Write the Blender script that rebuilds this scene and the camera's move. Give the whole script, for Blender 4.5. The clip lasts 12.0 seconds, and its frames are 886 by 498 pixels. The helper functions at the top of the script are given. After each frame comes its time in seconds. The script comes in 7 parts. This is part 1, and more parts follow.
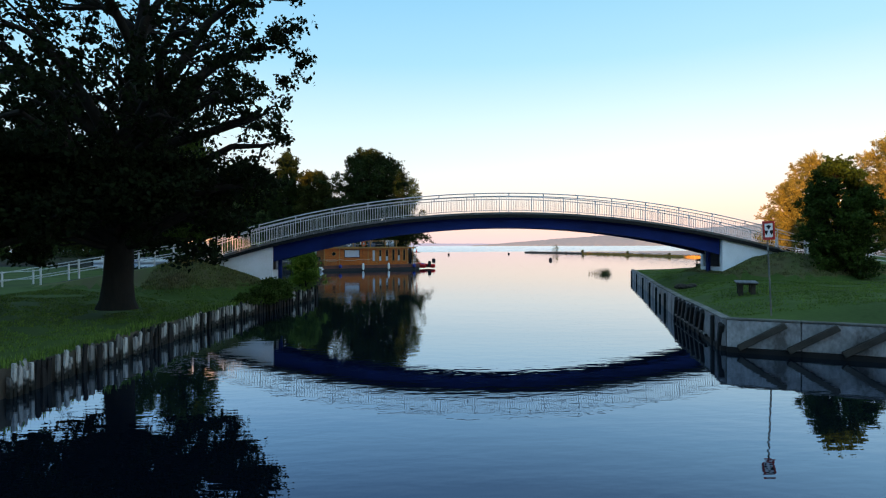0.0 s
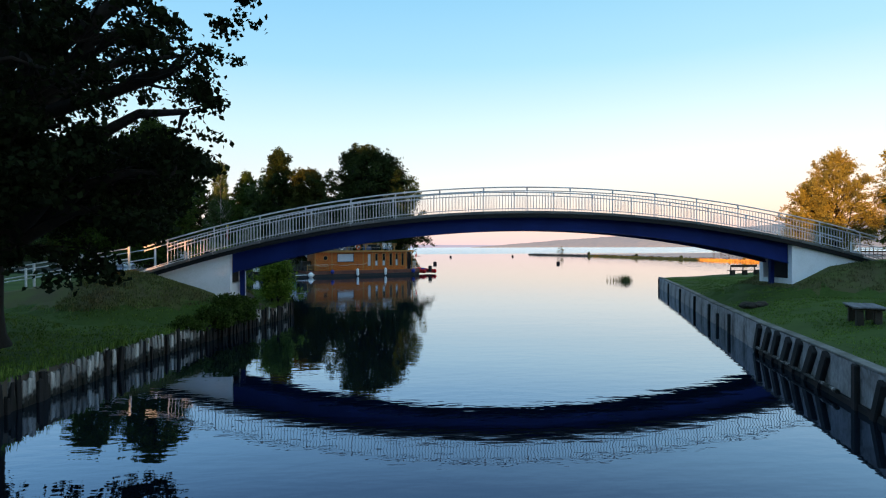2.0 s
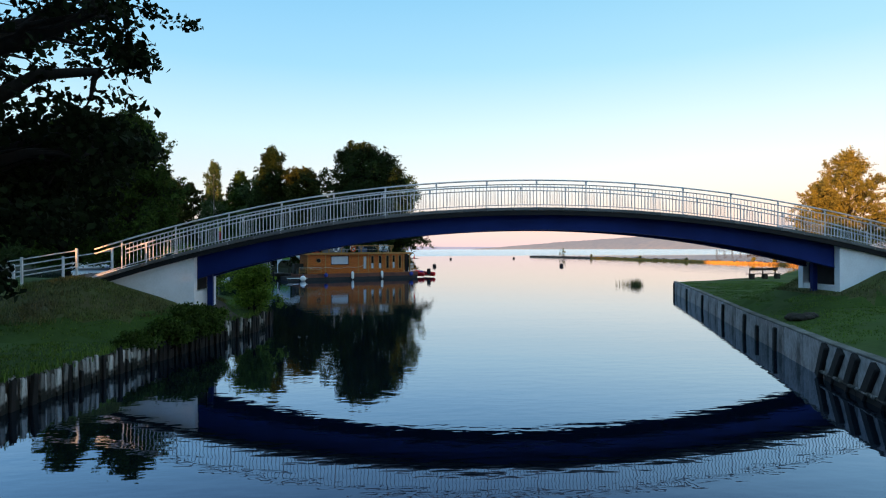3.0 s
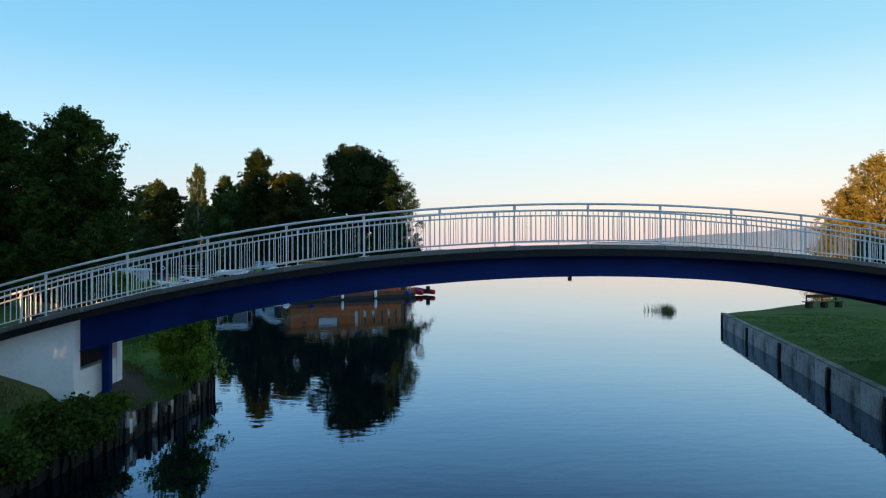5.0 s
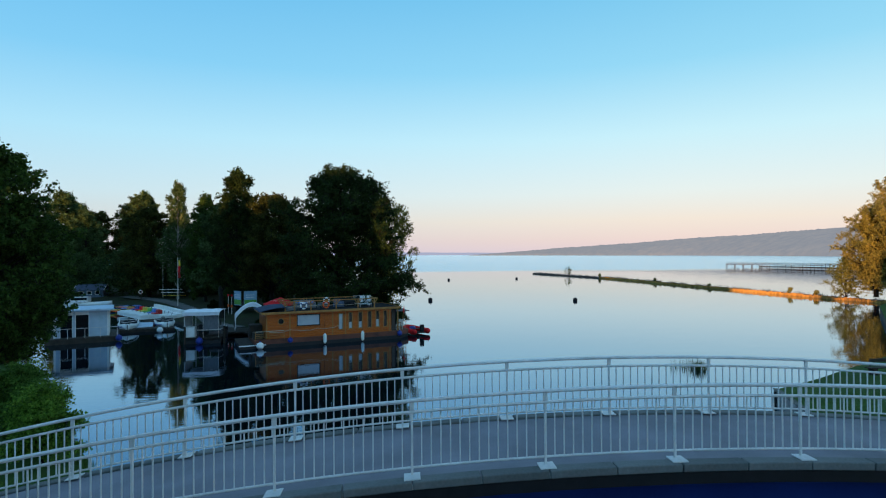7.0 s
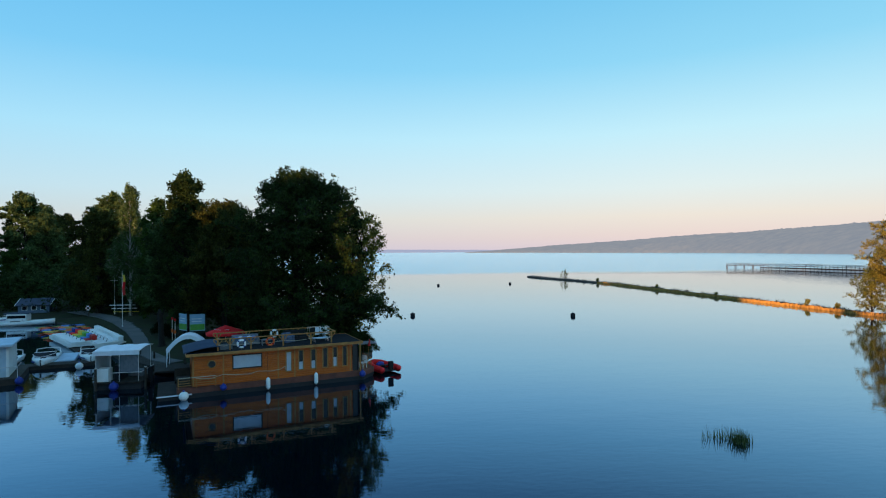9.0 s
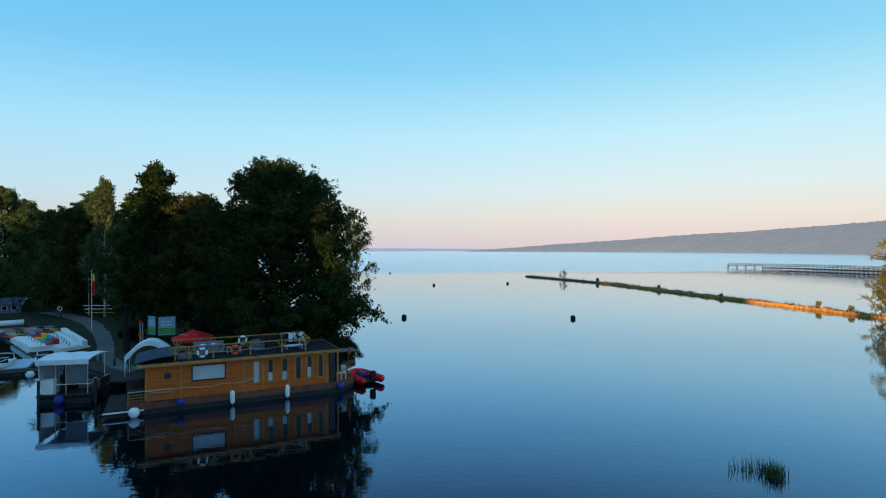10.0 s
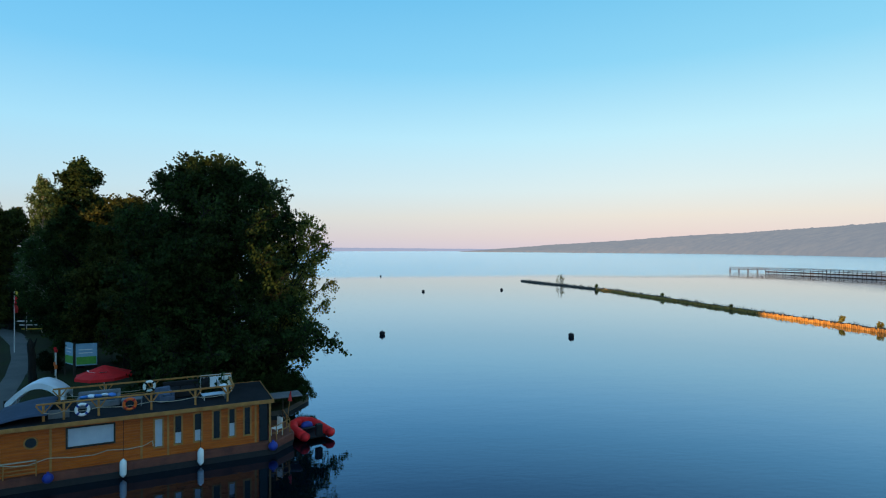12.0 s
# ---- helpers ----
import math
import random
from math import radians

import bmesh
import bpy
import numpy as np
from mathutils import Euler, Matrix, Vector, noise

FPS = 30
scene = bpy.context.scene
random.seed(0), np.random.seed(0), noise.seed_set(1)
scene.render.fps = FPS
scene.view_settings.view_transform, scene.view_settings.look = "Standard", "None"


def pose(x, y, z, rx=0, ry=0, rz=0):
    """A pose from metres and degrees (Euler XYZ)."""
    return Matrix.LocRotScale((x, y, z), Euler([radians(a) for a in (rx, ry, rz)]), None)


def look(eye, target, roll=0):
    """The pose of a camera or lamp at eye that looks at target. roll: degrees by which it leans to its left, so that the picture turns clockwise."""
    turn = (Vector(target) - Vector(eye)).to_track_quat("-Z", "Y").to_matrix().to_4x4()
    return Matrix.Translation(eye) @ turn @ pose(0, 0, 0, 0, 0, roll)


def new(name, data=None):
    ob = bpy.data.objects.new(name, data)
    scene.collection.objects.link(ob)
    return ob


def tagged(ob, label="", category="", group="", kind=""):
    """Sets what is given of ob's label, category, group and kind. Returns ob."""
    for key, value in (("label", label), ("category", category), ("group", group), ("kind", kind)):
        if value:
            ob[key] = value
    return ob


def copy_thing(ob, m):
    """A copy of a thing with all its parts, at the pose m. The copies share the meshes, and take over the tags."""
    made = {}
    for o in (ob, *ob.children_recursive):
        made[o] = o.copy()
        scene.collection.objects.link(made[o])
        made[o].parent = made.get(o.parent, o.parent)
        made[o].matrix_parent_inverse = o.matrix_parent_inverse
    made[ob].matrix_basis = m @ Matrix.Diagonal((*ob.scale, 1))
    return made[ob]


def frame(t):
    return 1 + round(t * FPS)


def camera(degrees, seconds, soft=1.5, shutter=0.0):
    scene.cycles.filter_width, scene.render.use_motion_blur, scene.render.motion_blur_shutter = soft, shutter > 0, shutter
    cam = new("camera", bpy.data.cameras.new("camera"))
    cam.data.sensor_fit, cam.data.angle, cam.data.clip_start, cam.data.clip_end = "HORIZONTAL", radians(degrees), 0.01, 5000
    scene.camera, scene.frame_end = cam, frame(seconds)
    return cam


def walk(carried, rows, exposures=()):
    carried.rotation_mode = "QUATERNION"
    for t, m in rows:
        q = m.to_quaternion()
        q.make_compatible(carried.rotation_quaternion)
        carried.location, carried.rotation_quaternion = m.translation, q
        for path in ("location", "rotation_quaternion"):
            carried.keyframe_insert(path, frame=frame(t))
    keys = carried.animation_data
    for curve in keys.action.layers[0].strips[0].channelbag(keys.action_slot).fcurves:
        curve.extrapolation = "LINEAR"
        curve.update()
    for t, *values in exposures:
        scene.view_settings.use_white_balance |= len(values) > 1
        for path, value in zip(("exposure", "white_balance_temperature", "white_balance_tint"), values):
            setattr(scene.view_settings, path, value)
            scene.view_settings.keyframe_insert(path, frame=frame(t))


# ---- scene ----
cam = camera(75.4, 12.0, soft=1.15)
PATH = [
    (0, (-5.959, 5.594, 3.328), (-5.825, 7.59, 3.316), -0.3),
    (0.5, (-5.83, 7.411, 3.471), (-5.695, 9.406, 3.457), -0.3),
    (1, (-5.716, 9.005, 3.5), (-5.583, 11.001, 3.488), -0.4),
    (1.5, (-5.619, 10.525, 3.555), (-5.489, 12.52, 3.544), -0.4),
    (2, (-5.53, 12.066, 3.581), (-5.402, 14.062, 3.574), -0.3),
    (2.5, (-5.34, 13.713, 3.572), (-5.214, 15.709, 3.569), -0.3),
    (4.5, (-4.979, 20.999, 4.271), (-4.847, 22.995, 4.277), -0.2),
    (5, (-4.902, 22.851, 5.029), (-4.772, 24.847, 5.038), -0.2),
    (5.5, (-4.778, 24.47, 5.985), (-4.646, 26.465, 5.995), -0.2),
    (6, (-4.735, 25.951, 7.589), (-4.597, 27.946, 7.608), -0.6),
    (6.5, (-4.455, 27.378, 8.123), (-4.322, 29.374, 8.136), -0.4),
    (7, (-4.092, 29.496, 8.337), (-3.958, 31.492, 8.354), -0.4),
    (9, (-1.479, 39.261, 10.475), (-1.33, 41.256, 10.481), -0.5),
    (9.5, (-0.865, 41.552, 10.536), (-0.715, 43.546, 10.538), -0.3),
    (10, (-0.32, 43.975, 10.408), (-0.166, 45.969, 10.41), -0.3),
    (10.5, (0.286, 46.4, 10.586), (0.444, 48.394, 10.583), -0.2),
    (11, (0.995, 48.604, 11.187), (1.155, 50.598, 11.188), -0.2),
    (11.5, (1.662, 50.795, 11.569), (1.824, 52.788, 11.571), -0.2),
    (12, (2.313, 53.151, 11.654), (2.477, 55.144, 11.655), -0.1),
]
walk(cam, [(t, look(eye, target, roll)) for t, eye, target, roll in PATH],
     exposures=[(0, 0.45, 8350, 33), (4.0, 0.35, 7950, 30), (6.5, 0.13, 7120, 20), (12, 0.07, 6720, 16)])

# ---------------------------------------------------------------- light
SUN_DIR = Vector((0.5, 0.866, 0.0)).normalized()      # the way the low sun's light travels
SUN_UP = 4.0
SUN_ROT = math.atan2(-SUN_DIR.x, -SUN_DIR.y)

world = bpy.data.worlds.new("sky")
scene.world = world
world.use_nodes = True
wn, wl = world.node_tree.nodes, world.node_tree.links
wn.clear()
w_out = wn.new("ShaderNodeOutputWorld")
w_bg = wn.new("ShaderNodeBackground")
w_sky = wn.new("ShaderNodeTexSky")
w_sky.sky_type = "NISHITA"
w_sky.sun_disc = False
w_sky.sun_elevation = radians(SUN_UP)
w_sky.sun_rotation = SUN_ROT
w_sky.air_density = 1.0
w_sky.dust_density = 0.3
w_sky.ozone_density = 3.0
# the clear sky opposite the sunrise: mauve at the horizon, then cream, pale cyan and deep blue overhead
w_tc = wn.new("ShaderNodeTexCoord")
w_sep = wn.new("ShaderNodeSeparateXYZ")
wl.new(w_tc.outputs["Generated"], w_sep.inputs[0])
w_ramp = wn.new("ShaderNodeValToRGB")
SKY = [(0.0, (0.555, 0.54, 0.68)), (0.022, (0.605, 0.568, 0.64)), (0.055, (0.64, 0.648, 0.655)), (0.10, (0.575, 0.725, 0.79)), (0.19, (0.42, 0.74, 0.89)), (0.30, (0.20, 0.59, 0.86)), (0.42, (0.115, 0.49, 0.81)), (0.60, (0.16, 0.48, 0.85)), (1.0, (0.20, 0.48, 0.85))]
for i, (at, c) in enumerate(SKY):
    e = w_ramp.color_ramp.elements[i] if i < 2 else w_ramp.color_ramp.elements.new(at)
    e.position, e.color = at, (*c, 1.0)
wl.new(w_sep.outputs["Z"], w_ramp.inputs[0])
w_gain = wn.new("ShaderNodeMix")
w_gain.data_type = "RGBA"
w_gain.blend_type = "ADD"
w_gain.inputs[0].default_value = 0.04
w_side = wn.new("ShaderNodeMapRange")      # the sky deepens away from the sunlit haze
w_side.inputs["From Min"].default_value, w_side.inputs["From Max"].default_value = -0.75, 0.45
wl.new(w_sep.outputs["X"], w_side.inputs["Value"])
w_deep = wn.new("ShaderNodeMix")
w_deep.data_type = "RGBA"
w_deep.inputs[6].default_value, w_deep.inputs[7].default_value = (0.72, 0.90, 0.97, 1), (1.08, 1.01, 0.92, 1)
wl.new(w_side.outputs[0], w_deep.inputs[0])
w_mul = wn.new("ShaderNodeMix")
w_mul.data_type = "RGBA"
w_mul.blend_type = "MULTIPLY"
w_mul.inputs[0].default_value = 1.0
wl.new(w_ramp.outputs[0], w_mul.inputs[6])
wl.new(w_deep.outputs[2], w_mul.inputs[7])
w_back = wn.new("ShaderNodeMapRange")      # and brightens towards the sunrise behind
w_back.inputs["From Min"].default_value, w_back.inputs["From Max"].default_value = 0.25, -0.9
w_back.inputs["To Min"].default_value, w_back.inputs["To Max"].default_value = 1.0, 1.3
wl.new(w_sep.outputs["Y"], w_back.inputs["Value"])
w_glow = wn.new("ShaderNodeVectorMath")
w_glow.operation = "SCALE"
wl.new(w_mul.outputs[2], w_glow.inputs[0])
wl.new(w_back.outputs[0], w_glow.inputs["Scale"])
wl.new(w_glow.outputs[0], w_gain.inputs[6])
wl.new(w_sky.outputs[0], w_gain.inputs[7])
w_bg.inputs["Strength"].default_value = 1.0
wl.new(w_gain.outputs[2], w_bg.inputs["Color"])
wl.new(w_bg.outputs[0], w_out.inputs["Surface"])

sun_data = bpy.data.lights.new("sun", "SUN")
sun_data.energy = 10.0
sun_data.angle = radians(0.5)
sun_data.color = (1.0, 0.55, 0.22)
sun = new("sun", sun_data)
sd = SUN_DIR * math.cos(radians(SUN_UP)) - Vector((0, 0, math.sin(radians(SUN_UP))))
sun.matrix_world = look((0, 0, 60), Vector((0, 0, 60)) + sd)


# ---------------------------------------------------------------- materials
def lin(c):
    return tuple(c) + (1.0,)


def mat(name, a, b=None, rough=0.7, metal=0.0, scale=4.0, fine=40.0, bump=0.15, random=0.0, island=0.0, spec=0.25, stretch=None, cover=0.5):
    """A surface of two colours mixed by coarse and fine noise, with relief; random / island: lightness that differs from piece to piece."""
    m = bpy.data.materials.new(name)
    m.use_nodes = True
    n, l = m.node_tree.nodes, m.node_tree.links
    p = n["Principled BSDF"]
    p.inputs["Roughness"].default_value = rough
    p.inputs["Metallic"].default_value = metal
    p.inputs["Specular IOR Level"].default_value = spec
    if b is None:
        b = tuple(x * 0.72 for x in a)
    tc = n.new("ShaderNodeTexCoord")
    src = tc.outputs["Object"]
    if stretch:
        mp = n.new("ShaderNodeMapping")
        mp.inputs["Scale"].default_value = stretch
        l.new(src, mp.inputs["Vector"])
        src = mp.outputs[0]
    n1, n2 = n.new("ShaderNodeTexNoise"), n.new("ShaderNodeTexNoise")
    n1.inputs["Scale"].default_value, n2.inputs["Scale"].default_value = scale, fine
    n1.inputs["Detail"].default_value, n2.inputs["Detail"].default_value = 4, 3
    l.new(src, n1.inputs["Vector"])
    l.new(src, n2.inputs["Vector"])
    add = n.new("ShaderNodeMath")
    add.operation = "MULTIPLY_ADD"
    add.inputs[1].default_value = 0.35
    l.new(n2.outputs["Fac"], add.inputs[0])
    l.new(n1.outputs["Fac"], add.inputs[2])
    ramp = n.new("ShaderNodeMapRange")
    ramp.inputs["From Min"].default_value = cover - 0.02
    ramp.inputs["From Max"].default_value = cover + 0.4
    l.new(add.outputs[0], ramp.inputs["Value"])
    mix = n.new("ShaderNodeMix")
    mix.data_type = "RGBA"
    mix.inputs[6].default_value, mix.inputs[7].default_value = lin(a), lin(b)
    l.new(ramp.outputs[0], mix.inputs[0])
    col = mix.outputs[2]
    if random or island:
        if random:
            info = n.new("ShaderNodeObjectInfo")
            rnd = info.outputs["Random"]
        else:
            info = n.new("ShaderNodeNewGeometry")
            rnd = info.outputs["Random Per Island"]
        k = random or island
        mr = n.new("ShaderNodeMapRange")
        mr.inputs["To Min"].default_value, mr.inputs["To Max"].default_value = 1 - k, 1 + k
        l.new(rnd, mr.inputs["Value"])
        hsv = n.new("ShaderNodeHueSaturation")
        l.new(mr.outputs[0], hsv.inputs["Value"])
        l.new(col, hsv.inputs["Color"])
        col = hsv.outputs[0]
    l.new(col, p.inputs["Base Color"])
    rr = n.new("ShaderNodeMapRange")
    rr.inputs["To Min"].default_value, rr.inputs["To Max"].default_value = max(0.02, rough - 0.08), min(1, rough + 0.08)
    l.new(n2.outputs["Fac"], rr.inputs["Value"])
    l.new(rr.outputs[0], p.inputs["Roughness"])
    if bump:
        bp = n.new("ShaderNodeBump")
        bp.inputs["Strength"].default_value = bump
        bp.inputs["Distance"].default_value = 0.02
        l.new(add.outputs[0], bp.inputs["Height"])
        l.new(bp.outputs[0], p.inputs["Normal"])
    return m


def leaf_mat(name, a, b, island=0.5):
    m = mat(name, a, b, rough=0.7, scale=0.35, fine=3.0, bump=0.0, island=island, spec=0.06)
    n, l = m.node_tree.nodes, m.node_tree.links
    p, out = n["Principled BSDF"], n["Material Output"]
    tr = n.new("ShaderNodeBsdfTranslucent")
    src = p.inputs["Base Color"].links[0].from_socket
    l.new(src, tr.inputs["Color"])
    mx = n.new("ShaderNodeMixShader")
    mx.inputs[0].default_value = 0.3
    l.new(p.outputs[0], mx.inputs[1])
    l.new(tr.outputs[0], mx.inputs[2])
    l.new(mx.outputs[0], out.inputs["Surface"])
    return m


M = {}
M["rail"] = mat("rail_paint", (0.66, 0.63, 0.62), (0.50, 0.47, 0.45), rough=0.45, scale=2.0, fine=30, bump=0.05)
M["blue"] = mat("girder_paint", (0.001, 0.026, 0.150), (0.001, 0.015, 0.090), rough=0.6, scale=0.8, fine=25, bump=0.05, spec=0.08)
M["concrete"] = mat("concrete", (0.34, 0.34, 0.33), (0.20, 0.20, 0.19), rough=0.85, scale=1.2, fine=22, bump=0.3)
M["concrete_piece"] = mat("edge_concrete", (0.15, 0.15, 0.145), (0.085, 0.085, 0.08), rough=0.85, scale=1.2, fine=22, bump=0.3, random=0.18)
M["asphalt"] = mat("deck_coating", (0.225, 0.205, 0.23), (0.15, 0.135, 0.15), rough=0.8, scale=0.9, fine=60, bump=0.2)
M["white_wall"] = mat("abutment_paint", (0.78, 0.80, 0.83), (0.60, 0.61, 0.62), rough=0.8, scale=0.8, fine=14, bump=0.15, cover=0.62)
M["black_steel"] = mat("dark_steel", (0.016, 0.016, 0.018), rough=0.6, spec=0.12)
M["rough_grass"] = mat("rough_grass", (0.075, 0.100, 0.028), (0.085, 0.070, 0.036), rough=0.95, scale=0.9, fine=9.0, bump=0.7, spec=0.1)
M["coping"] = mat("mossy_coping", (0.16, 0.15, 0.135), (0.045, 0.047, 0.036), rough=0.95, scale=1.2, fine=14, bump=0.5, random=0.25)
# blue-grey boards darkened, the shade on the shed put into the colour
M["shed_board"] = mat("shaded_blue_boards", (0.10, 0.14, 0.20), (0.07, 0.10, 0.15), rough=0.8, scale=1.5, fine=20, bump=0.15)
M["grass"] = mat("grass", (0.041, 0.088, 0.018), (0.023, 0.050, 0.011), rough=0.95, scale=0.35, fine=7.0, bump=0.6, spec=0.1)
M["dry_blade"] = mat("dry_grass_blade", (0.095, 0.125, 0.036), (0.115, 0.090, 0.045), rough=0.85, scale=0.6, fine=5.0, bump=0, island=0.45, spec=0.1)
M["blade"] = mat("grass_blade", (0.088, 0.165, 0.030), (0.054, 0.105, 0.019), rough=0.8, scale=0.3, fine=4.0, bump=0, island=0.45, spec=0.1)
# dark turf and soil, with the shade under the trees put into the colour
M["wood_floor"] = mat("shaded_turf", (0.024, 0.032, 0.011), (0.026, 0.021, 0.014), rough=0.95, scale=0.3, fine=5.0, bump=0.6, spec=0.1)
M["soil"] = mat("soil", (0.085, 0.07, 0.055), (0.045, 0.038, 0.03), rough=0.95, scale=0.8, fine=12, bump=0.6)
M["path"] = mat("path", (0.12, 0.115, 0.11), (0.08, 0.077, 0.074), rough=0.95, scale=0.5, fine=20, bump=0.3)
M["plank"] = mat("weathered_plank", (0.46, 0.44, 0.41), (0.022, 0.018, 0.015), rough=0.9, scale=1.8, fine=25, bump=0.5, random=0.7, cover=0.47, stretch=(4, 4, 0.6))
M["grey_board"] = mat("grey_board", (0.15, 0.155, 0.165), (0.075, 0.075, 0.078), rough=0.85, scale=2.0, fine=30, bump=0.4, random=0.2, stretch=(0.6, 5, 5))
M["tarred"] = mat("tarred_timber", (0.014, 0.012, 0.011), (0.007, 0.006, 0.005), rough=0.8, scale=2, fine=25, bump=0.4, random=0.2)
M["dark_wood"] = mat("dark_wood", (0.050, 0.038, 0.029), (0.022, 0.017, 0.013), rough=0.85, scale=2, fine=25, bump=0.4, random=0.25)
M["breakwater"] = mat("old_pile", (0.46, 0.24, 0.055), (0.21, 0.105, 0.030), rough=0.9, scale=2, fine=20, bump=0.4, random=0.3)
M["quay"] = mat("quay_concrete", (0.40, 0.37, 0.36), (0.085, 0.072, 0.065), rough=0.9, scale=1.1, fine=12, bump=0.4, random=0.15, stretch=(1, 1, 0.6))
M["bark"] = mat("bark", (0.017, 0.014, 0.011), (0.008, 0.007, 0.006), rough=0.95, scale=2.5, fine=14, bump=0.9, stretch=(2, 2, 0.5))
M["birch_bark"] = mat("birch_bark", (0.45, 0.43, 0.40), (0.10, 0.09, 0.08), rough=0.9, scale=3, fine=14, bump=0.4)
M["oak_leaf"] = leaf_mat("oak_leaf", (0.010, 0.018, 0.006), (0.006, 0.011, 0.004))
M["alder_leaf"] = leaf_mat("alder_leaf", (0.030, 0.054, 0.014), (0.013, 0.026, 0.008))
M["dark_grass"] = leaf_mat("dark_grass", (0.024, 0.023, 0.010), (0.010, 0.010, 0.006))
# lighter, bluish leaves: the mist over the wood is put into their colour
M["misty_wood_leaf"] = leaf_mat("misty_wood_leaf", (0.070, 0.115, 0.040), (0.034, 0.062, 0.022))
M["pale_leaf"] = leaf_mat("pale_leaf", (0.085, 0.125, 0.035), (0.045, 0.075, 0.020))
M["brown_leaf"] = leaf_mat("brown_leaf", (0.060, 0.062, 0.014), (0.022, 0.034, 0.009))
M["birch_leaf"] = leaf_mat("birch_leaf", (0.17, 0.165, 0.035), (0.085, 0.105, 0.024))
M["autumn_leaf"] = leaf_mat("autumn_leaf", (0.25, 0.215, 0.05), (0.12, 0.12, 0.035))
M["lime_leaf"] = leaf_mat("lime_leaf", (0.042, 0.082, 0.015), (0.019, 0.040, 0.009))
M["bright_leaf"] = leaf_mat("bright_leaf", (0.130, 0.240, 0.030), (0.060, 0.130, 0.020))
M["poster"] = mat("poster_sky", (0.27, 0.45, 0.58), (0.20, 0.37, 0.52), rough=0.6, scale=1.5, fine=20, bump=0.02)
M["bush_leaf"] = leaf_mat("bush_leaf", (0.075, 0.155, 0.025), (0.040, 0.085, 0.018))
M["reed"] = leaf_mat("reed_blade", (0.085, 0.11, 0.035), (0.05, 0.065, 0.022))
M["timber"] = mat("varnished_cladding", (0.58, 0.118, 0.008), (0.33, 0.055, 0.004), rough=0.5, scale=1.5, fine=18, bump=0.25, random=0.14, stretch=(0.6, 4, 6))
M["timber_post"] = mat("varnished_timber", (0.40, 0.18, 0.05), (0.27, 0.11, 0.03), rough=0.55, scale=3, fine=25, bump=0.25)
M["red_hull"] = mat("rusty_hull", (0.17, 0.052, 0.032), (0.09, 0.030, 0.022), rough=0.7, scale=1.6, fine=14, bump=0.3)
M["black_hull"] = mat("tarred_hull", (0.018, 0.018, 0.02), (0.03, 0.028, 0.026), rough=0.6)
M["roof_felt"] = mat("roofing_felt", (0.018, 0.019, 0.022), (0.010, 0.011, 0.013), spec=0.1, rough=0.95, scale=1, fine=50, bump=0.3)
M["navy"] = mat("navy_tarp", (0.035, 0.055, 0.095), (0.025, 0.038, 0.065), rough=0.8, scale=1, fine=30, bump=0.2)
M["white"] = mat("white_gelcoat", (0.78, 0.78, 0.76), (0.66, 0.66, 0.64), rough=0.35, scale=1.5, fine=20, bump=0.03)
M["canvas"] = mat("white_canvas", (0.74, 0.75, 0.78), (0.60, 0.62, 0.66), rough=0.8, scale=1.2, fine=40, bump=0.15)
M["frosted"] = mat("frosted_pane", (0.42, 0.46, 0.50), (0.34, 0.38, 0.43), rough=0.25, scale=2, fine=20, bump=0.02)
M["dark_glass"] = mat("dark_glass", (0.006, 0.007, 0.009), (0.010, 0.011, 0.013), spec=0.3, rough=0.06, scale=1, fine=3, bump=0.0)
M["red"] = mat("red_fabric", (0.80, 0.016, 0.016), (0.62, 0.012, 0.014), rough=0.75, scale=2, fine=40, bump=0.1)
M["red_rubber"] = mat("red_rubber", (0.50, 0.022, 0.016), (0.36, 0.016, 0.013), rough=0.45, scale=3, fine=30, bump=0.05)
M["orange"] = mat("orange_plastic", (0.72, 0.13, 0.02), (0.55, 0.09, 0.015), rough=0.5, bump=0.05)
M["yellow"] = mat("yellow_plastic", (0.70, 0.48, 0.05), (0.55, 0.36, 0.04), rough=0.5, bump=0.05)
M["green"] = mat("green_plastic", (0.12, 0.38, 0.06), (0.08, 0.28, 0.05), rough=0.5, bump=0.05)
M["sky_blue"] = mat("blue_plastic", (0.05, 0.20, 0.52), (0.035, 0.14, 0.40), rough=0.45, bump=0.05)
M["deep_blue"] = mat("deep_blue_plastic", (0.02, 0.045, 0.25), (0.015, 0.03, 0.18), rough=0.45, bump=0.05)
M["grey"] = mat("grey_plastic", (0.15, 0.16, 0.18), (0.10, 0.11, 0.12), rough=0.6, bump=0.05)
M["rope"] = mat("rope", (0.42, 0.37, 0.29), (0.30, 0.26, 0.2), rough=0.95, scale=20, fine=90, bump=0.4)
M["slate_roof"] = mat("slate_roof", (0.05, 0.065, 0.10), (0.035, 0.045, 0.07), rough=0.75, scale=1, fine=16, bump=0.3)
M["pale_blue"] = mat("pale_blue_boards", (0.42, 0.53, 0.62), (0.32, 0.42, 0.50), rough=0.7, scale=1.5, fine=20, bump=0.15)
M["fabric_blue"] = mat("blue_cushion", (0.08, 0.11, 0.17), (0.05, 0.075, 0.12), rough=0.9, scale=3, fine=60, bump=0.2)


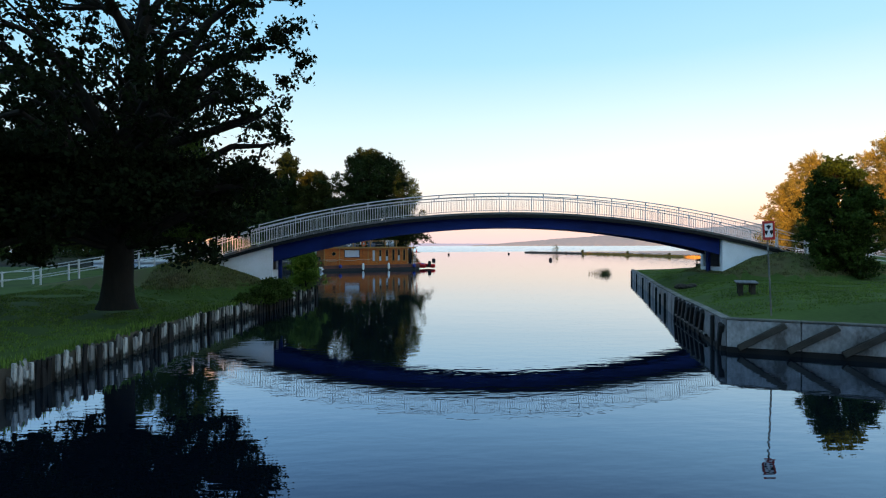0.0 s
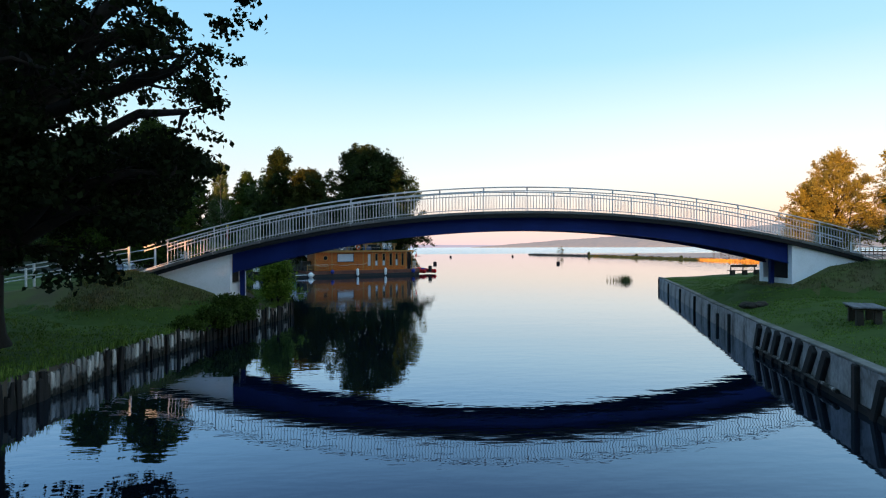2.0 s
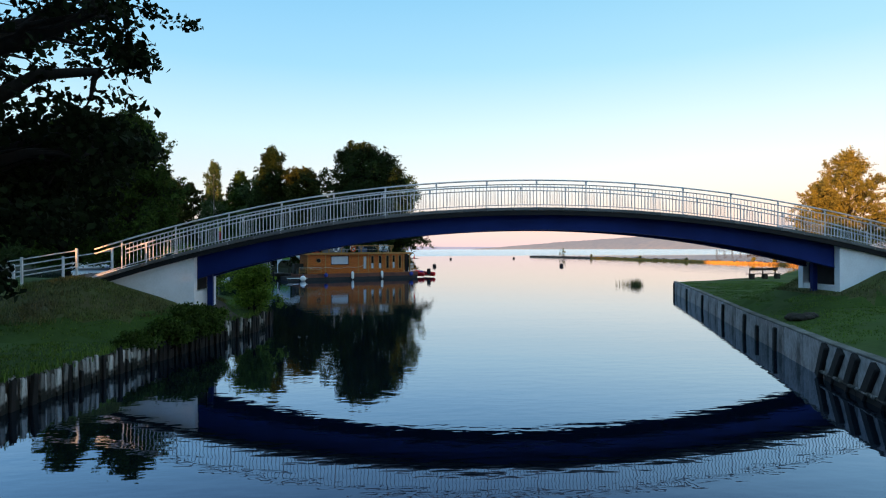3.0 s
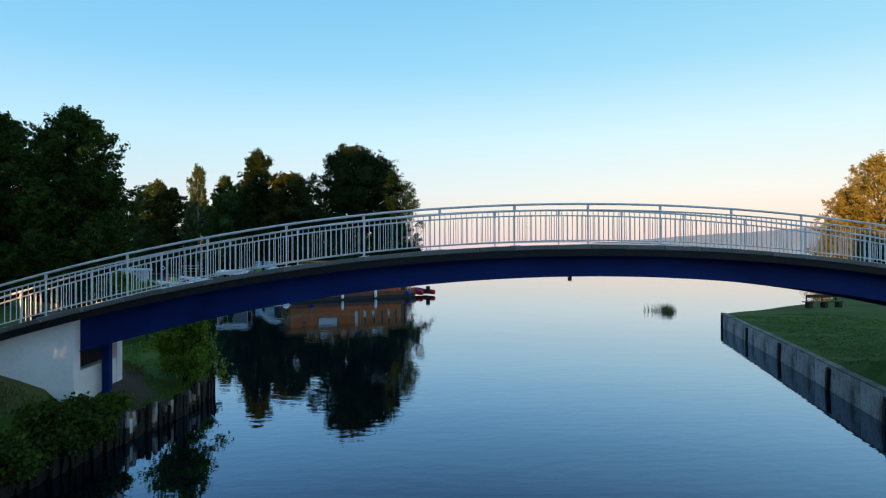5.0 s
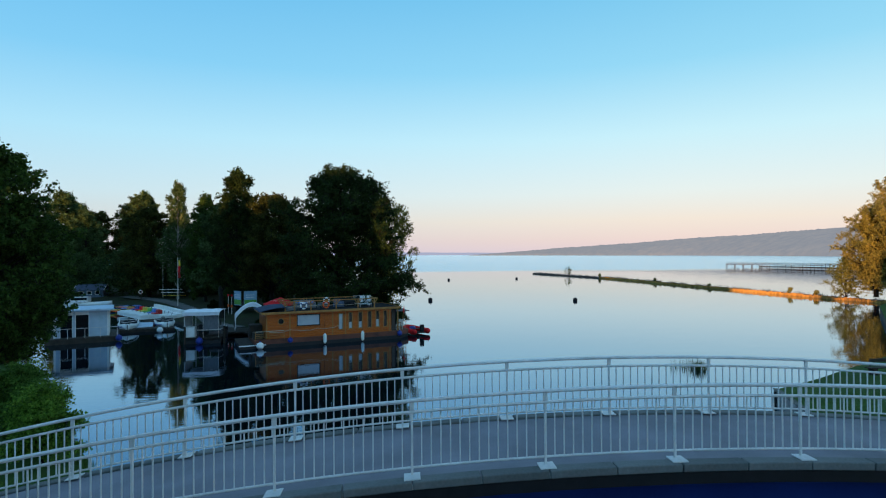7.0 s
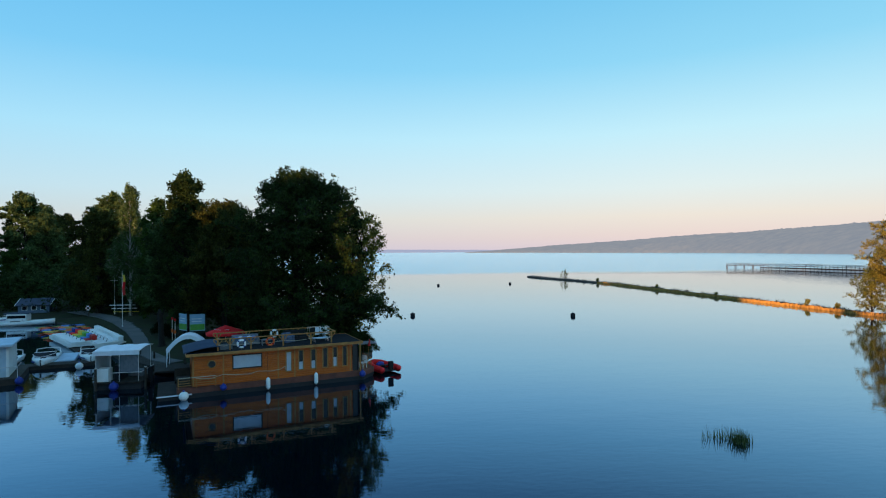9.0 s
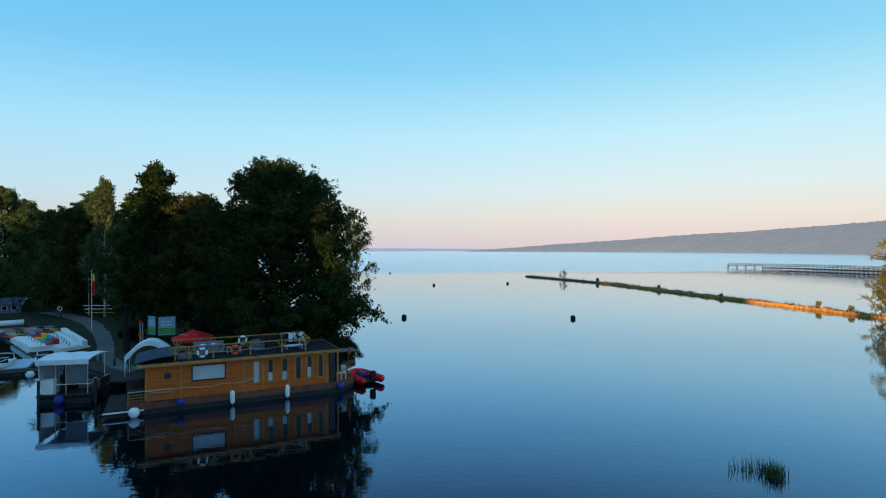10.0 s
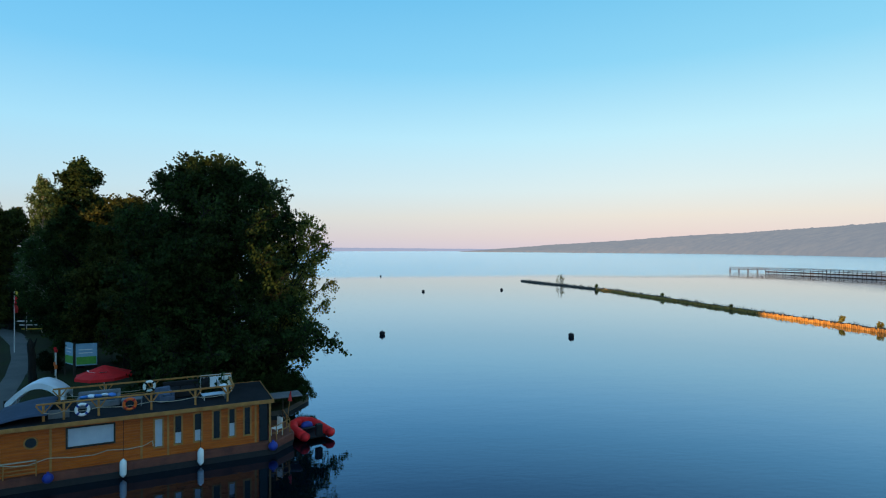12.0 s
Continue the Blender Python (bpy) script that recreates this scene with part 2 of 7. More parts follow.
def water_material():
    m = bpy.data.materials.new("lake_water")
    m.use_nodes = True
    n, l = m.node_tree.nodes, m.node_tree.links
    n.remove(n["Principled BSDF"])
    body, gloss, fres, tint, both = (n.new("ShaderNode" + k) for k in ("BsdfDiffuse", "BsdfGlossy", "LayerWeight", "ValToRGB", "AddShader"))
    body.inputs["Color"].default_value = (0.0004, 0.0022, 0.0040, 1)
    fres.inputs["Blend"].default_value = 0.5
    # gloss from straight above to grazing
    GLOSS = [(0.0, (0.01, 0.02, 0.04)), (0.5, (0.055, 0.085, 0.14)), (0.61, (0.130, 0.150, 0.210)), (0.75, (0.29, 0.395, 0.51)), (0.85, (0.44, 0.55, 0.64)), (0.93, (0.64, 0.74, 0.81)), (1.0, (0.86, 0.96, 1.0))]
    for i, (at, c) in enumerate(GLOSS):
        e = tint.color_ramp.elements[i] if i < 2 else tint.color_ramp.elements.new(at)
        e.position, e.color = at, (*c, 1.0)
    l.new(fres.outputs["Facing"], tint.inputs[0])
    l.new(tint.outputs[0], gloss.inputs["Color"])
    l.new(body.outputs[0], both.inputs[0])
    l.new(gloss.outputs[0], both.inputs[1])
    l.new(both.outputs[0], n["Material Output"].inputs["Surface"])
    tc = n.new("ShaderNodeTexCoord")
    mp = n.new("ShaderNodeMapping")
    mp.inputs["Scale"].default_value = (0.55, 1.3, 1.0)
    l.new(tc.outputs["Object"], mp.inputs["Vector"])
    a, b = n.new("ShaderNodeTexNoise"), n.new("ShaderNodeTexNoise")
    a.inputs["Scale"].default_value, b.inputs["Scale"].default_value = 2.4, 0.35
    a.inputs["Detail"].default_value, b.inputs["Detail"].default_value = 2, 2
    l.new(mp.outputs[0], a.inputs["Vector"])
    l.new(mp.outputs[0], b.inputs["Vector"])
    h = n.new("ShaderNodeMath")
    h.operation = "MULTIPLY_ADD"
    h.inputs[1].default_value = 2.0
    l.new(b.outputs["Fac"], h.inputs[0])
    l.new(a.outputs["Fac"], h.inputs[2])
    # a breeze ruffles the open lake past a wavering line
    sep = n.new("ShaderNodeSeparateXYZ")
    l.new(tc.outputs["Object"], sep.inputs[0])
    c = n.new("ShaderNodeTexNoise")
    c.inputs["Scale"].default_value = 0.012
    c.inputs["Detail"].default_value = 3
    l.new(tc.outputs["Object"], c.inputs["Vector"])
    wob = n.new("ShaderNodeMath")
    wob.operation = "MULTIPLY_ADD"
    wob.inputs[1].default_value = 46.0
    l.new(c.outputs["Fac"], wob.inputs[0])
    l.new(sep.outputs["Y"], wob.inputs[2])
    far = n.new("ShaderNodeMapRange")
    far.inputs["From Min"].default_value, far.inputs["From Max"].default_value = 300.0, 335.0
    l.new(wob.outputs[0], far.inputs["Value"])
    st = n.new("ShaderNodeMapRange")
    st.inputs["To Min"].default_value, st.inputs["To Max"].default_value = 0.011, 0.15
    l.new(far.outputs[0], st.inputs["Value"])
    ro = n.new("ShaderNodeMapRange")
    ro.inputs["To Min"].default_value, ro.inputs["To Max"].default_value = 0.012, 0.22
    l.new(far.outputs[0], ro.inputs["Value"])
    l.new(ro.outputs[0], gloss.inputs["Roughness"])
    bp = n.new("ShaderNodeBump")
    bp.inputs["Distance"].default_value = 0.35
    l.new(st.outputs[0], bp.inputs["Strength"])
    l.new(h.outputs[0], bp.inputs["Height"])
    l.new(bp.outputs[0], gloss.inputs["Normal"])
    l.new(bp.outputs[0], fres.inputs["Normal"])
    return m


def distance_material(name, a, b, haze_glow):
    """Wooded distance; kilometres of morning haze are put in as an even emission colour."""
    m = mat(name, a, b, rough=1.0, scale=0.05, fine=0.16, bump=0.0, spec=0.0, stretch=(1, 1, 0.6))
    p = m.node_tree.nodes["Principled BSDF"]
    p.inputs["Emission Color"].default_value = lin(haze_glow)
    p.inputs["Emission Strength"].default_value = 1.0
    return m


# ---------------------------------------------------------------- building helpers
def link_mesh(name, me, material, parent=None, m=None, label=""):
    ob = new(name, me)
    if material and not me.materials:
        me.materials.append(material)
    if m is not None:
        ob.matrix_basis = m
    if parent:
        ob.parent = parent
    if label:
        ob["label"] = label
    return ob


def to_mesh(name, bm, smooth=False):
    me = bpy.data.meshes.new(name)
    bmesh.ops.recalc_face_normals(bm, faces=bm.faces[:])
    bm.to_mesh(me)
    bm.free()
    if smooth:
        me.polygons.foreach_set("use_smooth", [True] * len(me.polygons))
    return me


def part(name, bm, material, parent=None, label="", m=None, smooth=False):
    return link_mesh(name, to_mesh(name, bm, smooth), material, parent, m, label)


def raw_mesh(name, verts, faces):
    me = bpy.data.meshes.new(name)
    me.from_pydata([tuple(v) for v in verts], [], [tuple(f) for f in faces])
    me.update()
    return me


def thing(name, m, label, category, group="", kind=""):
    ob = new(name)
    ob.matrix_basis = m
    ob.empty_display_size = 0.2
    return tagged(ob, label, category, group, kind)


def box(bm, x0, x1, y0, y1, z0, z1, bevel=0.0):
    g = bmesh.ops.create_cube(bm, size=1.0)["verts"]
    for v in g:
        v.co = Vector(((x0 + x1) / 2 + v.co.x * (x1 - x0), (y0 + y1) / 2 + v.co.y * (y1 - y0), (z0 + z1) / 2 + v.co.z * (z1 - z0)))
    if bevel:
        es = list({e for v in g for e in v.link_edges})
        bmesh.ops.bevel(bm, geom=es, offset=bevel, segments=1, affect="EDGES")
    return bm


def B(*args, bevel=0.0):
    return box(bmesh.new(), *args, bevel=bevel)


def rod(bm, p, q, r, sides=8, r2=None):
    p, q = Vector(p), Vector(q)
    d = q - p
    m = Matrix.Translation((p + q) / 2) @ d.to_track_quat("Z", "Y").to_matrix().to_4x4()
    bmesh.ops.create_cone(bm, cap_ends=True, segments=sides, radius1=r, radius2=r if r2 is None else r2, depth=d.length, matrix=m)
    return bm


def R(p, q, r, sides=8, r2=None):
    return rod(bmesh.new(), p, q, r, sides, r2)


def ball(bm, c, r, u=12, v=8, s=(1, 1, 1)):
    bmesh.ops.create_uvsphere(bm, u_segments=u, v_segments=v, radius=r, matrix=Matrix.Translation(c) @ Matrix.Diagonal((*s, 1)))
    return bm


def ring(big, small, n=24, k=8):
    bm = bmesh.new()
    vs = [[bm.verts.new(((big + small * math.cos(b)) * math.cos(a), small * math.sin(b), (big + small * math.cos(b)) * math.sin(a)))
           for b in [2 * math.pi * j / k for j in range(k)]] for a in [2 * math.pi * i / n for i in range(n)]]
    for i in range(n):
        for j in range(k):
            bm.faces.new((vs[i][j], vs[(i + 1) % n][j], vs[(i + 1) % n][(j + 1) % k], vs[i][(j + 1) % k]))
    return bm


def loft(rows, close=False, caps=True):
    """A skin over rows of points of equal count; close: each row is a loop."""
    bm = bmesh.new()
    vs = [[bm.verts.new(p) for p in row] for row in rows]
    k = len(rows[0])
    for a, b in zip(vs, vs[1:]):
        for j in range(k if close else k - 1):
            bm.faces.new((a[j], a[(j + 1) % k], b[(j + 1) % k], b[j]))
    if close and caps:
        bm.faces.new(vs[0])
        bm.faces.new(vs[-1])
    return bm


def tube_path(points, r, sides=6):
    """A round bar along points."""
    rows = []
    pts = [Vector(p) for p in points]
    for i, p in enumerate(pts):
        d = (pts[min(i + 1, len(pts) - 1)] - pts[max(i - 1, 0)]).normalized()
        s = d.cross(Vector((0, 0, 1)))
        s = s.normalized() if s.length > 1e-4 else Vector((1, 0, 0))
        u = s.cross(d)
        rows.append([p + r * (math.cos(a) * s + math.sin(a) * u) for a in [2 * math.pi * j / sides for j in range(sides)]])
    return loft(rows, close=True)


# ---------------------------------------------------------------- plants
def leaf_arrays(centres, size, rng, droop=0.0, long=1.5):
    n = len(centres)
    a = rng.normal(size=(n, 3))
    a[:, 2] -= droop
    a /= np.linalg.norm(a, axis=1)[:, None]
    b = rng.normal(size=(n, 3))
    b -= a * (a * b).sum(1)[:, None]
    b /= np.linalg.norm(b, axis=1)[:, None]
    s = size * rng.uniform(0.6, 1.35, n)[:, None]
    c = np.cross(a, b) * s * 0.18
    v = np.empty((n, 4, 3))
    v[:, 0] = centres - a * s * 0.5 * long
    v[:, 1] = centres + b * s * 0.5 + c
    v[:, 2] = centres + a * s * 0.5 * long
    v[:, 3] = centres - b * s * 0.5 + c
    return v.reshape(-1, 3)


def quad_mesh(name, verts):
    nq = len(verts) // 4
    me = bpy.data.meshes.new(name)
    me.vertices.add(len(verts))
    me.vertices.foreach_set("co", np.asarray(verts, dtype=np.float32).ravel())
    me.loops.add(nq * 4)
    me.loops.foreach_set("vertex_index", np.arange(nq * 4, dtype=np.int32))
    me.polygons.add(nq)
    me.polygons.foreach_set("loop_start", np.arange(0, nq * 4, 4, dtype=np.int32))
    me.update(calc_edges=True)
    return me


def limb_rows(points, radii, sides):
    rows = []
    pts = [Vector(p) for p in points]
    for i, p in enumerate(pts):
        d = (pts[min(i + 1, len(pts) - 1)] - pts[max(i - 1, 0)]).normalized()
        s = d.cross(Vector((0.31, 0.95, 0.02))).normalized()
        u = s.cross(d)
        rows.append([p + radii[i] * (math.cos(a) * s + math.sin(a) * u) for a in [2 * math.pi * j / sides for j in range(sides)]])
    return rows


def add_limb(verts, faces, points, radii, sides):
    base = len(verts)
    for row in limb_rows(points, radii, sides):
        verts.extend(row)
    for i in range(len(points) - 1):
        for j in range(sides):
            a, b = base + i * sides + j, base + i * sides + (j + 1) % sides
            faces.append((a, b, b + sides, a + sides))


def bend(p, q, rng, lift=0.12, n=5):
    p, q = Vector(p), Vector(q)
    ln = (q - p).length
    j = Vector(rng.normal(size=3)) * ln * 0.05
    return [p.lerp(q, t) + Vector((0, 0, lift * ln * math.sin(math.pi * t))) + j * math.sin(2 * math.pi * t) for t in [i / n for i in range(n + 1)]]


def tree_meshes(name, seed, height, trunk_r, lobes, clusters, per, leaf, spread, droop=0.0, weep=0.0, gaps=0.0, shell=0.45, first=0.25, limbs_to=60, lean=None, full_below=0.0, gap_size=None):
    """Trunk with limbs, and a crown of leaves in uneven clusters. lobes: (x, y, z, rx, ry, rz) round the trunk's foot."""
    rng = np.random.default_rng(seed)
    vs, fs = [], []
    lean = rng.normal(size=2) * 0.03 * height if lean is None else lean
    trunk = [Vector((lean[0] * t ** 1.4, lean[1] * t ** 1.4, height * 0.9 * t)) for t in [0, 0.02, 0.06, 0.15, 0.3, 0.45, 0.6, 0.75, 0.88, 1]]
    rad = [trunk_r * k for k in (1.5, 1.22, 1.05, 0.96, 0.86, 0.7, 0.5, 0.33, 0.18, 0.05)]
    add_limb(vs, fs, trunk, rad, 12)

    def on_trunk(f):
        f = min(max(f, 0.0), 0.99)
        ks = [0, 0.02, 0.06, 0.15, 0.3, 0.45, 0.6, 0.75, 0.88, 1]
        for i in range(9):
            if ks[i] <= f <= ks[i + 1]:
                t = (f - ks[i]) / (ks[i + 1] - ks[i])
                return trunk[i].lerp(trunk[i + 1], t), rad[i] + (rad[i + 1] - rad[i]) * t
        return trunk[-1], rad[-1]

    L = np.array(lobes, dtype=float)
    vol = (L[:, 3] * L[:, 4] * L[:, 5]) ** 0.75
    limb_paths = []
    for lx, ly, lz, rx, ry, rz in lobes:
        reach = math.hypot(lx, ly)
        f = max(first, (lz - 0.55 * reach) / height)
        p, r = on_trunk(min(f, 0.85))
        q = Vector((lx, ly, lz))
        pts = bend(p, q, rng, 0.10 + 0.05 * rng.random())
        r0 = min(r * 0.75, 0.05 + 0.035 * (q - p).length)
        add_limb(vs, fs, pts, [r0 * (1 - 0.75 * i / 5) for i in range(6)], 7)
        limb_paths.append((pts, r0))
    pick = rng.choice(len(L), size=clusters, p=vol / vol.sum())
    d = rng.normal(size=(clusters, 3))
    d /= np.linalg.norm(d, axis=1)[:, None]
    rr = shell + (1 - shell) * rng.random(clusters) ** 0.6
    cc = L[pick, :3] + L[pick, 3:] * d * rr[:, None]
    if gaps:
        f = 1.0 / (gap_size or max(0.7, spread * 1.6))
        keep = np.array([c[2] < full_below or noise.noise(Vector(c) * f) > gaps - 0.5 for c in cc])
        cc, pick = cc[keep], pick[keep]
    cc[:, 2] = np.maximum(cc[:, 2], 0.4)
    for i in range(min(limbs_to, len(cc))):
        pts0, r0 = limb_paths[pick[i]]
        p = pts0[int(rng.integers(2, 6))]
        add_limb(vs, fs, bend(p, cc[i], rng, 0.06, 3), [r0 * 0.25 + 0.008, r0 * 0.18 + 0.006, r0 * 0.1 + 0.005, 0.004], 5)
    k = rng.integers(int(per * 0.6), int(per * 1.4) + 1, len(cc))
    pts = np.repeat(cc, k, axis=0)
    sp = spread * np.repeat(rng.uniform(0.6, 1.3, len(cc)), k)[:, None]
    off = rng.normal(size=pts.shape) * sp * np.array([1, 1, 0.6])
    if weep:
        off[:, 2] -= np.abs(rng.normal(size=len(pts))) * weep
        off[:, :2] *= 0.7
    pts = pts + off
    pts = pts[pts[:, 2] > 0.15]
    wood = raw_mesh(name + "_wood", vs, fs)
    wood.polygons.foreach_set("use_smooth", [True] * len(wood.polygons))
    crown = quad_mesh(name + "_crown", leaf_arrays(pts, leaf, rng, droop))
    return wood, crown


PROFILES = {"broad": ((0, 0.70), (0.12, 0.95), (0.3, 1.0), (0.55, 0.95), (0.75, 0.82), (0.9, 0.58), (1, 0.16)),
            "oval": ((0, 0.45), (0.15, 0.80), (0.35, 1.0), (0.6, 0.92), (0.8, 0.66), (0.92, 0.40), (1, 0.08)),
            "column": ((0, 0.80), (0.2, 1.0), (0.5, 0.92), (0.7, 0.72), (0.85, 0.50), (0.95, 0.26), (1, 0.05)),
            "hanging": ((0, 0.92), (0.12, 1.06), (0.3, 1.02), (0.55, 0.93), (0.75, 0.80), (0.9, 0.56), (1, 0.16)),
            "fan": ((0, 0.25), (0.2, 0.55), (0.45, 0.85), (0.7, 1.0), (0.85, 0.85), (1, 0.35))}


def branched_tree(name, seed, height, trunk_r, radius, low, boughs, twigs, per, leaf, profile="broad", twig=0.24, ragged=0.5, rise=0.55, lean=(0.0, 0.0), weep=0.0, droop=0.2, fuzz=0.13, lop=(0.0, 0.0), first=0.35):
    """Trunk, boughs, twigs and leaves: leaves sit along the twigs of uneven boughs, so that the crown breaks up into sprays with gaps. lop: shift of the crown's reach in x and y."""
    rng = np.random.default_rng(seed)
    vs, fs = [], []
    ks = [0, 0.02, 0.06, 0.15, 0.3, 0.45, 0.6, 0.75, 0.88, 1]
    axis = [Vector((lean[0] * k ** 1.4 + 0.03 * height * noise.noise((seed, k * 3, 0)) * k, lean[1] * k ** 1.4 + 0.03 * height * noise.noise((seed, k * 3, 9)) * k, height * 0.95 * k)) for k in ks]
    rad = [trunk_r * k for k in (1.5, 1.22, 1.05, 0.96, 0.86, 0.7, 0.5, 0.33, 0.18, 0.04)]
    add_limb(vs, fs, axis, rad, 10)
    zs = [v.z for v in axis]
    prof = PROFILES[profile]
    tips, starts = [], []
    for i in range(boughs):
        f = ((i + rng.random()) / boughs) ** 0.85
        zt = low + (height - low) * f
        a = 2.39996 * i + rng.normal() * 0.35
        ca, sa = math.cos(a), math.sin(a)
        w = np.interp(f, [p[0] for p in prof], [p[1] for p in prof])
        wild = noise.noise((ca * 1.5, sa * 1.5, zt * 3.0 / height + seed * 1.7)) * 1.2
        reach = max(0.3, radius * w * (1.0 + ragged * wild) * rng.uniform(0.62, 1.08))
        base_z = min(height * 0.86, max(low * 0.6, zt - reach * rise * rng.uniform(0.6, 1.3)))
        cx, cy = (np.interp(base_z, zs, [v[j] for v in axis]) for j in (0, 1))
        tx, ty = (np.interp(min(zt, zs[-1]), zs, [v[j] for v in axis]) for j in (0, 1))
        tip = Vector((tx + reach * ca + lop[0] * w, ty + reach * sa + lop[1] * w, zt + rng.normal() * 0.02 * height * (f < 0.9)))
        p = Vector((cx, cy, base_z))
        ln = (tip - p).length
        pts = bend(p, tip, rng, 0.10, 5)
        r0 = 0.02 + 0.013 * ln
        add_limb(vs, fs, pts, [r0, r0 * 0.8, r0 * 0.6, r0 * 0.42, r0 * 0.25, 0.008], 5)
        d0 = (tip - p).normalized()
        n = max(4, int(twigs * (0.35 + 0.65 * ln / radius)))
        for t in first + (1 - first) * rng.random(n) ** 0.75:
            k = min(4, int(t * 5))
            c = pts[k].lerp(pts[k + 1], t * 5 - k)
            g = Vector(rng.normal(size=3))
            g.normalize()
            dd = (d0 * 0.55 + g + Vector((0, 0, 0.12))).normalized()
            q = c + dd * radius * twig * rng.uniform(0.5, 1.25) * (1.2 - 0.45 * t)
            starts.append(c)
            tips.append(q)
            add_limb(vs, fs, [c, c.lerp(q, 0.6) + Vector((0, 0, 0.02)), q], [r0 * 0.22 + 0.006, r0 * 0.12 + 0.004, 0.004], 3)
    a0, a1 = np.array(starts), np.array(tips)
    ln = np.linalg.norm(a1 - a0, axis=1)
    k = np.maximum(4, (per * ln / (radius * twig) * rng.uniform(0.5, 1.5, len(a0))).astype(int))
    u = 0.15 + 0.9 * rng.random(k.sum()) ** 0.8
    pts = np.repeat(a0, k, axis=0) + np.repeat(a1 - a0, k, axis=0) * u[:, None]
    off = rng.normal(size=pts.shape) * fuzz * (1.3 - 0.6 * u)[:, None] * np.array([1, 1, 0.7])
    if weep:
        off[:, 2] -= np.abs(rng.normal(size=len(pts))) * weep * u
    pts = pts + off
    pts = pts[pts[:, 2] > 0.15]
    wood = raw_mesh(name + "_wood", vs, fs)
    wood.polygons.foreach_set("use_smooth", [True] * len(wood.polygons))
    return wood, quad_mesh(name + "_crown", leaf_arrays(pts, leaf, rng, droop))


def plant(name, meshes, m, label, category, bark, leaf, group=""):
    wood, crown = meshes
    t = thing(name, m, label, category, group)
    link_mesh("trunk", wood, bark, t)
    link_mesh("crown", crown, leaf, t)
    return t


def round_lobes(seed, height, radius, n, low=0.25, flat=1.0):
    rng = np.random.default_rng(seed)
    out = [(0, 0, height * 0.86, radius * 0.42, radius * 0.42, height * 0.14)]
    for i in range(n):
        f = (i + 0.5) / n
        z = height * (low + (0.82 - low) * f)
        prof = math.sin(math.pi * min(1, 0.28 + 0.72 * f) ** 0.9) ** 0.5 if f < 0.999 else 0.3
        a = 2.4 * i + rng.normal() * 0.35
        r = radius * prof * (0.55 + 0.12 * rng.random())
        k = radius * (0.36 + 0.14 * rng.random())
        out.append((r * math.cos(a), r * math.sin(a), z, k, k, k * 0.8 * flat))
    return out


# ---------------------------------------------------------------- land and water
LEFT_EDGE = [(-16, -48), (-15.2, -10), (-15.0, 10), (-14.8, 19), (-14.4, 24), (-14.1, 29), (-13.6, 33), (-12.8, 37), (-11.9, 41), (-11.8, 43.5),
             (-13, 47), (-16, 52), (-21, 58), (-27, 66), (-33, 73), (-42, 79), (-60, 84), (-140, 90)]
RIGHT_EDGE = [(140, -70), (60, -9.5), (29.5, 7.3), (7.8, 20.5), (5.7, 21.75), (4.0, 22.75), (4.75, 25.2), (6.2, 30.2), (8.0, 35.4), (8.9, 38.2), (12.1, 47.6), (15.9, 59.3),
              (19, 61), (30, 68), (46, 86), (60, 103), (70, 112), (82, 114), (140, 122)]
MARINA_EDGE = [(-140, 118), (-80, 126), (-66, 133.5), (-57, 132.5), (-51, 127.8), (-43.6, 118.8), (-37, 109.3), (-31.5, 101.0), (-27.4, 95.4), (-23, 92.2), (-20, 91), (-14, 91.5),
               (-10, 92.6), (-5.6, 94.4), (-4.4, 98), (-8.6, 108), (-24, 150), (-50, 230), (-140, 330)]


def seg_dist(p, a, b):
    ax, ay, bx, by = a[0], a[1], b[0], b[1]
    dx, dy = bx - ax, by - ay
    t = max(0, min(1, ((p[0] - ax) * dx + (p[1] - ay) * dy) / (dx * dx + dy * dy)))
    return math.hypot(p[0] - ax - t * dx, p[1] - ay - t * dy)


def edge_dist(p, edge):
    return min(seg_dist(p, a, b) for a, b in zip(edge, edge[1:]))


def ease(a, b, x):
    t = max(0.0, min(1.0, (x - a) / (b - a)))
    return t * t * (3 - 2 * t)


def deck_z(u):
    return 5.2 - 0.0083 * u * u - 0.0016 * max(0.0, -u - 4.0) ** 2


def ramp(x, y, side):
    """The earth bank that carries the path up to one end of the bridge; side: -1 or 1."""
    u = x * side
    line = [(12.2, 0.7), (13.3, 1.4), (16.6, 2.5), (17.4, 2.62), (28.0, 0.9), (80, 0.5)] if side < 0 else [(9.0, 0.9), (10.8, 1.35), (12.6, 1.75), (14.4, 2.55), (16.0, 2.85), (17.2, 2.72), (29.0, 1.0), (80, 0.8)]
    ridge = line[0][1]
    for (a, za), (b, zb) in zip(line, line[1:]):
        if u >= a:
            ridge = za + (zb - za) * min(1, (u - a) / (b - a))
    out = max(0.0, abs(y - 39.2) - 1.75)
    return ridge - out * 0.40 * ease(0, 1.8, out) - 0.02


def land_left(x, y):
    d = edge_dist((x, y), LEFT_EDGE)
    h = 0.66 + 0.55 * ease(0, 9, d) + 0.05 * noise.noise((x * 0.25, y * 0.25, 0))
    if -60 < x < -10 and 25 < y < 55:
        r = ramp(x, y, -1)
        h += max(0.0, r + 0.06 * noise.noise((x * 0.6, y * 0.6, 3)) - h) * ease(0.15, 1.5, d)
    return h + 0.0


def quay_sag(y):
    """The old wall has sunk a little towards the lake."""
    return 0.10 * ease(28, 38, y)


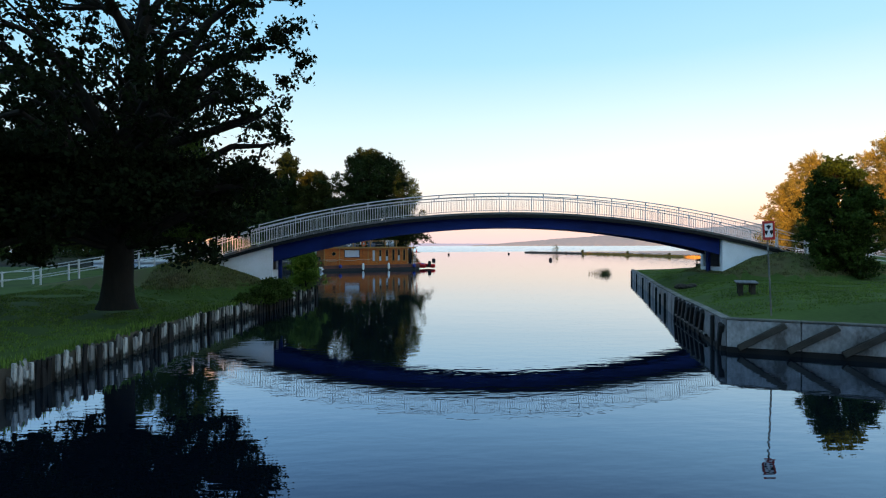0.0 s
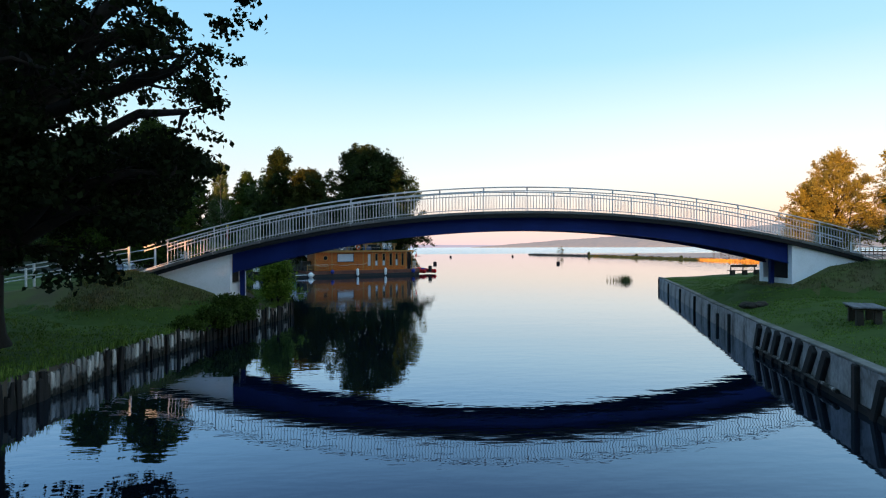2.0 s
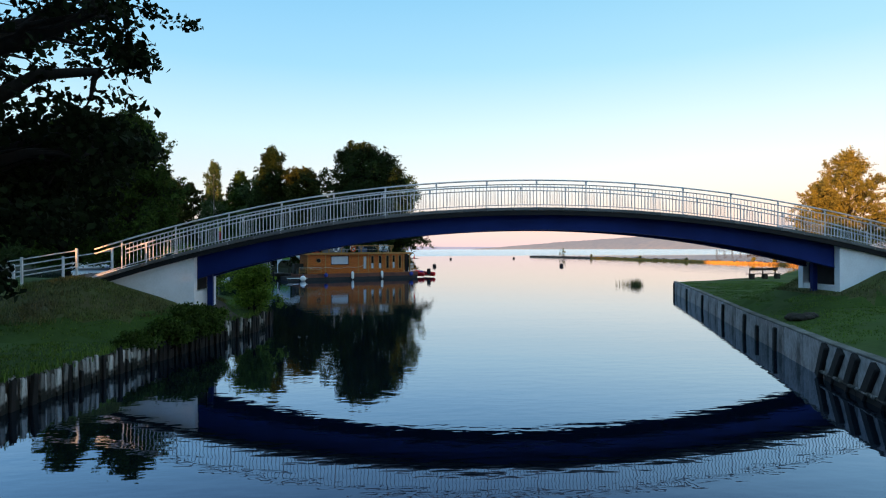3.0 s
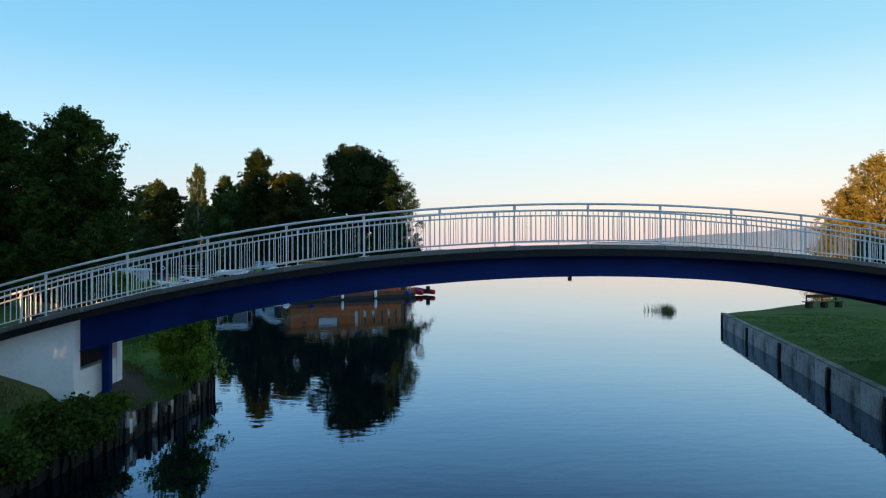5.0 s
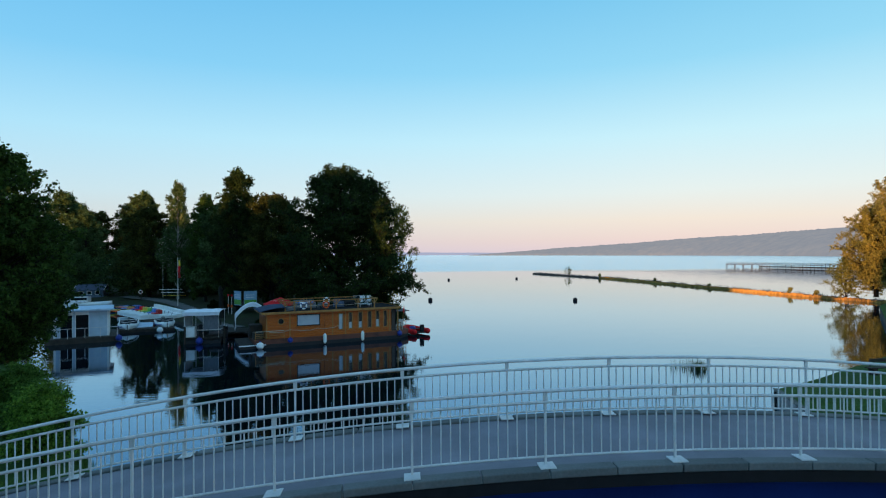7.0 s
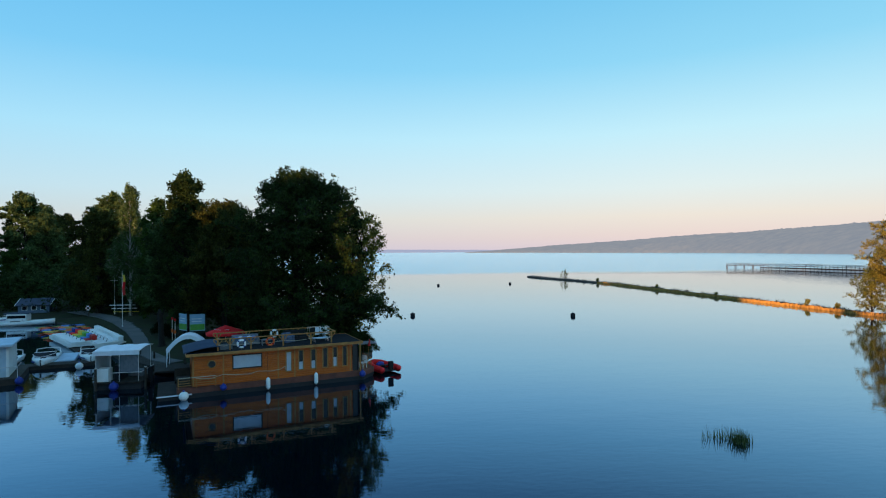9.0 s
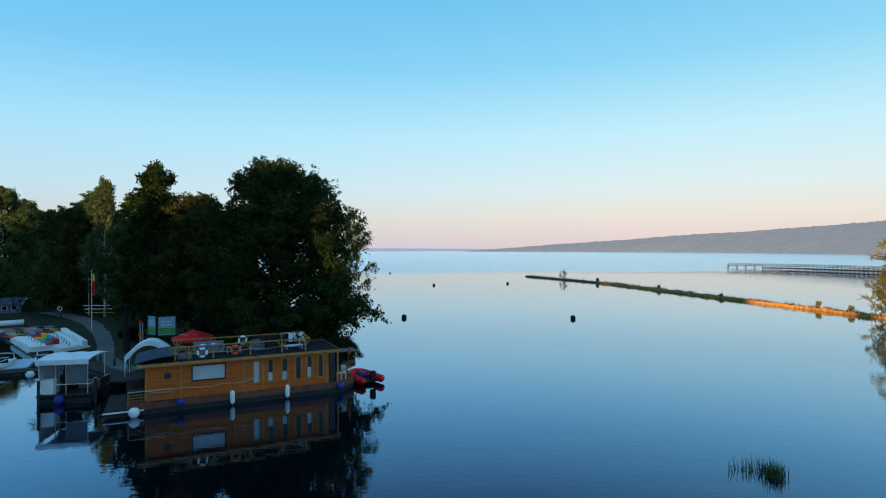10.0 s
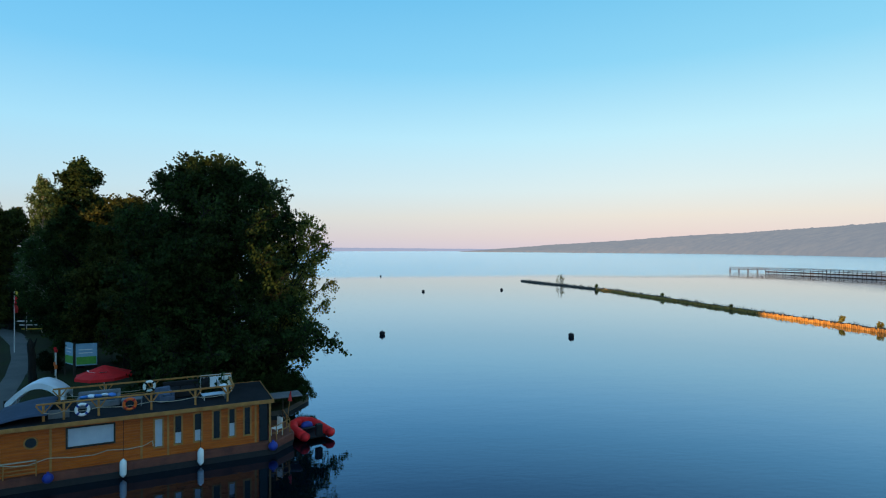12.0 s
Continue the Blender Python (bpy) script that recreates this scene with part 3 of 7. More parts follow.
def land_right(x, y):
    d = edge_dist((x, y), RIGHT_EDGE)
    h = 0.97 + 0.42 * ease(0, 3.4, d) * ease(44, 34, y) + 0.2 * ease(0, 8, d) * ease(30, 44, y) + 0.05 * noise.noise((x * 0.25, y * 0.25, 7)) - quay_sag(y)
    if 8 < x < 60 and 22 < y < 56:
        r = ramp(x, y, 1)
        if d > 0.6:
            h = max(h, r + 0.06 * noise.noise((x * 0.6, y * 0.6, 5)))
    return h


def land_marina(x, y):
    d = edge_dist((x, y), MARINA_EDGE)
    return 0.35 + 0.6 * ease(0, 6, d) + 0.05 * noise.noise((x * 0.25, y * 0.25, 11))


def densify(edge, step):
    out = []
    for a, b in zip(edge, edge[1:]):
        n = max(1, int(math.dist(a, b) / step))
        out += [(a[0] + (b[0] - a[0]) * i / n, a[1] + (b[1] - a[1]) * i / n) for i in range(n)]
    return out + [edge[-1]]


def land(name, edge, far, height, near_box, fine, coarse, label, cover="grass"):
    """A sheet of ground bounded by a shore line and closed through far-off corners, with a face down into the water."""
    from mathutils.geometry import delaunay_2d_cdt
    shore = []
    for p, q in zip(edge, edge[1:]):
        close = near_box[0] - 5 < p[0] < near_box[1] + 5 and near_box[2] - 5 < p[1] < near_box[3] + 5
        shore += densify([p, q], fine if close else coarse)[:-1]
    shore.append(edge[-1])
    rim = shore + far
    poly = [Vector(p) for p in rim]
    inner = []
    xs, ys = [p[0] for p in rim], [p[1] for p in rim]

    def inside(x, y):
        c = False
        for (x1, y1), (x2, y2) in zip(rim, rim[1:] + rim[:1]):
            if (y1 > y) != (y2 > y) and x < (x2 - x1) * (y - y1) / (y2 - y1) + x1:
                c = not c
        return c

    for step, bx in ((coarse, (min(xs), max(xs), min(ys), max(ys))), (fine, near_box)):
        x = bx[0]
        while x < bx[1]:
            y = bx[2]
            while y < bx[3]:
                nb = near_box[0] <= x <= near_box[1] and near_box[2] <= y <= near_box[3]
                if (step == fine or not nb) and inside(x, y) and edge_dist((x, y), edge) > step * 0.5:
                    inner.append(Vector((x + 0.013 * math.sin(y * 7), y)))
                y += step
            x += step
    n = len(poly)
    vs, _, fs, _, _, _ = delaunay_2d_cdt(poly + inner, [(i, (i + 1) % n) for i in range(n)], [], 1, 1e-5)
    verts = [(v.x, v.y, height(v.x, v.y)) for v in vs]
    faces = [tuple(f) for f in fs]
    k = len(verts)
    foot = [(p[0], p[1], -1.5) for p in shore]
    top = [(p[0], p[1], height(*p)) for p in shore]
    verts += top + foot
    m = len(shore)
    faces += [(k + i, k + i + 1, k + m + i + 1, k + m + i) for i in range(m - 1)]
    me = raw_mesh(name, verts, faces)
    me.materials.append(M[cover])
    me.materials.append(M["soil"])
    me.materials.append(M["rough_grass"])
    for p in me.polygons[len(fs):]:
        p.material_index = 1
    for p in me.polygons[:len(fs)]:
        x, y, z = p.center
        if cover == "grass" and 30 < y < 50 and z > (1.32 if x < 0 else 1.62):
            p.material_index = 2
        if ((x + 13.0) / 0.8) ** 2 + ((y - 39.9) / 1.5) ** 2 < 1 or ((x + 25.2) / 2.3) ** 2 + ((y - 58.6) / 1.6) ** 2 < 1:
            p.material_index = 1
    return tagged(link_mesh(name, me, None), label, "ground", kind="structure")


land("ground", LEFT_EDGE, [(-140, -120), (140, -120), (100, -60), (30, -50), (0, -48)], land_left, (-32, -10, 14, 58), 0.6, 6.0, "short mown green grass bank beside the channel")
land("ground", RIGHT_EDGE, [(200, 122), (200, -70)], land_right, (3, 34, 14, 66), 0.6, 6.0, "short mown green grass spit behind a concrete quay")
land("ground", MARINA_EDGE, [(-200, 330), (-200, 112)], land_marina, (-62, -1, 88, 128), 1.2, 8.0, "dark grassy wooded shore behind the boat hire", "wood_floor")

water = raw_mesh("water", [(-4500, -300, 0), (4500, -300, 0), (4500, 4500, 0), (-4500, 4500, 0)], [(0, 1, 2, 3)])
tagged(link_mesh("water", water, water_material()), "calm dark blue lake water mirroring the sky", "water", kind="structure")


# ---------------------------------------------------------------- far shores
def far_shore(name, line, label, material, seed, rough=0.1, depth=160.0):
    """A wooded ridge. line: (x, y, crest height) from one end to the other; its flank is lumpy with tree crowns."""
    pts = []
    for (x0, y0, h0), (x1, y1, h1) in zip(line, line[1:]):
        n = max(2, int(math.hypot(x1 - x0, y1 - y0) / 5))
        pts += [(x0 + (x1 - x0) * i / n, y0 + (y1 - y0) * i / n, h0 + (h1 - h0) * i / n) for i in range(n)]
    pts.append(line[-1])
    rows = []
    for i, (x, y, h) in enumerate(pts):
        a, b = Vector(pts[max(0, i - 4)][:2]), Vector(pts[min(len(pts) - 1, i + 4)][:2])
        out = (b - a).normalized()
        out = Vector((out.y, -out.x))
        back = depth * min(1, h / 40)
        row = []
        for j in range(31):
            f = j / 30
            px, py = x + out.x * back * f, y + out.y * back * f
            lump = abs(noise.noise((px * 0.07, py * 0.07, seed))) * 3.0 + noise.noise((px * 0.02, py * 0.02, seed + 4)) * 1.4 + noise.noise((px * 0.15, py * 0.15, seed + 8)) * 1.0
            z = h * (f ** 0.7) + lump * min(1, h / 14) * (0.35 + 0.65 * f ** 6)
            if j == 0:
                z = -0.5
            elif j == 1:
                z = max(z, min(h * 0.8, 6.0) + lump * 0.6)
            row.append((px, py, z))
        rows.append(row)
    ob = part(name, loft(rows), material, label="", smooth=True)
    return tagged(ob, label, "hills", kind="structure")


# the last colour of each is the haze, painted as emission
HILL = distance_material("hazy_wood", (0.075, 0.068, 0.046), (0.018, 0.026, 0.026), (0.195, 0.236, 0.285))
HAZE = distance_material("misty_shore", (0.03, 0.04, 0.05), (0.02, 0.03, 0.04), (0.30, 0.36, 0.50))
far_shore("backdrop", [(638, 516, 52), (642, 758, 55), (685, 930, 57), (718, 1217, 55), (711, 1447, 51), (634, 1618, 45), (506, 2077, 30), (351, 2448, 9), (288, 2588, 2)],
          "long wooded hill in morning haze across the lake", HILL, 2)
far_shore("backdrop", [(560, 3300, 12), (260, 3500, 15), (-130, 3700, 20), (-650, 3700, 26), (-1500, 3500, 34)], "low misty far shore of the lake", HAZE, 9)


# ---------------------------------------------------------------- footbridge
NEAR, FAR = 38.0, 40.4
ENDS = (-17.2, 17.0)


def sweep_x(profile, u0, u1, n, zf):
    """A bar along the bridge: profile (y, z) loop, lifted by zf(u) at each step."""
    rows = []
    for i in range(n + 1):
        u = u0 + (u1 - u0) * i / n
        rows.append([(u, y, zf(u) + z) for y, z in profile])
    return loft(rows, close=True)


bridge = thing("footbridge", pose(0, 0, 0), "arched footbridge with dark blue girders and pale railings", "bridge")
part("deck", sweep_x([(37.80, -0.03), (40.60, -0.03), (40.60, -0.15), (37.80, -0.15)], *ENDS, 48, deck_z), M["asphalt"], bridge, "grey coated walking surface")


def girder_bottom(u):
    return 4.338 - 0.0102 * u * u - 0.0010 * max(0.0, -u - 5.0) ** 2


def girder(y0, y1):
    rows = []
    for i in range(41):
        u = -13.28 + 25.86 * i / 40
        t, b = deck_z(u) - 0.155, girder_bottom(u)
        f = 0.06
        rows.append([(u, y0 - f, t), (u, y1 + f, t), (u, y1 + f, t - 0.04), (u, y1, t - 0.04), (u, y1, b + 0.04), (u, y1 + f, b + 0.04), (u, y1 + f, b), (u, y0 - f, b), (u, y0 - f, b + 0.04), (u, y0, b + 0.04),
                     (u, y0, t - 0.04), (u, y0 - f, t - 0.04)])
    return loft(rows, close=True)


for y in (38.24, 39.92):
    part("girder", girder(y, y + 0.24), M["blue"], bridge, "dark blue painted steel girder")
for u in range(-12, 13, 3):
    part("cross_beam", B(u - 0.08, u + 0.08, 38.49, 39.91, girder_bottom(u) + 0.25, girder_bottom(u) + 0.5), M["blue"], bridge)

# kerb stones along both deck edges
for side, (y0, y1) in enumerate(((37.73, 37.97), (40.43, 40.67))):
    kerb = link_mesh("kerb", to_mesh("kerb_core", sweep_x([(y0 + 0.03, -0.04), (y1 - 0.03, -0.04), (y1 - 0.03, -0.115), (y0 + 0.03, -0.115)], *ENDS, 40, deck_z)), M["concrete"], bridge)
    # dark strip that paints the deep shade below the kerb
    part("edge_channel", sweep_x([(y0 + 0.03, -0.125), (y1 - 0.03, -0.125), (y1 - 0.03, -0.30), (y0 + 0.03, -0.30)], *ENDS, 40, deck_z), M["black_steel"], bridge, "dark band under the kerb, painted for the shade there")
    bm = B(-0.492, 0.492, y0, y1, -0.12, 0.0, bevel=0.012)
    me = to_mesh("kerb_stone", bm)
    me.materials.append(M["concrete_piece"])
    for i in range(33):
        u = -16.5 + 1.0 * i
        slope = -0.0166 * u + 0.0032 * max(0.0, -u - 4.0)
        link_mesh("kerb_stone", me, None, kerb, Matrix.Translation((u, 0, deck_z(u) + 0.003)) @ Matrix.Rotation(-math.atan(slope), 4, "Y"))

# railings
bal_me = to_mesh("baluster", B(-0.009, 0.009, -0.009, 0.009, 0, 0.81))
bal_me.materials.append(M["rail"])
post_bm = B(-0.017, 0.017, -0.02, 0.02, 0.0, 0.93, bevel=0.004)
box(post_bm, -0.034, 0.034, -0.012, 0.012, 0.931, 1.085, bevel=0.004)
post_me = to_mesh("post", post_bm)
post_me.materials.append(M["rail"])
plate_me = to_mesh("base_plate", B(-0.12, 0.12, -0.20, 0.06, 0.0, 0.02, bevel=0.004))
plate_me.materials.append(M["rail"])
for y in (NEAR - 0.0, FAR):
    s = 1 if y == NEAR else -1
    off = 0.0 if y == NEAR else -0.15
    railing = link_mesh("railing", to_mesh("handrail", tube_path([(u * 0.5, y, deck_z(u * 0.5) + 1.10) for u in range(-34, 35)], 0.03, 8)), M["rail"], bridge, None, "pale grey painted steel railing")
    for name, z, r in (("top_bar", 0.935, 0.024), ("bottom_bar", 0.12, 0.018)):
        part(name, tube_path([(u * 0.5, y, deck_z(u * 0.5) + z) for u in range(-34, 35)], r, 6), M["rail"], railing)
    for k in range(-8, 9):
        u = 2.0 * k + off
        link_mesh("post", post_me, None, railing, pose(u, y, deck_z(u) - 0.0))
        link_mesh("base_plate", plate_me, None, railing, Matrix.Translation((u, y, deck_z(u))) @ Matrix.Rotation(0.0166 * u, 4, "Y") @ Matrix.Diagonal((1, s, 1, 1)))
        if k < 8:
            for j in range(1, 14):
                v = u + j * 2.0 / 14
                link_mesh("baluster", bal_me, None, railing, pose(v, y, deck_z(v) + 0.12))


# abutments
def abutment(side):
    u0 = 13.3 if side < 0 else 12.6
    a = thing("abutment", pose(0, 0, 0), "whitewashed concrete abutment at one end of the footbridge", "abutment", kind="structure")

    def span(p, q):
        return sorted((p * side, q * side))
    for y0, y1 in ((37.95, 38.25), (40.15, 40.45)):
        rows = []
        for i in range(9):
            u = u0 + (17.2 - u0) * i / 8
            t = deck_z(u) - 0.17
            rows.append([(u * side, y0, 0.2), (u * side, y1, 0.2), (u * side, y1, t), (u * side, y0, t)])
        part("wing_wall", loft(rows, close=True), M["white_wall"], a)
    # black colour paints the unlit depth of the bearing niche
    part("back_wall", B(*span(u0 + 0.28, u0 + 1.2), 38.252, 40.148, 1.984, deck_z(u0) - 0.3), M["black_steel"], a, "back of the bearing niche, its shade painted in black")
    part("front_wall", B(*span(u0 + 0.02, u0 + 0.9), 38.25, 40.15, 0.2, 1.98, bevel=0.02), M["white_wall"], a)
    for y in (39.12,):
        part("column", B(*span(u0 - 0.28, u0 - 0.08), y, y + 0.2, 0.3, girder_bottom(u0 - 0.2) + 0.10, bevel=0.01), M["blue"], a, "blue painted steel support")


abutment(-1)
abutment(1)

# ramps behind the abutments
for side in (-1, 1):
    rows = []
    for i in range(15):
        u = 17.2 + i * 1.6
        z = ramp(side * u, 39.2, side) + 0.03
        z = max(z, deck_z(17.1) - 0.06) if i == 0 else z
        rows.append([(side * u, 37.7, z), (side * u, 40.7, z), (side * u, 40.7, z - 0.25), (side * u, 37.7, z - 0.25)])
    tagged(part("path", loft(rows, close=True), M["path"]), "grey path running up the grass ramp to the bridge", "path", kind="structure")


# ---------------------------------------------------------------- trees
oak_lobes = [(0, 0, 15.5, 3.6, 3.6, 2.6), (3.2, -0.5, 12.6, 3.0, 2.8, 2.0), (-3.5, 0.5, 12.4, 3.0, 3.0, 2.0), (0.5, 3.2, 12.0, 3.0, 2.8, 2.0), (0, -3.4, 12.2, 3.0, 2.6, 2.0),
             (5.2, 0.6, 9.6, 2.0, 2.2, 1.5), (4.0, -3.0, 9.2, 2.2, 2.0, 1.5), (3.4, 3.8, 8.8, 2.2, 2.2, 1.5), (-5.0, 2.4, 9.0, 2.6, 2.4, 1.7), (-5.2, -2.2, 9.4, 2.6, 2.4, 1.7), (-0.5, -5.2, 8.6, 2.4, 2.2, 1.6), (0, 5.4, 8.4, 2.4, 2.2, 1.6),
             (4.2, 1.6, 5.0, 1.5, 1.6, 0.8), (5.7, -1.0, 5.9, 1.2, 1.2, 1.0), (5.5, -0.8, 7.3, 1.3, 1.3, 1.0), (2.8, -2.2, 6.6, 1.8, 1.7, 1.2), (-2.4, -3.8, 6.0, 1.8, 1.8, 1.4), (-2.4, 0.8, 6.6, 1.9, 2.0, 1.5), (2.4, 4.6, 5.4, 1.8, 1.8, 1.1), (-2.6, 4.6, 5.6, 2.0, 1.9, 1.3), (-0.6, -3.6, 5.8, 1.8, 1.7, 1.2),
             (3.6, 0.8, 3.9, 1.3, 1.5, 0.7), (-0.8, -2.6, 4.6, 1.9, 1.4, 1.5), (1.4, -1.8, 5.0, 1.6, 1.4, 1.3), (-2.4, -1.2, 5.4, 1.9, 1.6, 1.5), (1.6, 1.6, 4.8, 1.6, 1.6, 1.2), (0.2, -1.4, 8.6, 2.4, 2.0, 2.2), (-2.4, 0, 8.4, 2.2, 2.2, 2.0), (2.2, 0.4, 8.2, 2.0, 2.0, 1.8), (2.6, 3.6, 3.4, 1.3, 1.4, 0.7), (-2.6, -1.8, 3.7, 1.5, 1.5, 1.1), (-2.5, 2.8, 3.4, 1.5, 1.5, 1.0), (-3.9, -3.0, 1.8, 0.9, 0.9, 0.8), (-1.6, -2.2, 2.2, 0.8, 0.8, 0.7), (3.4, -1.2, 2.1, 0.9, 0.8, 0.5), (2.2, -2.0, 2.5, 0.8, 0.8, 0.5), (4.4, -1.0, 3.2, 0.9, 0.9, 0.6), (5.0, 0.0, 4.6, 1.1, 1.1, 0.8), (5.5, -0.5, 11.1, 1.9, 1.9, 1.5), (5.8, 0.3, 9.9, 1.7, 1.7, 0.9), (-1.6, -1.0, 5.7, 2.4, 1.8, 1.6), (-2.4, -0.6, 5.0, 1.8, 1.7, 1.5), (0.6, 1.0, 6.2, 2.0, 1.8, 1.5), (-2.2, -1.4, 7.4, 1.8, 1.6, 1.3), (-2.4, -3.0, 4.0, 1.9, 1.5, 1.2), (1.6, -2.6, 4.1, 1.9, 1.5, 1.0), (4.2, -1.2, 7.8, 1.9, 1.7, 1.3), (0.0, -2.8, 5.4, 2.0, 1.5, 1.3), (3.0, -1.6, 5.4, 1.7, 1.5, 1.2), (1.8, -3.2, 3.6, 1.3, 1.2, 0.8), (0.2, -3.8, 3.3, 1.4, 1.2, 0.9), (-4.2, -1.0, 3.2, 1.4, 1.4, 1.0), (3.0, -2.6, 4.4, 1.4, 1.3, 1.0), (-3.6, -4.2, 4.4, 1.8, 1.5, 1.3), (0.5, 2.5, 3.7, 1.5, 1.4, 1.0), (-1.6, 3.0, 4.2, 1.6, 1.4, 1.1), (2.2, 2.2, 4.4, 1.5, 1.4, 1.0), (0.2, -5.6, 6.0, 1.9, 1.5, 1.2), (2.6, -4.4, 7.2, 1.9, 1.6, 1.3), (-5.5, -3.5, 5.4, 2.0, 2.0, 1.6), (-6.4, 0.0, 5.2, 2.2, 2.0, 1.7), (-5.8, -5.6, 7.2, 2.2, 1.8, 1.6), (-4.6, -4.4, 3.4, 1.5, 1.3, 1.0)]
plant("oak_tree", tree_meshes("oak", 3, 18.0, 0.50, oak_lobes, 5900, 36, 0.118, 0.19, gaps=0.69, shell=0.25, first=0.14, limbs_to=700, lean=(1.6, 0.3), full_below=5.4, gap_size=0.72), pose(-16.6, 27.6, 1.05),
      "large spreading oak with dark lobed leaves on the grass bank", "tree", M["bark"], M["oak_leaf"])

alder = branched_tree("alder", 11, 17.2, 0.34, 7.4, 1.0, 180, 26, 42, 0.155, "hanging", twig=0.22, ragged=0.6, fuzz=0.19, lop=(1.0, -0.4))
plant("alder_tree", alder, pose(-11.9, 98.0, 0.8), "tall dark green broadleaf tree at the water's edge behind the houseboat", "tree", M["bark"], M["alder_leaf"], "shore trees")
alder_b = branched_tree("alder_b", 12, 15.2, 0.32, 4.6, 3.4, 90, 24, 40, 0.17, "broad", twig=0.24, ragged=0.6, fuzz=0.19)
plant("alder_tree", alder_b, pose(-21.6, 106.5, 0.9), "dark green broadleaf tree with browning leaf tips behind the houseboat", "tree", M["bark"], M["brown_leaf"], "shore trees")
slim = branched_tree("slim", 13, 18.6, 0.25, 3.8, 1.6, 120, 17, 38, 0.165, "column", twig=0.27, ragged=0.7, rise=0.9, fuzz=0.18)
plant("alder_tree", slim, pose(-26.4, 108.0, 0.9), "slender dark green tree on the wooded shore", "tree", M["bark"], M["alder_leaf"], "shore trees")
birch = branched_tree("birch", 14, 14.0, 0.16, 3.1, 2.6, 70, 12, 26, 0.14, "fan", twig=0.28, ragged=0.8, rise=1.3, lean=(1.7, -0.3), weep=0.55, droop=0.8, fuzz=0.10)
plant("birch_tree", birch, pose(-6.9, 100.4, 0.5), "birch with yellowing drooping leaves leaning over the lake", "tree", M["bark"], M["birch_leaf"])
birch_b = branched_tree("birch_b", 15, 20.2, 0.2, 2.5, 3.0, 80, 12, 24, 0.18, "column", twig=0.3, ragged=0.7, rise=1.2, weep=0.7, droop=0.7, fuzz=0.16)
wood_a = branched_tree("wood_a", 81, 18.9, 0.34, 6.2, 1.4, 90, 16, 30, 0.28, "broad", twig=0.22, ragged=0.6, fuzz=0.26)
wood_b = branched_tree("wood_b", 82, 19.4, 0.32, 5.2, 1.4, 85, 15, 30, 0.28, "oval", twig=0.25, ragged=0.65, fuzz=0.26)
wood_c = branched_tree("wood_c", 83, 20.0, 0.25, 3.7, 1.4, 80, 13, 28, 0.26, "column", twig=0.28, ragged=0.7, rise=0.9, fuzz=0.24)
forest = [wood_a, wood_b, wood_c, birch_b]
rng = np.random.default_rng(77)
spots = [(-43, 131, 3, 1.0), (-36, 124, 2, 0.85), (-31, 119, 1, 0.8), (-50, 136, 0, 0.85), (-57, 134, 1, 0.8), (-64, 140, 3, 1.0), (-71, 135, 0, 0.9), (-79, 138, 1, 0.95), (-88, 134, 0, 1.0), (-97, 132, 1, 1.0), (-108, 128, 0, 1.0),
         (-40, 142, 0, 0.8), (-54, 149, 3, 1.05), (-68, 152, 1, 0.95), (-84, 150, 0, 1.0), (-100, 146, 1, 1.05), (-116, 138, 0, 1.05), (-30, 134, 0, 0.75), (-22, 122, 1, 0.7), (-126, 126, 0, 1.0), (-134, 122, 1, 1.0), (-47, 143, 1, 0.8), (-61, 146, 0, 0.85), (-75, 145, 1, 0.85), (-91, 142, 0, 0.9), (-36, 134, 1, 0.7), (-76, 131, 2, 0.8), (-92, 127, 1, 0.85), (-104, 138, 0, 0.95), (-44, 154, 0, 0.9), (-60, 158, 1, 1.0), (-30, 127, 2, 0.75)]
low_wood = [(-49.5, 149), (-62, 152), (-72, 149), (-81, 147), (-91, 150), (-101, 147), (-112, 146), (-123, 143), (-135, 140), (-56, 146), (-67, 145)]
for i, (x, y, k, s) in enumerate(spots):
    if x < -50 and k == 3:
        k = 1
    if x < -50:      # the wood draws back behind the sheds
        s = (8.0 + 1.5 * (19.0 * s - 8.0)) / 19.0
        x, y = -1.5 + 1.55 * (x + 1.5), 39.3 + 1.55 * (y - 39.3)
    t = plant("woodland_tree", forest[k], pose(x, y, 0.9, 0, 0, float(rng.uniform(0, 360))), "tall dark green tree in the wood behind the marina" if k < 3 else "pale birch in the wood behind the marina", "tree",
              M["birch_bark"] if k == 3 else M["bark"], M["misty_wood_leaf"] if k == 3 else M["brown_leaf" if i in (3, 12) else ("misty_wood_leaf", "pale_leaf", "lime_leaf")[(i * 5) % 7 % 3]], "woodland trees")
    t.scale = (s, s, s)

for i, (x, y) in enumerate(low_wood):
    s = 0.42 + 0.1 * ((i * 7) % 5) / 4
    t = plant("woodland_tree", forest[i % 3], pose(x, y, 0.8, 0, 0, 70.0 * i), "low dark green tree behind the boat sheds", "tree", M["bark"], M["misty_wood_leaf"], "woodland trees")
    t.scale = (s * 1.35, s * 1.35, s)

lime = branched_tree("lime", 16, 14.3, 0.3, 4.4, 1.0, 130, 20, 38, 0.135, "oval", twig=0.24, ragged=0.6, fuzz=0.15)
for x, y, s, r in ((-27.8, 64.0, 0.95, 0), (-34.8, 67.5, 0.97, 120), (-33.4, 75.5, 0.80, 250)):
    t = plant("lime_tree", lime, pose(x, y, 1.1, 0, 0, r), "dense dark green broadleaf tree on the grass bank past the bridge", "tree", M["bark"], M["lime_leaf"], "bank trees")
    t.scale = (s, s, s)

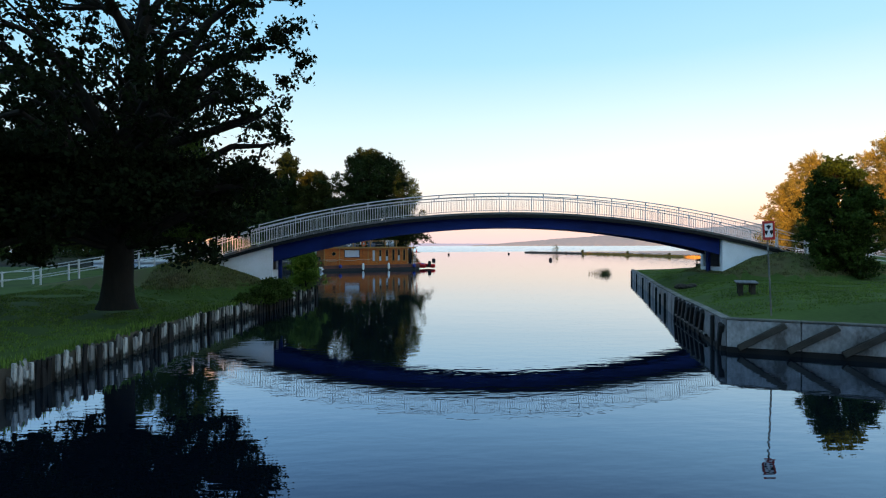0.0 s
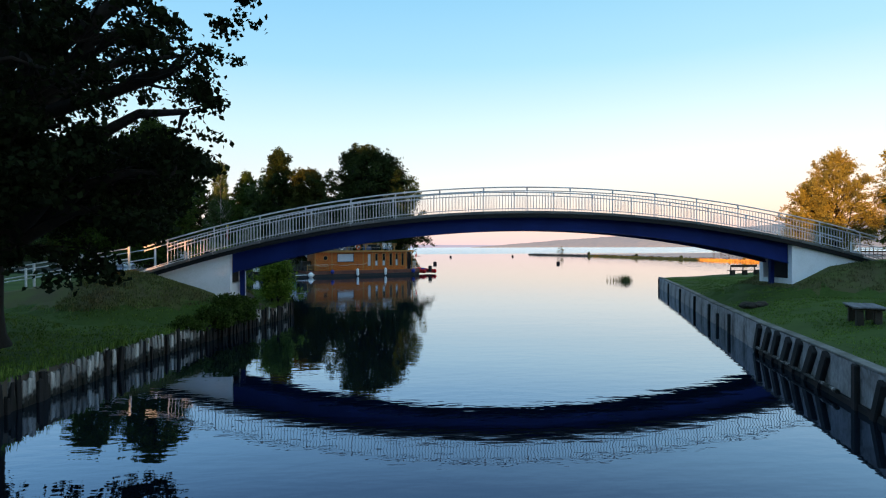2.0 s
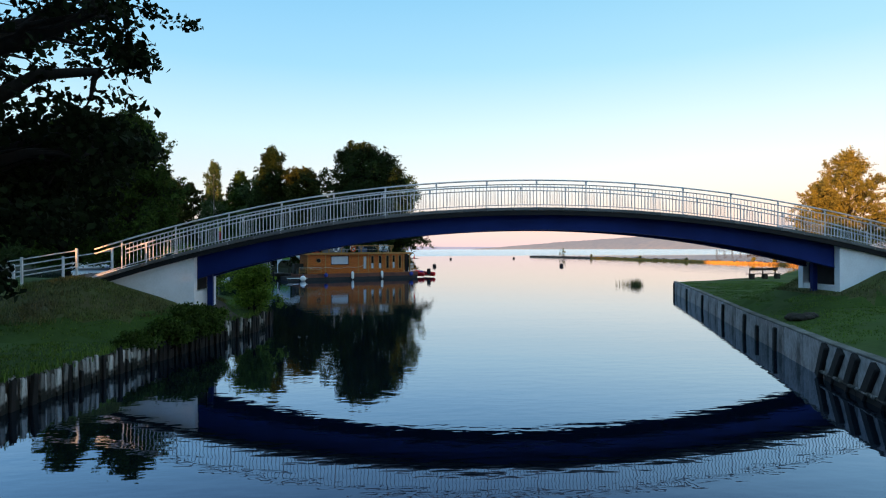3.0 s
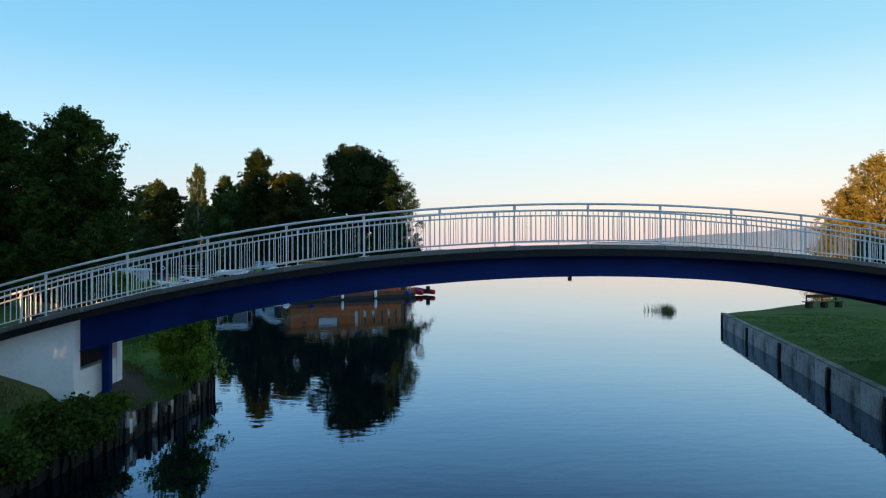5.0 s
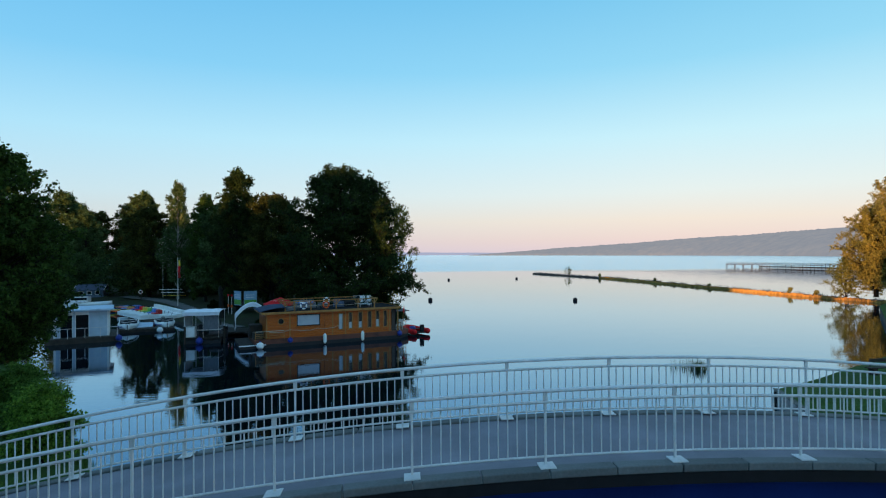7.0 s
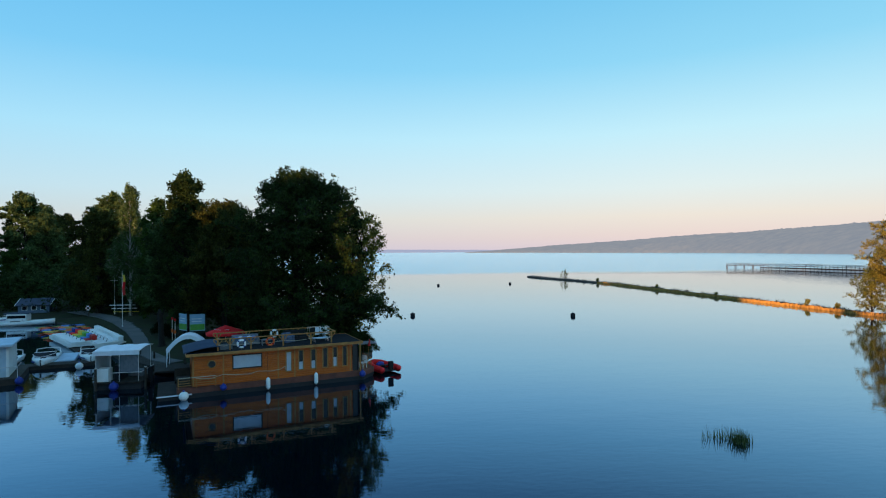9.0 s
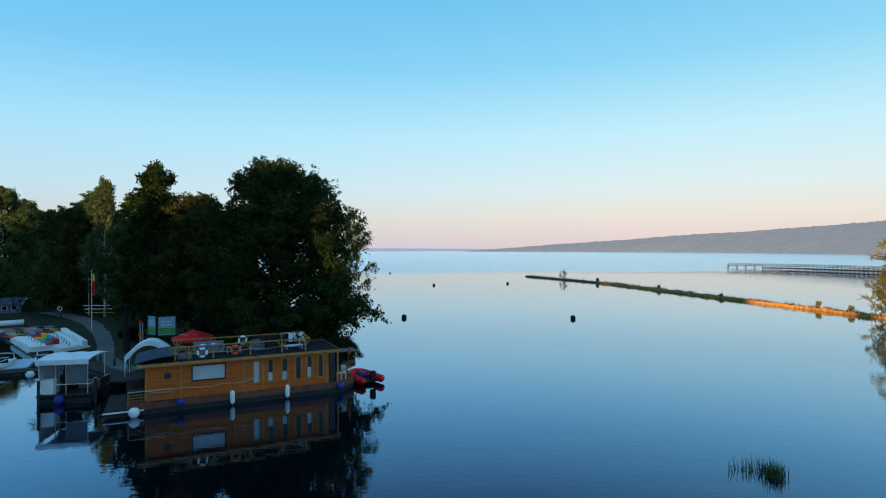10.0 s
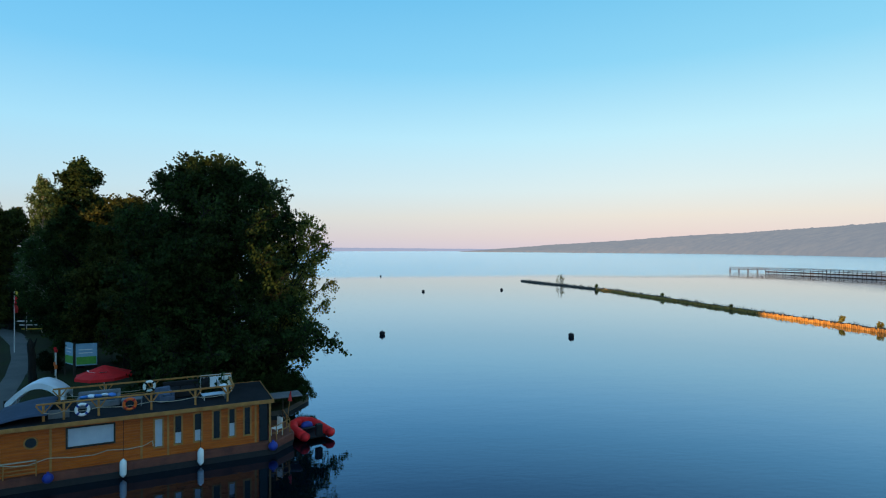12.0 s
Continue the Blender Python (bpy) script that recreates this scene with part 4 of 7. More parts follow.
gold = branched_tree("gold", 17, 20.5, 0.4, 7.8, 1.6, 110, 20, 46, 0.16, "oval", twig=0.24, ragged=0.85, rise=0.9, fuzz=0.20)
for x, y, s, r in ((76.8, 117.0, 0.98, 0), (90, 113, 1.12, 100), (100, 118, 1.0, 210), (73.4, 119.0, 0.74, 60), (115, 112, 1.05, 20)):
    t = plant("willow_tree", gold, pose(x, y, 0.7, 0, 0, r), "broad tree with yellowing leaves lit by the low sun", "tree", M["bark"], M["autumn_leaf"], "lakeside trees")
    t.scale = (s, s, s)

small = branched_tree("small", 18, 6.9, 0.12, 2.2, 0.3, 110, 18, 34, 0.095, "broad", twig=0.26, ragged=0.6, rise=0.9, fuzz=0.09)
plant("small_tree", small, pose(18.1, 36.0, 0.95), "small bushy dark green tree beside the bridge ramp", "tree", M["bark"], M["lime_leaf"])


def bush(x, y, z, r, h, seed, label, mat_key="bush_leaf"):
    lobes = round_lobes(seed, h, r, 8, low=0.15)
    return plant("bush", tree_meshes("bush", seed, h, 0.04, lobes, int(300 * r), 40, 0.068, 0.13, gaps=0.36, shell=0.3, first=0.05, limbs_to=60), pose(x, y, z), label, "bush", M["bark"], M[mat_key], "bank bushes")


bush(-12.2, 42.3, 0.65, 1.35, 2.4, 61, "bright green leafy bush on the bank beside the bridge", "bright_leaf")
bush(-17.5, 51.7, 0.7, 1.6, 3.0, 62, "bright green leafy bush on the bank beside the bridge", "bright_leaf")
bush(-12.9, 36.3, 0.25, 0.95, 1.35, 63, "dark leafy bush overhanging the plank bank", "lime_leaf")
bush(-13.1, 35.0, 0.2, 0.80, 1.05, 64, "dark leafy bush overhanging the plank bank", "lime_leaf")
bush(-12.7, 37.3, 0.25, 0.85, 1.25, 67, "dark leafy bush overhanging the plank bank", "lime_leaf")
bush(-13.6, 33.6, 0.3, 0.55, 0.7, 68, "dark leafy bush overhanging the plank bank", "lime_leaf")
bush(-19.9, 54.3, 0.7, 1.9, 3.4, 66, "dense green leafy bush on the bank past the bridge", "bush_leaf")
for i, (x, y, r, h) in enumerate(((-13.1, 37.4, 0.45, 0.5), (-12.9, 44.0, 0.6, 0.9), (-13.5, 35.6, 0.4, 0.4), (-12.75, 38.6, 0.4, 0.4))):
    bush(x, y, land_left(x, y), r, h, 200 + i, "low leafy weeds on the grass bank below the bridge")
bush(-12.8, 45.6, 0.65, 0.8, 1.1, 65, "low green bush at the top of the plank bank")


def undergrowth():
    rng = np.random.default_rng(33)
    n = 700
    x = rng.uniform(-140, -18, n)
    y = 131 + 0.10 * (-x - 20) + rng.uniform(0, 24, n)
    keep = np.array([edge_dist((a, b), MARINA_EDGE) > 3.5 for a, b in zip(x, y)])
    x, y = x[keep], y[keep]
    x2 = rng.uniform(-24, -5.5, 420)
    y2 = rng.uniform(94.5, 112, 420)
    ok = np.array([edge_dist((a, b), MARINA_EDGE) > 1.2 and a < -6.5 - 0.2 * max(0, b - 98) and not (a < -15 and b < 109) for a, b in zip(x2, y2)])
    c = np.column_stack([x, y, 0.8 + rng.uniform(0, 6.5, len(x))])
    c = np.vstack([c, np.column_stack([x2[ok], y2[ok], 0.6 + rng.uniform(0, 3.2, ok.sum())])])
    wide = np.where(np.arange(len(c)) < len(x), 1.1, 0.5).repeat(70)[:, None]
    pts = np.repeat(c, 70, axis=0) + np.clip(rng.normal(size=(len(c) * 70, 3)), -2, 2) * np.array([1.0, 1.0, 0.75]) * wide
    return quad_mesh("undergrowth", leaf_arrays(pts, 0.27, rng))


tagged(link_mesh("undergrowth", undergrowth(), M["alder_leaf"]), "dense dark undergrowth of the wood behind the marina", "woods", kind="stuff")


# ---------------------------------------------------------------- unseen woods added behind the camera to hold back the low sun
def sun_block_woods():
    rng = np.random.default_rng(5)
    side = np.array([SUN_DIR.y, -SUN_DIR.x])
    ahead = np.array([SUN_DIR.x, SUN_DIR.y])
    n = 120000
    p = rng.uniform(-250, 75, n)
    s = -62 + rng.normal(size=n) * 3.0
    # tops and hole are cut so sun reaches one rail end, some trees, the breakwater
    top = np.select([p > 4.0, p > -17.5, p > -36, p > -51.0, p > -53.0, p > -70, p > -80, p > -98, p > -107], [20.0, 13.0, 19.0, 27.0, 17.0, 27.0, 23.5, 27.0, 23.0], 27.0) + 1.2 * np.sin(p * 0.9) * (p < -17.5) + 0.4 * np.sin(p * 1.3)
    z = rng.random(n) * top
    hole = (p > -35.6) & (p < -30.2) & (z > 8.2 + 0.5 * np.sin(p * 2.3)) & (z < 12.4)
    keep = ~hole
    p, s, z = p[keep], s[keep], z[keep]
    xy = p[:, None] * side + s[:, None] * ahead
    pts = np.column_stack([xy, z + 0.6])
    return quad_mesh("woodland", leaf_arrays(pts, 1.45, rng, long=1.3))


tagged(link_mesh("woodland", sun_block_woods(), M["alder_leaf"]), "unseen woodland added behind the camera to block the low sun", "woods", kind="stuff")


# ---------------------------------------------------------------- plank bank
def along(edge, step):
    """Points and headings every step metres along a line."""
    out, left = [], 0.0
    for a, b in zip(edge, edge[1:]):
        d = math.dist(a, b)
        t = left
        while t < d:
            out.append((a[0] + (b[0] - a[0]) * t / d, a[1] + (b[1] - a[1]) * t / d, math.atan2(b[1] - a[1], b[0] - a[0])))
            t += step
        left = t - d
    return out


palisade = thing("bank_wall", pose(0, 0, 0), "bank wall of uneven weathered upright planks", "wall", kind="structure")
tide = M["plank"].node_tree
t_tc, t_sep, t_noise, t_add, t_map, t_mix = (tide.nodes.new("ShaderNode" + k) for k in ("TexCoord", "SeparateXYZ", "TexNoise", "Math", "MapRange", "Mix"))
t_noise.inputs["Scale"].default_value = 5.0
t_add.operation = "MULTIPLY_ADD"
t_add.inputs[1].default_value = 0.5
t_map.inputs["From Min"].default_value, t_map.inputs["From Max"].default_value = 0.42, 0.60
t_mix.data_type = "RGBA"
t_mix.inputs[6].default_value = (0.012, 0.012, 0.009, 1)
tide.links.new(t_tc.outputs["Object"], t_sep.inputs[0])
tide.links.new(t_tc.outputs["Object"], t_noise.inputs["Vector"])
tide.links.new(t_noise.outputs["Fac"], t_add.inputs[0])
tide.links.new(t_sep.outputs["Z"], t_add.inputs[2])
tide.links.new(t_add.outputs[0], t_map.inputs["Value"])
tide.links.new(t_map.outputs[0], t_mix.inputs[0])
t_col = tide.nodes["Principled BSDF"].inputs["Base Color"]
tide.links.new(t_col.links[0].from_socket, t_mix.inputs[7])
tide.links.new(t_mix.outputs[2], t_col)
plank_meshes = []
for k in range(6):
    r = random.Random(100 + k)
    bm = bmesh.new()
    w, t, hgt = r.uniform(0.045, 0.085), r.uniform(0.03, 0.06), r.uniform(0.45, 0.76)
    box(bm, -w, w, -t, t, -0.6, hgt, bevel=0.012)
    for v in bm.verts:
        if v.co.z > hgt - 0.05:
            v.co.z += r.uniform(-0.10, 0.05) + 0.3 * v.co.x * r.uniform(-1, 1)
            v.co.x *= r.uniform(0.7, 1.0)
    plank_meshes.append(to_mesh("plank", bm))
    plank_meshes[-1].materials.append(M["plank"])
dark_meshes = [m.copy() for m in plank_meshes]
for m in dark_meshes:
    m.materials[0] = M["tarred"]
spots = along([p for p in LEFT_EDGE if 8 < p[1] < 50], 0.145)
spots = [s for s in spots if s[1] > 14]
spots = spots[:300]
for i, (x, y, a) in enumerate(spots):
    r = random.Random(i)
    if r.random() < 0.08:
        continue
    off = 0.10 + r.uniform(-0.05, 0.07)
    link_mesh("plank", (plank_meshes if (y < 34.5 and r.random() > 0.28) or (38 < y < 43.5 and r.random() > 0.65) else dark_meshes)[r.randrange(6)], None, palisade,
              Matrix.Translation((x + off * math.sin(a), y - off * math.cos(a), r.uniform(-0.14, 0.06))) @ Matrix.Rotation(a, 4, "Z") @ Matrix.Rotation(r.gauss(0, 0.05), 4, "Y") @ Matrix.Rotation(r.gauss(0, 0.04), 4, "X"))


# ---------------------------------------------------------------- quay
def quay_run(wall, pts, waler_runs):
    """Concrete panels with a thin coping along a line of water edge, land on the left-hand side; waler_runs: the runs
    with a dark timber foot, its black also painting the shadow gap there.
    """
    for k, ((x0, y0), (x1, y1)) in enumerate(zip(pts, pts[1:])):
        d = math.dist((x0, y0), (x1, y1))
        a = math.atan2(y1 - y0, x1 - x0)
        n = max(1, round(d / 1.9))
        w = d / n
        m0 = Matrix.Translation((x0, y0, 0)) @ Matrix.Rotation(a, 4, "Z")
        foot = 0.16 if k in waler_runs else -0.8
        me = to_mesh("panel", B(0.012, w - 0.012, -0.11, 0.05, foot, 0.985, bevel=0.012))
        cp = to_mesh("coping", B(0.006, w - 0.006, -0.125, 0.16, 0.99, 1.05, bevel=0.012))
        wl = to_mesh("waler", B(0.0, w + 0.01, -0.16, 0.05, -0.8, 0.15, bevel=0.02))
        for i in range(n):
            sag = quay_sag(y0 + (y1 - y0) * (i + 0.5) / n)
            link_mesh("panel", me, M["quay"], wall, m0 @ pose(w * i, 0.006 * ((i * 7) % 3 - 1), -sag))
            link_mesh("coping", cp, M["coping"], wall, m0 @ pose(w * i, 0.008 * ((i * 5) % 3 - 1), 0.004 * ((i * 3) % 3) - sag))
            if k in waler_runs:
                link_mesh("waler", wl, M["tarred"], wall, m0 @ pose(w * i, 0.004 * ((i * 3) % 3), 0))


def quay():
    wall = thing("quay_wall", pose(0, 0, 0), "stained concrete quay wall with dark slanting timbers", "wall", kind="structure")
    side = [(4.0, 22.75), (4.75, 25.2), (6.2, 30.2), (8.0, 35.4), (8.9, 38.2), (12.1, 47.6), (15.9, 59.3)]
    front = [(4.0, 22.75), (5.7, 21.75), (7.8, 20.5), (29.5, 7.3)]
    quay_run(wall, side[::-1], (4, 5))
    quay_run(wall, front, (0, 1, 2))

    def at(y):
        for (x0, y0), (x1, y1) in zip(side, side[1:]):
            if y0 <= y < y1:
                return x0 + (x1 - x0) * (y - y0) / (y1 - y0), math.atan2(y1 - y0, x1 - x0)
    # pale worn sill under the row of braces
    for k in range(6):
        y0, y1 = 24.7 + 0.95 * k, 25.62 + 0.95 * k
        part("sill", tube_path([(at(y0)[0] - 0.19, y0, 0.19), (at(y1)[0] - 0.19, y1, 0.19)], 0.055, 6), M["plank"], wall, "worn pale timber sill")
    brace = to_mesh("brace", B(-0.14, 0.14, -0.10, 0.10, -0.10, 0.98, bevel=0.03))
    brace.materials.append(M["tarred"])
    for k in range(7):
        x, a = at(25.55 + 0.8 * k)
        link_mesh("brace", brace, None, wall, Matrix.Translation((x - 0.06, 25.78 + 0.8 * k, 0.10 + 0.02 * (k % 3))) @ Matrix.Rotation(a, 4, "Z") @ Matrix.Rotation(radians(-30 - 4 * (k % 2)), 4, "Y"))
    pile = to_mesh("brace", B(-0.11, 0.11, -0.08, 0.08, -0.60, 0.97, bevel=0.03))
    pile.materials.append(M["tarred"])
    for y, tilt, z in ((23.9, 0, 0.02), (23.15, -22, -0.04), (34.6, -4, -0.10), (36.7, 0, -0.30), (38.5, -6, -0.06), (42.6, -10, -0.04), (48.0, -9, -0.05), (53.2, -6, -0.06), (58.9, 0, -0.02)):
        x, a = at(y)
        link_mesh("brace", pile, None, wall, Matrix.Translation((x - 0.14, y, z - quay_sag(y))) @ Matrix.Rotation(a, 4, "Z") @ Matrix.Rotation(radians(tilt), 4, "Y"))
    fa = math.atan2(-1, 1.7)
    raker = to_mesh("brace", B(-0.09, 0.09, -0.09, 0.09, -0.75, 0.72, bevel=0.02))
    raker.materials.append(M["dark_wood"])
    for d in (0.95, 2.25, 3.6):
        x, y = 4.0 + d * 0.862, 22.75 - d * 0.507
        link_mesh("brace", raker, None, wall, Matrix.Translation((x - 0.10, y - 0.20, 0.55)) @ Matrix.Rotation(fa, 4, "Z") @ Matrix.Rotation(radians(58), 4, "Y"))


quay()


# ---------------------------------------------------------------- lawn furniture, sign and fence
def plank_table(m, label):
    t = thing("garden_table", m, label, "table")
    for i in range(5):
        part("board", B(-0.78, 0.78, -0.40 + 0.162 * i, -0.25 + 0.162 * i, 0.47, 0.515, bevel=0.008), M["grey_board"], t)
    for s in (-1, 1):
        part("bearer", B(s * 0.48 - 0.05, s * 0.48 + 0.05, -0.38, 0.38, 0.40, 0.468, bevel=0.006), M["dark_wood"], t)
        for q in (-1, 1):
            part("leg", B(s * 0.48 - 0.09, s * 0.48 + 0.09, q * 0.22 - 0.09, q * 0.22 + 0.09, -0.05, 0.398, bevel=0.012), M["dark_wood"], t)


plank_table(pose(8.0, 28.2, land_right(8.0, 28.2), 0, 0, 62), "low grey plank table on thick dark legs on the lawn")
bench = thing("park_bench", pose(25.0, 62.2, land_right(25.0, 62.2) - 0.02, 0, 0, 4), "long dark wooden bench with a backrest on the lakeside lawn", "bench")
part("seat", B(-1.5, 1.5, -0.22, 0.22, 0.42, 0.47, bevel=0.01), M["dark_wood"], bench)
part("backrest", B(-1.1, 1.5, 0.22, 0.27, 0.72, 0.94, bevel=0.01), M["dark_wood"], bench)
for x in (-1.1, 0.1, 1.25):
    part("leg", B(x - 0.14, x + 0.14, -0.2, 0.2, 0, 0.42), M["dark_wood"], bench)
    part("stay", B(x - 0.04, x + 0.04, 0.2, 0.26, 0.4, 0.9), M["dark_wood"], bench)
rock_rng = random.Random(4)


def stones(x, y, n, label):
    heap = thing("stone_heap", pose(x, y, land_right(x, y)), label, "stones")
    for i in range(n):
        bm = bmesh.new()
        bmesh.ops.create_icosphere(bm, subdivisions=2, radius=rock_rng.uniform(0.14, 0.28))
        for v in bm.verts:
            v.co *= 1 + 0.25 * noise.noise(v.co * 5 + Vector((i, 0, 0)))
            v.co.z *= 0.6
        part("stone", bm, M["dark_wood"], heap, m=pose(rock_rng.uniform(-0.5, 0.5), rock_rng.uniform(-0.3, 0.3), 0.08))


stones(9.05, 35.1, 9, "low dark heap of weathered wood and stones on the grass")

sign = thing("waterway_sign", pose(5.56, 22.9, 1.0, 0, -3, 4), "square white waterway sign with red border on a leaning grey pole", "sign")
part("pole", R((0, 0, -0.1), (0, 0, 3.0), 0.026, 10), M["coping"], sign)
part("board", B(-0.21, 0.21, -0.07, -0.045, 2.46, 3.05, bevel=0.01), M["white"], sign, "white sign board with a red border")
for x0, x1, z0, z1 in ((-0.21, 0.21, 2.97, 3.05), (-0.21, 0.21, 2.46, 2.54), (-0.21, -0.14, 2.542, 2.968), (0.14, 0.21, 2.542, 2.968)):
    part("border", B(x0, x1, -0.078, -0.0705, z0, z1), M["red_rubber"], sign)
pb = bmesh.new()
for a in (90, 210, 330):
    c = Vector((0, -0.076, 2.755))
    d = Vector((math.cos(radians(a)), 0, math.sin(radians(a))))
    e = Vector((-d.z, 0, d.x))
    vs = [pb.verts.new(c + d * 0.02), pb.verts.new(c + d * 0.14 + e * 0.09), pb.verts.new(c + d * 0.165), pb.verts.new(c + d * 0.14 - e * 0.09)]
    pb.faces.new(vs)
part("symbol", pb, M["black_steel"], sign, "black propeller symbol")


def post_rail_fence(name, pts, zf, label, step=2.0, heights=(0.55, 1.0), rails=True):
    f = thing(name, pose(0, 0, 0), label, "fence")
    spots = along(pts, step)
    pm = to_mesh("post", B(-0.04, 0.04, -0.04, 0.04, -0.1, 1.08, bevel=0.008))
    for x, y, a in spots:
        link_mesh("post", pm, M["rail"], f, pose(x, y, zf(x, y), 0, 0, math.degrees(a)))
    for h in heights:
        for (x, y, a), (x2, y2, _) in zip(spots, spots[1:]):
            part("rail", R((x, y, zf(x, y) + h), (x2, y2, zf(x2, y2) + h), 0.024, 6), M["rail"], f)


for y in (37.9, 40.5):
    post_rail_fence("path_fence", [(-17.6, y), (-40, y + 0.2)], lambda x, yy: ramp(x, 39.2, -1) + 0.02 if x > -34 else 1.2, "pale post and rail fence beside the ramp path")
    post_rail_fence("path_fence", [(17.6, y), (36, y - 1.0)], lambda x, yy: max(ramp(x, 39.2, 1) + 0.02, 1.15), "pale post and rail fence beside the ramp path")

info = thing("info_sign", pose(29.5, 44.0, 1.1), "small blue information sign on a post", "sign")
part("pole", R((0, 0, 0), (0, 0, 2.4), 0.04), M["grey"], info)
part("board", B(-0.4, 0.4, -0.04, 0.0, 1.7, 2.6, bevel=0.01), M["sky_blue"], info)


# ---------------------------------------------------------------- breakwater, pier, buoys, reeds
JETTY = [(48.2, 258), (55.5, 232), (62.0, 206), (64.6, 178), (66.4, 160), (67.8, 148), (69.3, 136), (70.4, 124), (72.5, 112)]


def breakwater():
    b = thing("breakwater", pose(0, 0, 0), "long low breakwater of old timber piles and grass", "breakwater", kind="structure")
    rows = []
    for x, y, a in along(JETTY, 2.0):
        k = 0.12 * noise.noise((x * 0.4, y * 0.4, 1))
        nx, ny = -math.sin(a), math.cos(a)
        rows.append([(x + nx * w, y + ny * w, z + (k if z > 0 else 0)) for w, z in ((-0.95, -0.5), (-0.85, 0.36), (-0.3, 0.44), (0.3, 0.44), (0.85, 0.36), (0.95, -0.5))])
    part("core", loft(rows), M["soil"], b)
    pm = to_mesh("pile", R((0, 0, -0.6), (0, 0, 0.50), 0.15, 7, 0.12))
    pm.materials.append(M["breakwater"])
    rr = random.Random(8)
    run = along(JETTY, 0.34)
    for x, y, a in run[-300:]:
        nx, ny = -math.sin(a), math.cos(a)
        link_mesh("pile", pm, None, b, pose(x - nx * 0.98, y - ny * 0.98, rr.uniform(-0.16, 0.1), rr.gauss(0, 3), rr.gauss(0, 3), 0))


breakwater()


def grass_tufts(name, pts, height, width, rng, blades, spread, label, material):
    cs = np.repeat(np.array(pts, dtype=float), blades, axis=0)
    n = len(cs)
    cs[:, :2] += rng.normal(size=(n, 2)) * spread
    h = height * rng.uniform(0.45, 1.2, n)
    a = rng.uniform(0, 2 * math.pi, n)
    d = np.column_stack([np.cos(a), np.sin(a), np.zeros(n)]) * width * 0.5
    lean = np.column_stack([rng.normal(size=n), rng.normal(size=n), np.zeros(n)]) * (h * 0.16)[:, None]
    v = np.empty((n, 4, 3))
    v[:, 0], v[:, 1] = cs - d, cs + d
    up = np.column_stack([np.zeros(n), np.zeros(n), h])
    v[:, 2] = cs + lean + up + d * 0.15
    v[:, 3] = cs + lean + up - d * 0.15
    ob = link_mesh(name, quad_mesh(name, v.reshape(-1, 3)), material)
    return tagged(ob, label, "grass", kind="stuff")


rng = np.random.default_rng(21)
run = along(JETTY, 0.5)
tuft = [(x + rng.normal() * 0.4, y + rng.normal() * 0.4, 0.36) for x, y, a in run if rng.random() < 0.35 + 0.5 * (noise.noise((x * 0.3, y * 0.3, 2)) > 0.1)]
grass_tufts("grass_tuft", tuft, 0.5, 0.06, rng, 14, 0.35, "long dark grass tufts along the breakwater", M["dark_grass"])
grass_tufts("reeds", [(16.75 + 0.24 * rng.normal(), 69.1 + 0.35 * rng.normal(), -0.05) for _ in range(34)] + [(15.85 + 0.25 * rng.normal(), 69.7 + 0.2 * rng.normal(), -0.13) for _ in range(7)], 0.66, 0.03, rng, 9, 0.12,
            "small clump of green reeds standing in the lake", M["reed"])
for x, y, h, s in ((55.0, 233.5, 2.9, 71), (60.0, 214.5, 1.1, 72), (64.6, 183, 0.9, 73), (66.6, 158.5, 0.6, 74), (69.4, 134.5, 1.1, 75), (70.2, 128.5, 0.9, 76)):
    shrub = branched_tree("shrub", s, h, 0.03, h * 0.42, h * 0.04, 12, 7, 12, 0.07 + 0.025 * h, "oval", twig=0.6, ragged=1.2, rise=1.6, fuzz=0.03 + 0.02 * h)
    plant("shrub", shrub, pose(x, y, 0.36), "small wind-bent shrub growing on the breakwater", "shrub", M["bark"], M["birch_leaf"], "breakwater shrubs")
end_bush = branched_tree("end_bush", 79, 6.6, 0.08, 2.2, 0.3, 46, 11, 22, 0.12, "oval", twig=0.5, ragged=1.1, rise=1.3, fuzz=0.12)
plant("bush", end_bush, pose(70.9, 122.5, 0.3), "green and yellow bush at the root of the breakwater", "bush", M["bark"], M["birch_leaf"])

buoy_src = None
for x, y in ((0.45, 131.7), (25.47, 127.5), (32.26, 214.2), (9.8, 210.2), (-4.2, 300.0)):
    if buoy_src is None:
        buoy_src = thing("mooring_buoy", pose(x, y, 0), "dark round mooring buoy floating on the lake", "buoy", "mooring buoys")
        bm = bmesh.new()
        rows = [[(r * math.cos(a), r * math.sin(a), z) for a in [2 * math.pi * j / 14 for j in range(14)]] for r, z in ((0.24, -0.3), (0.36, -0.1), (0.38, 0.25), (0.35, 0.42), (0.2, 0.5))]
        part("float", loft(rows, close=True), M["black_steel"], buoy_src, smooth=True)
        part("eye", ring(0.09, 0.02, 12, 6), M["black_steel"], buoy_src, m=pose(0, 0, 0.55))
    else:
        copy_thing(buoy_src, pose(x, y, 0))


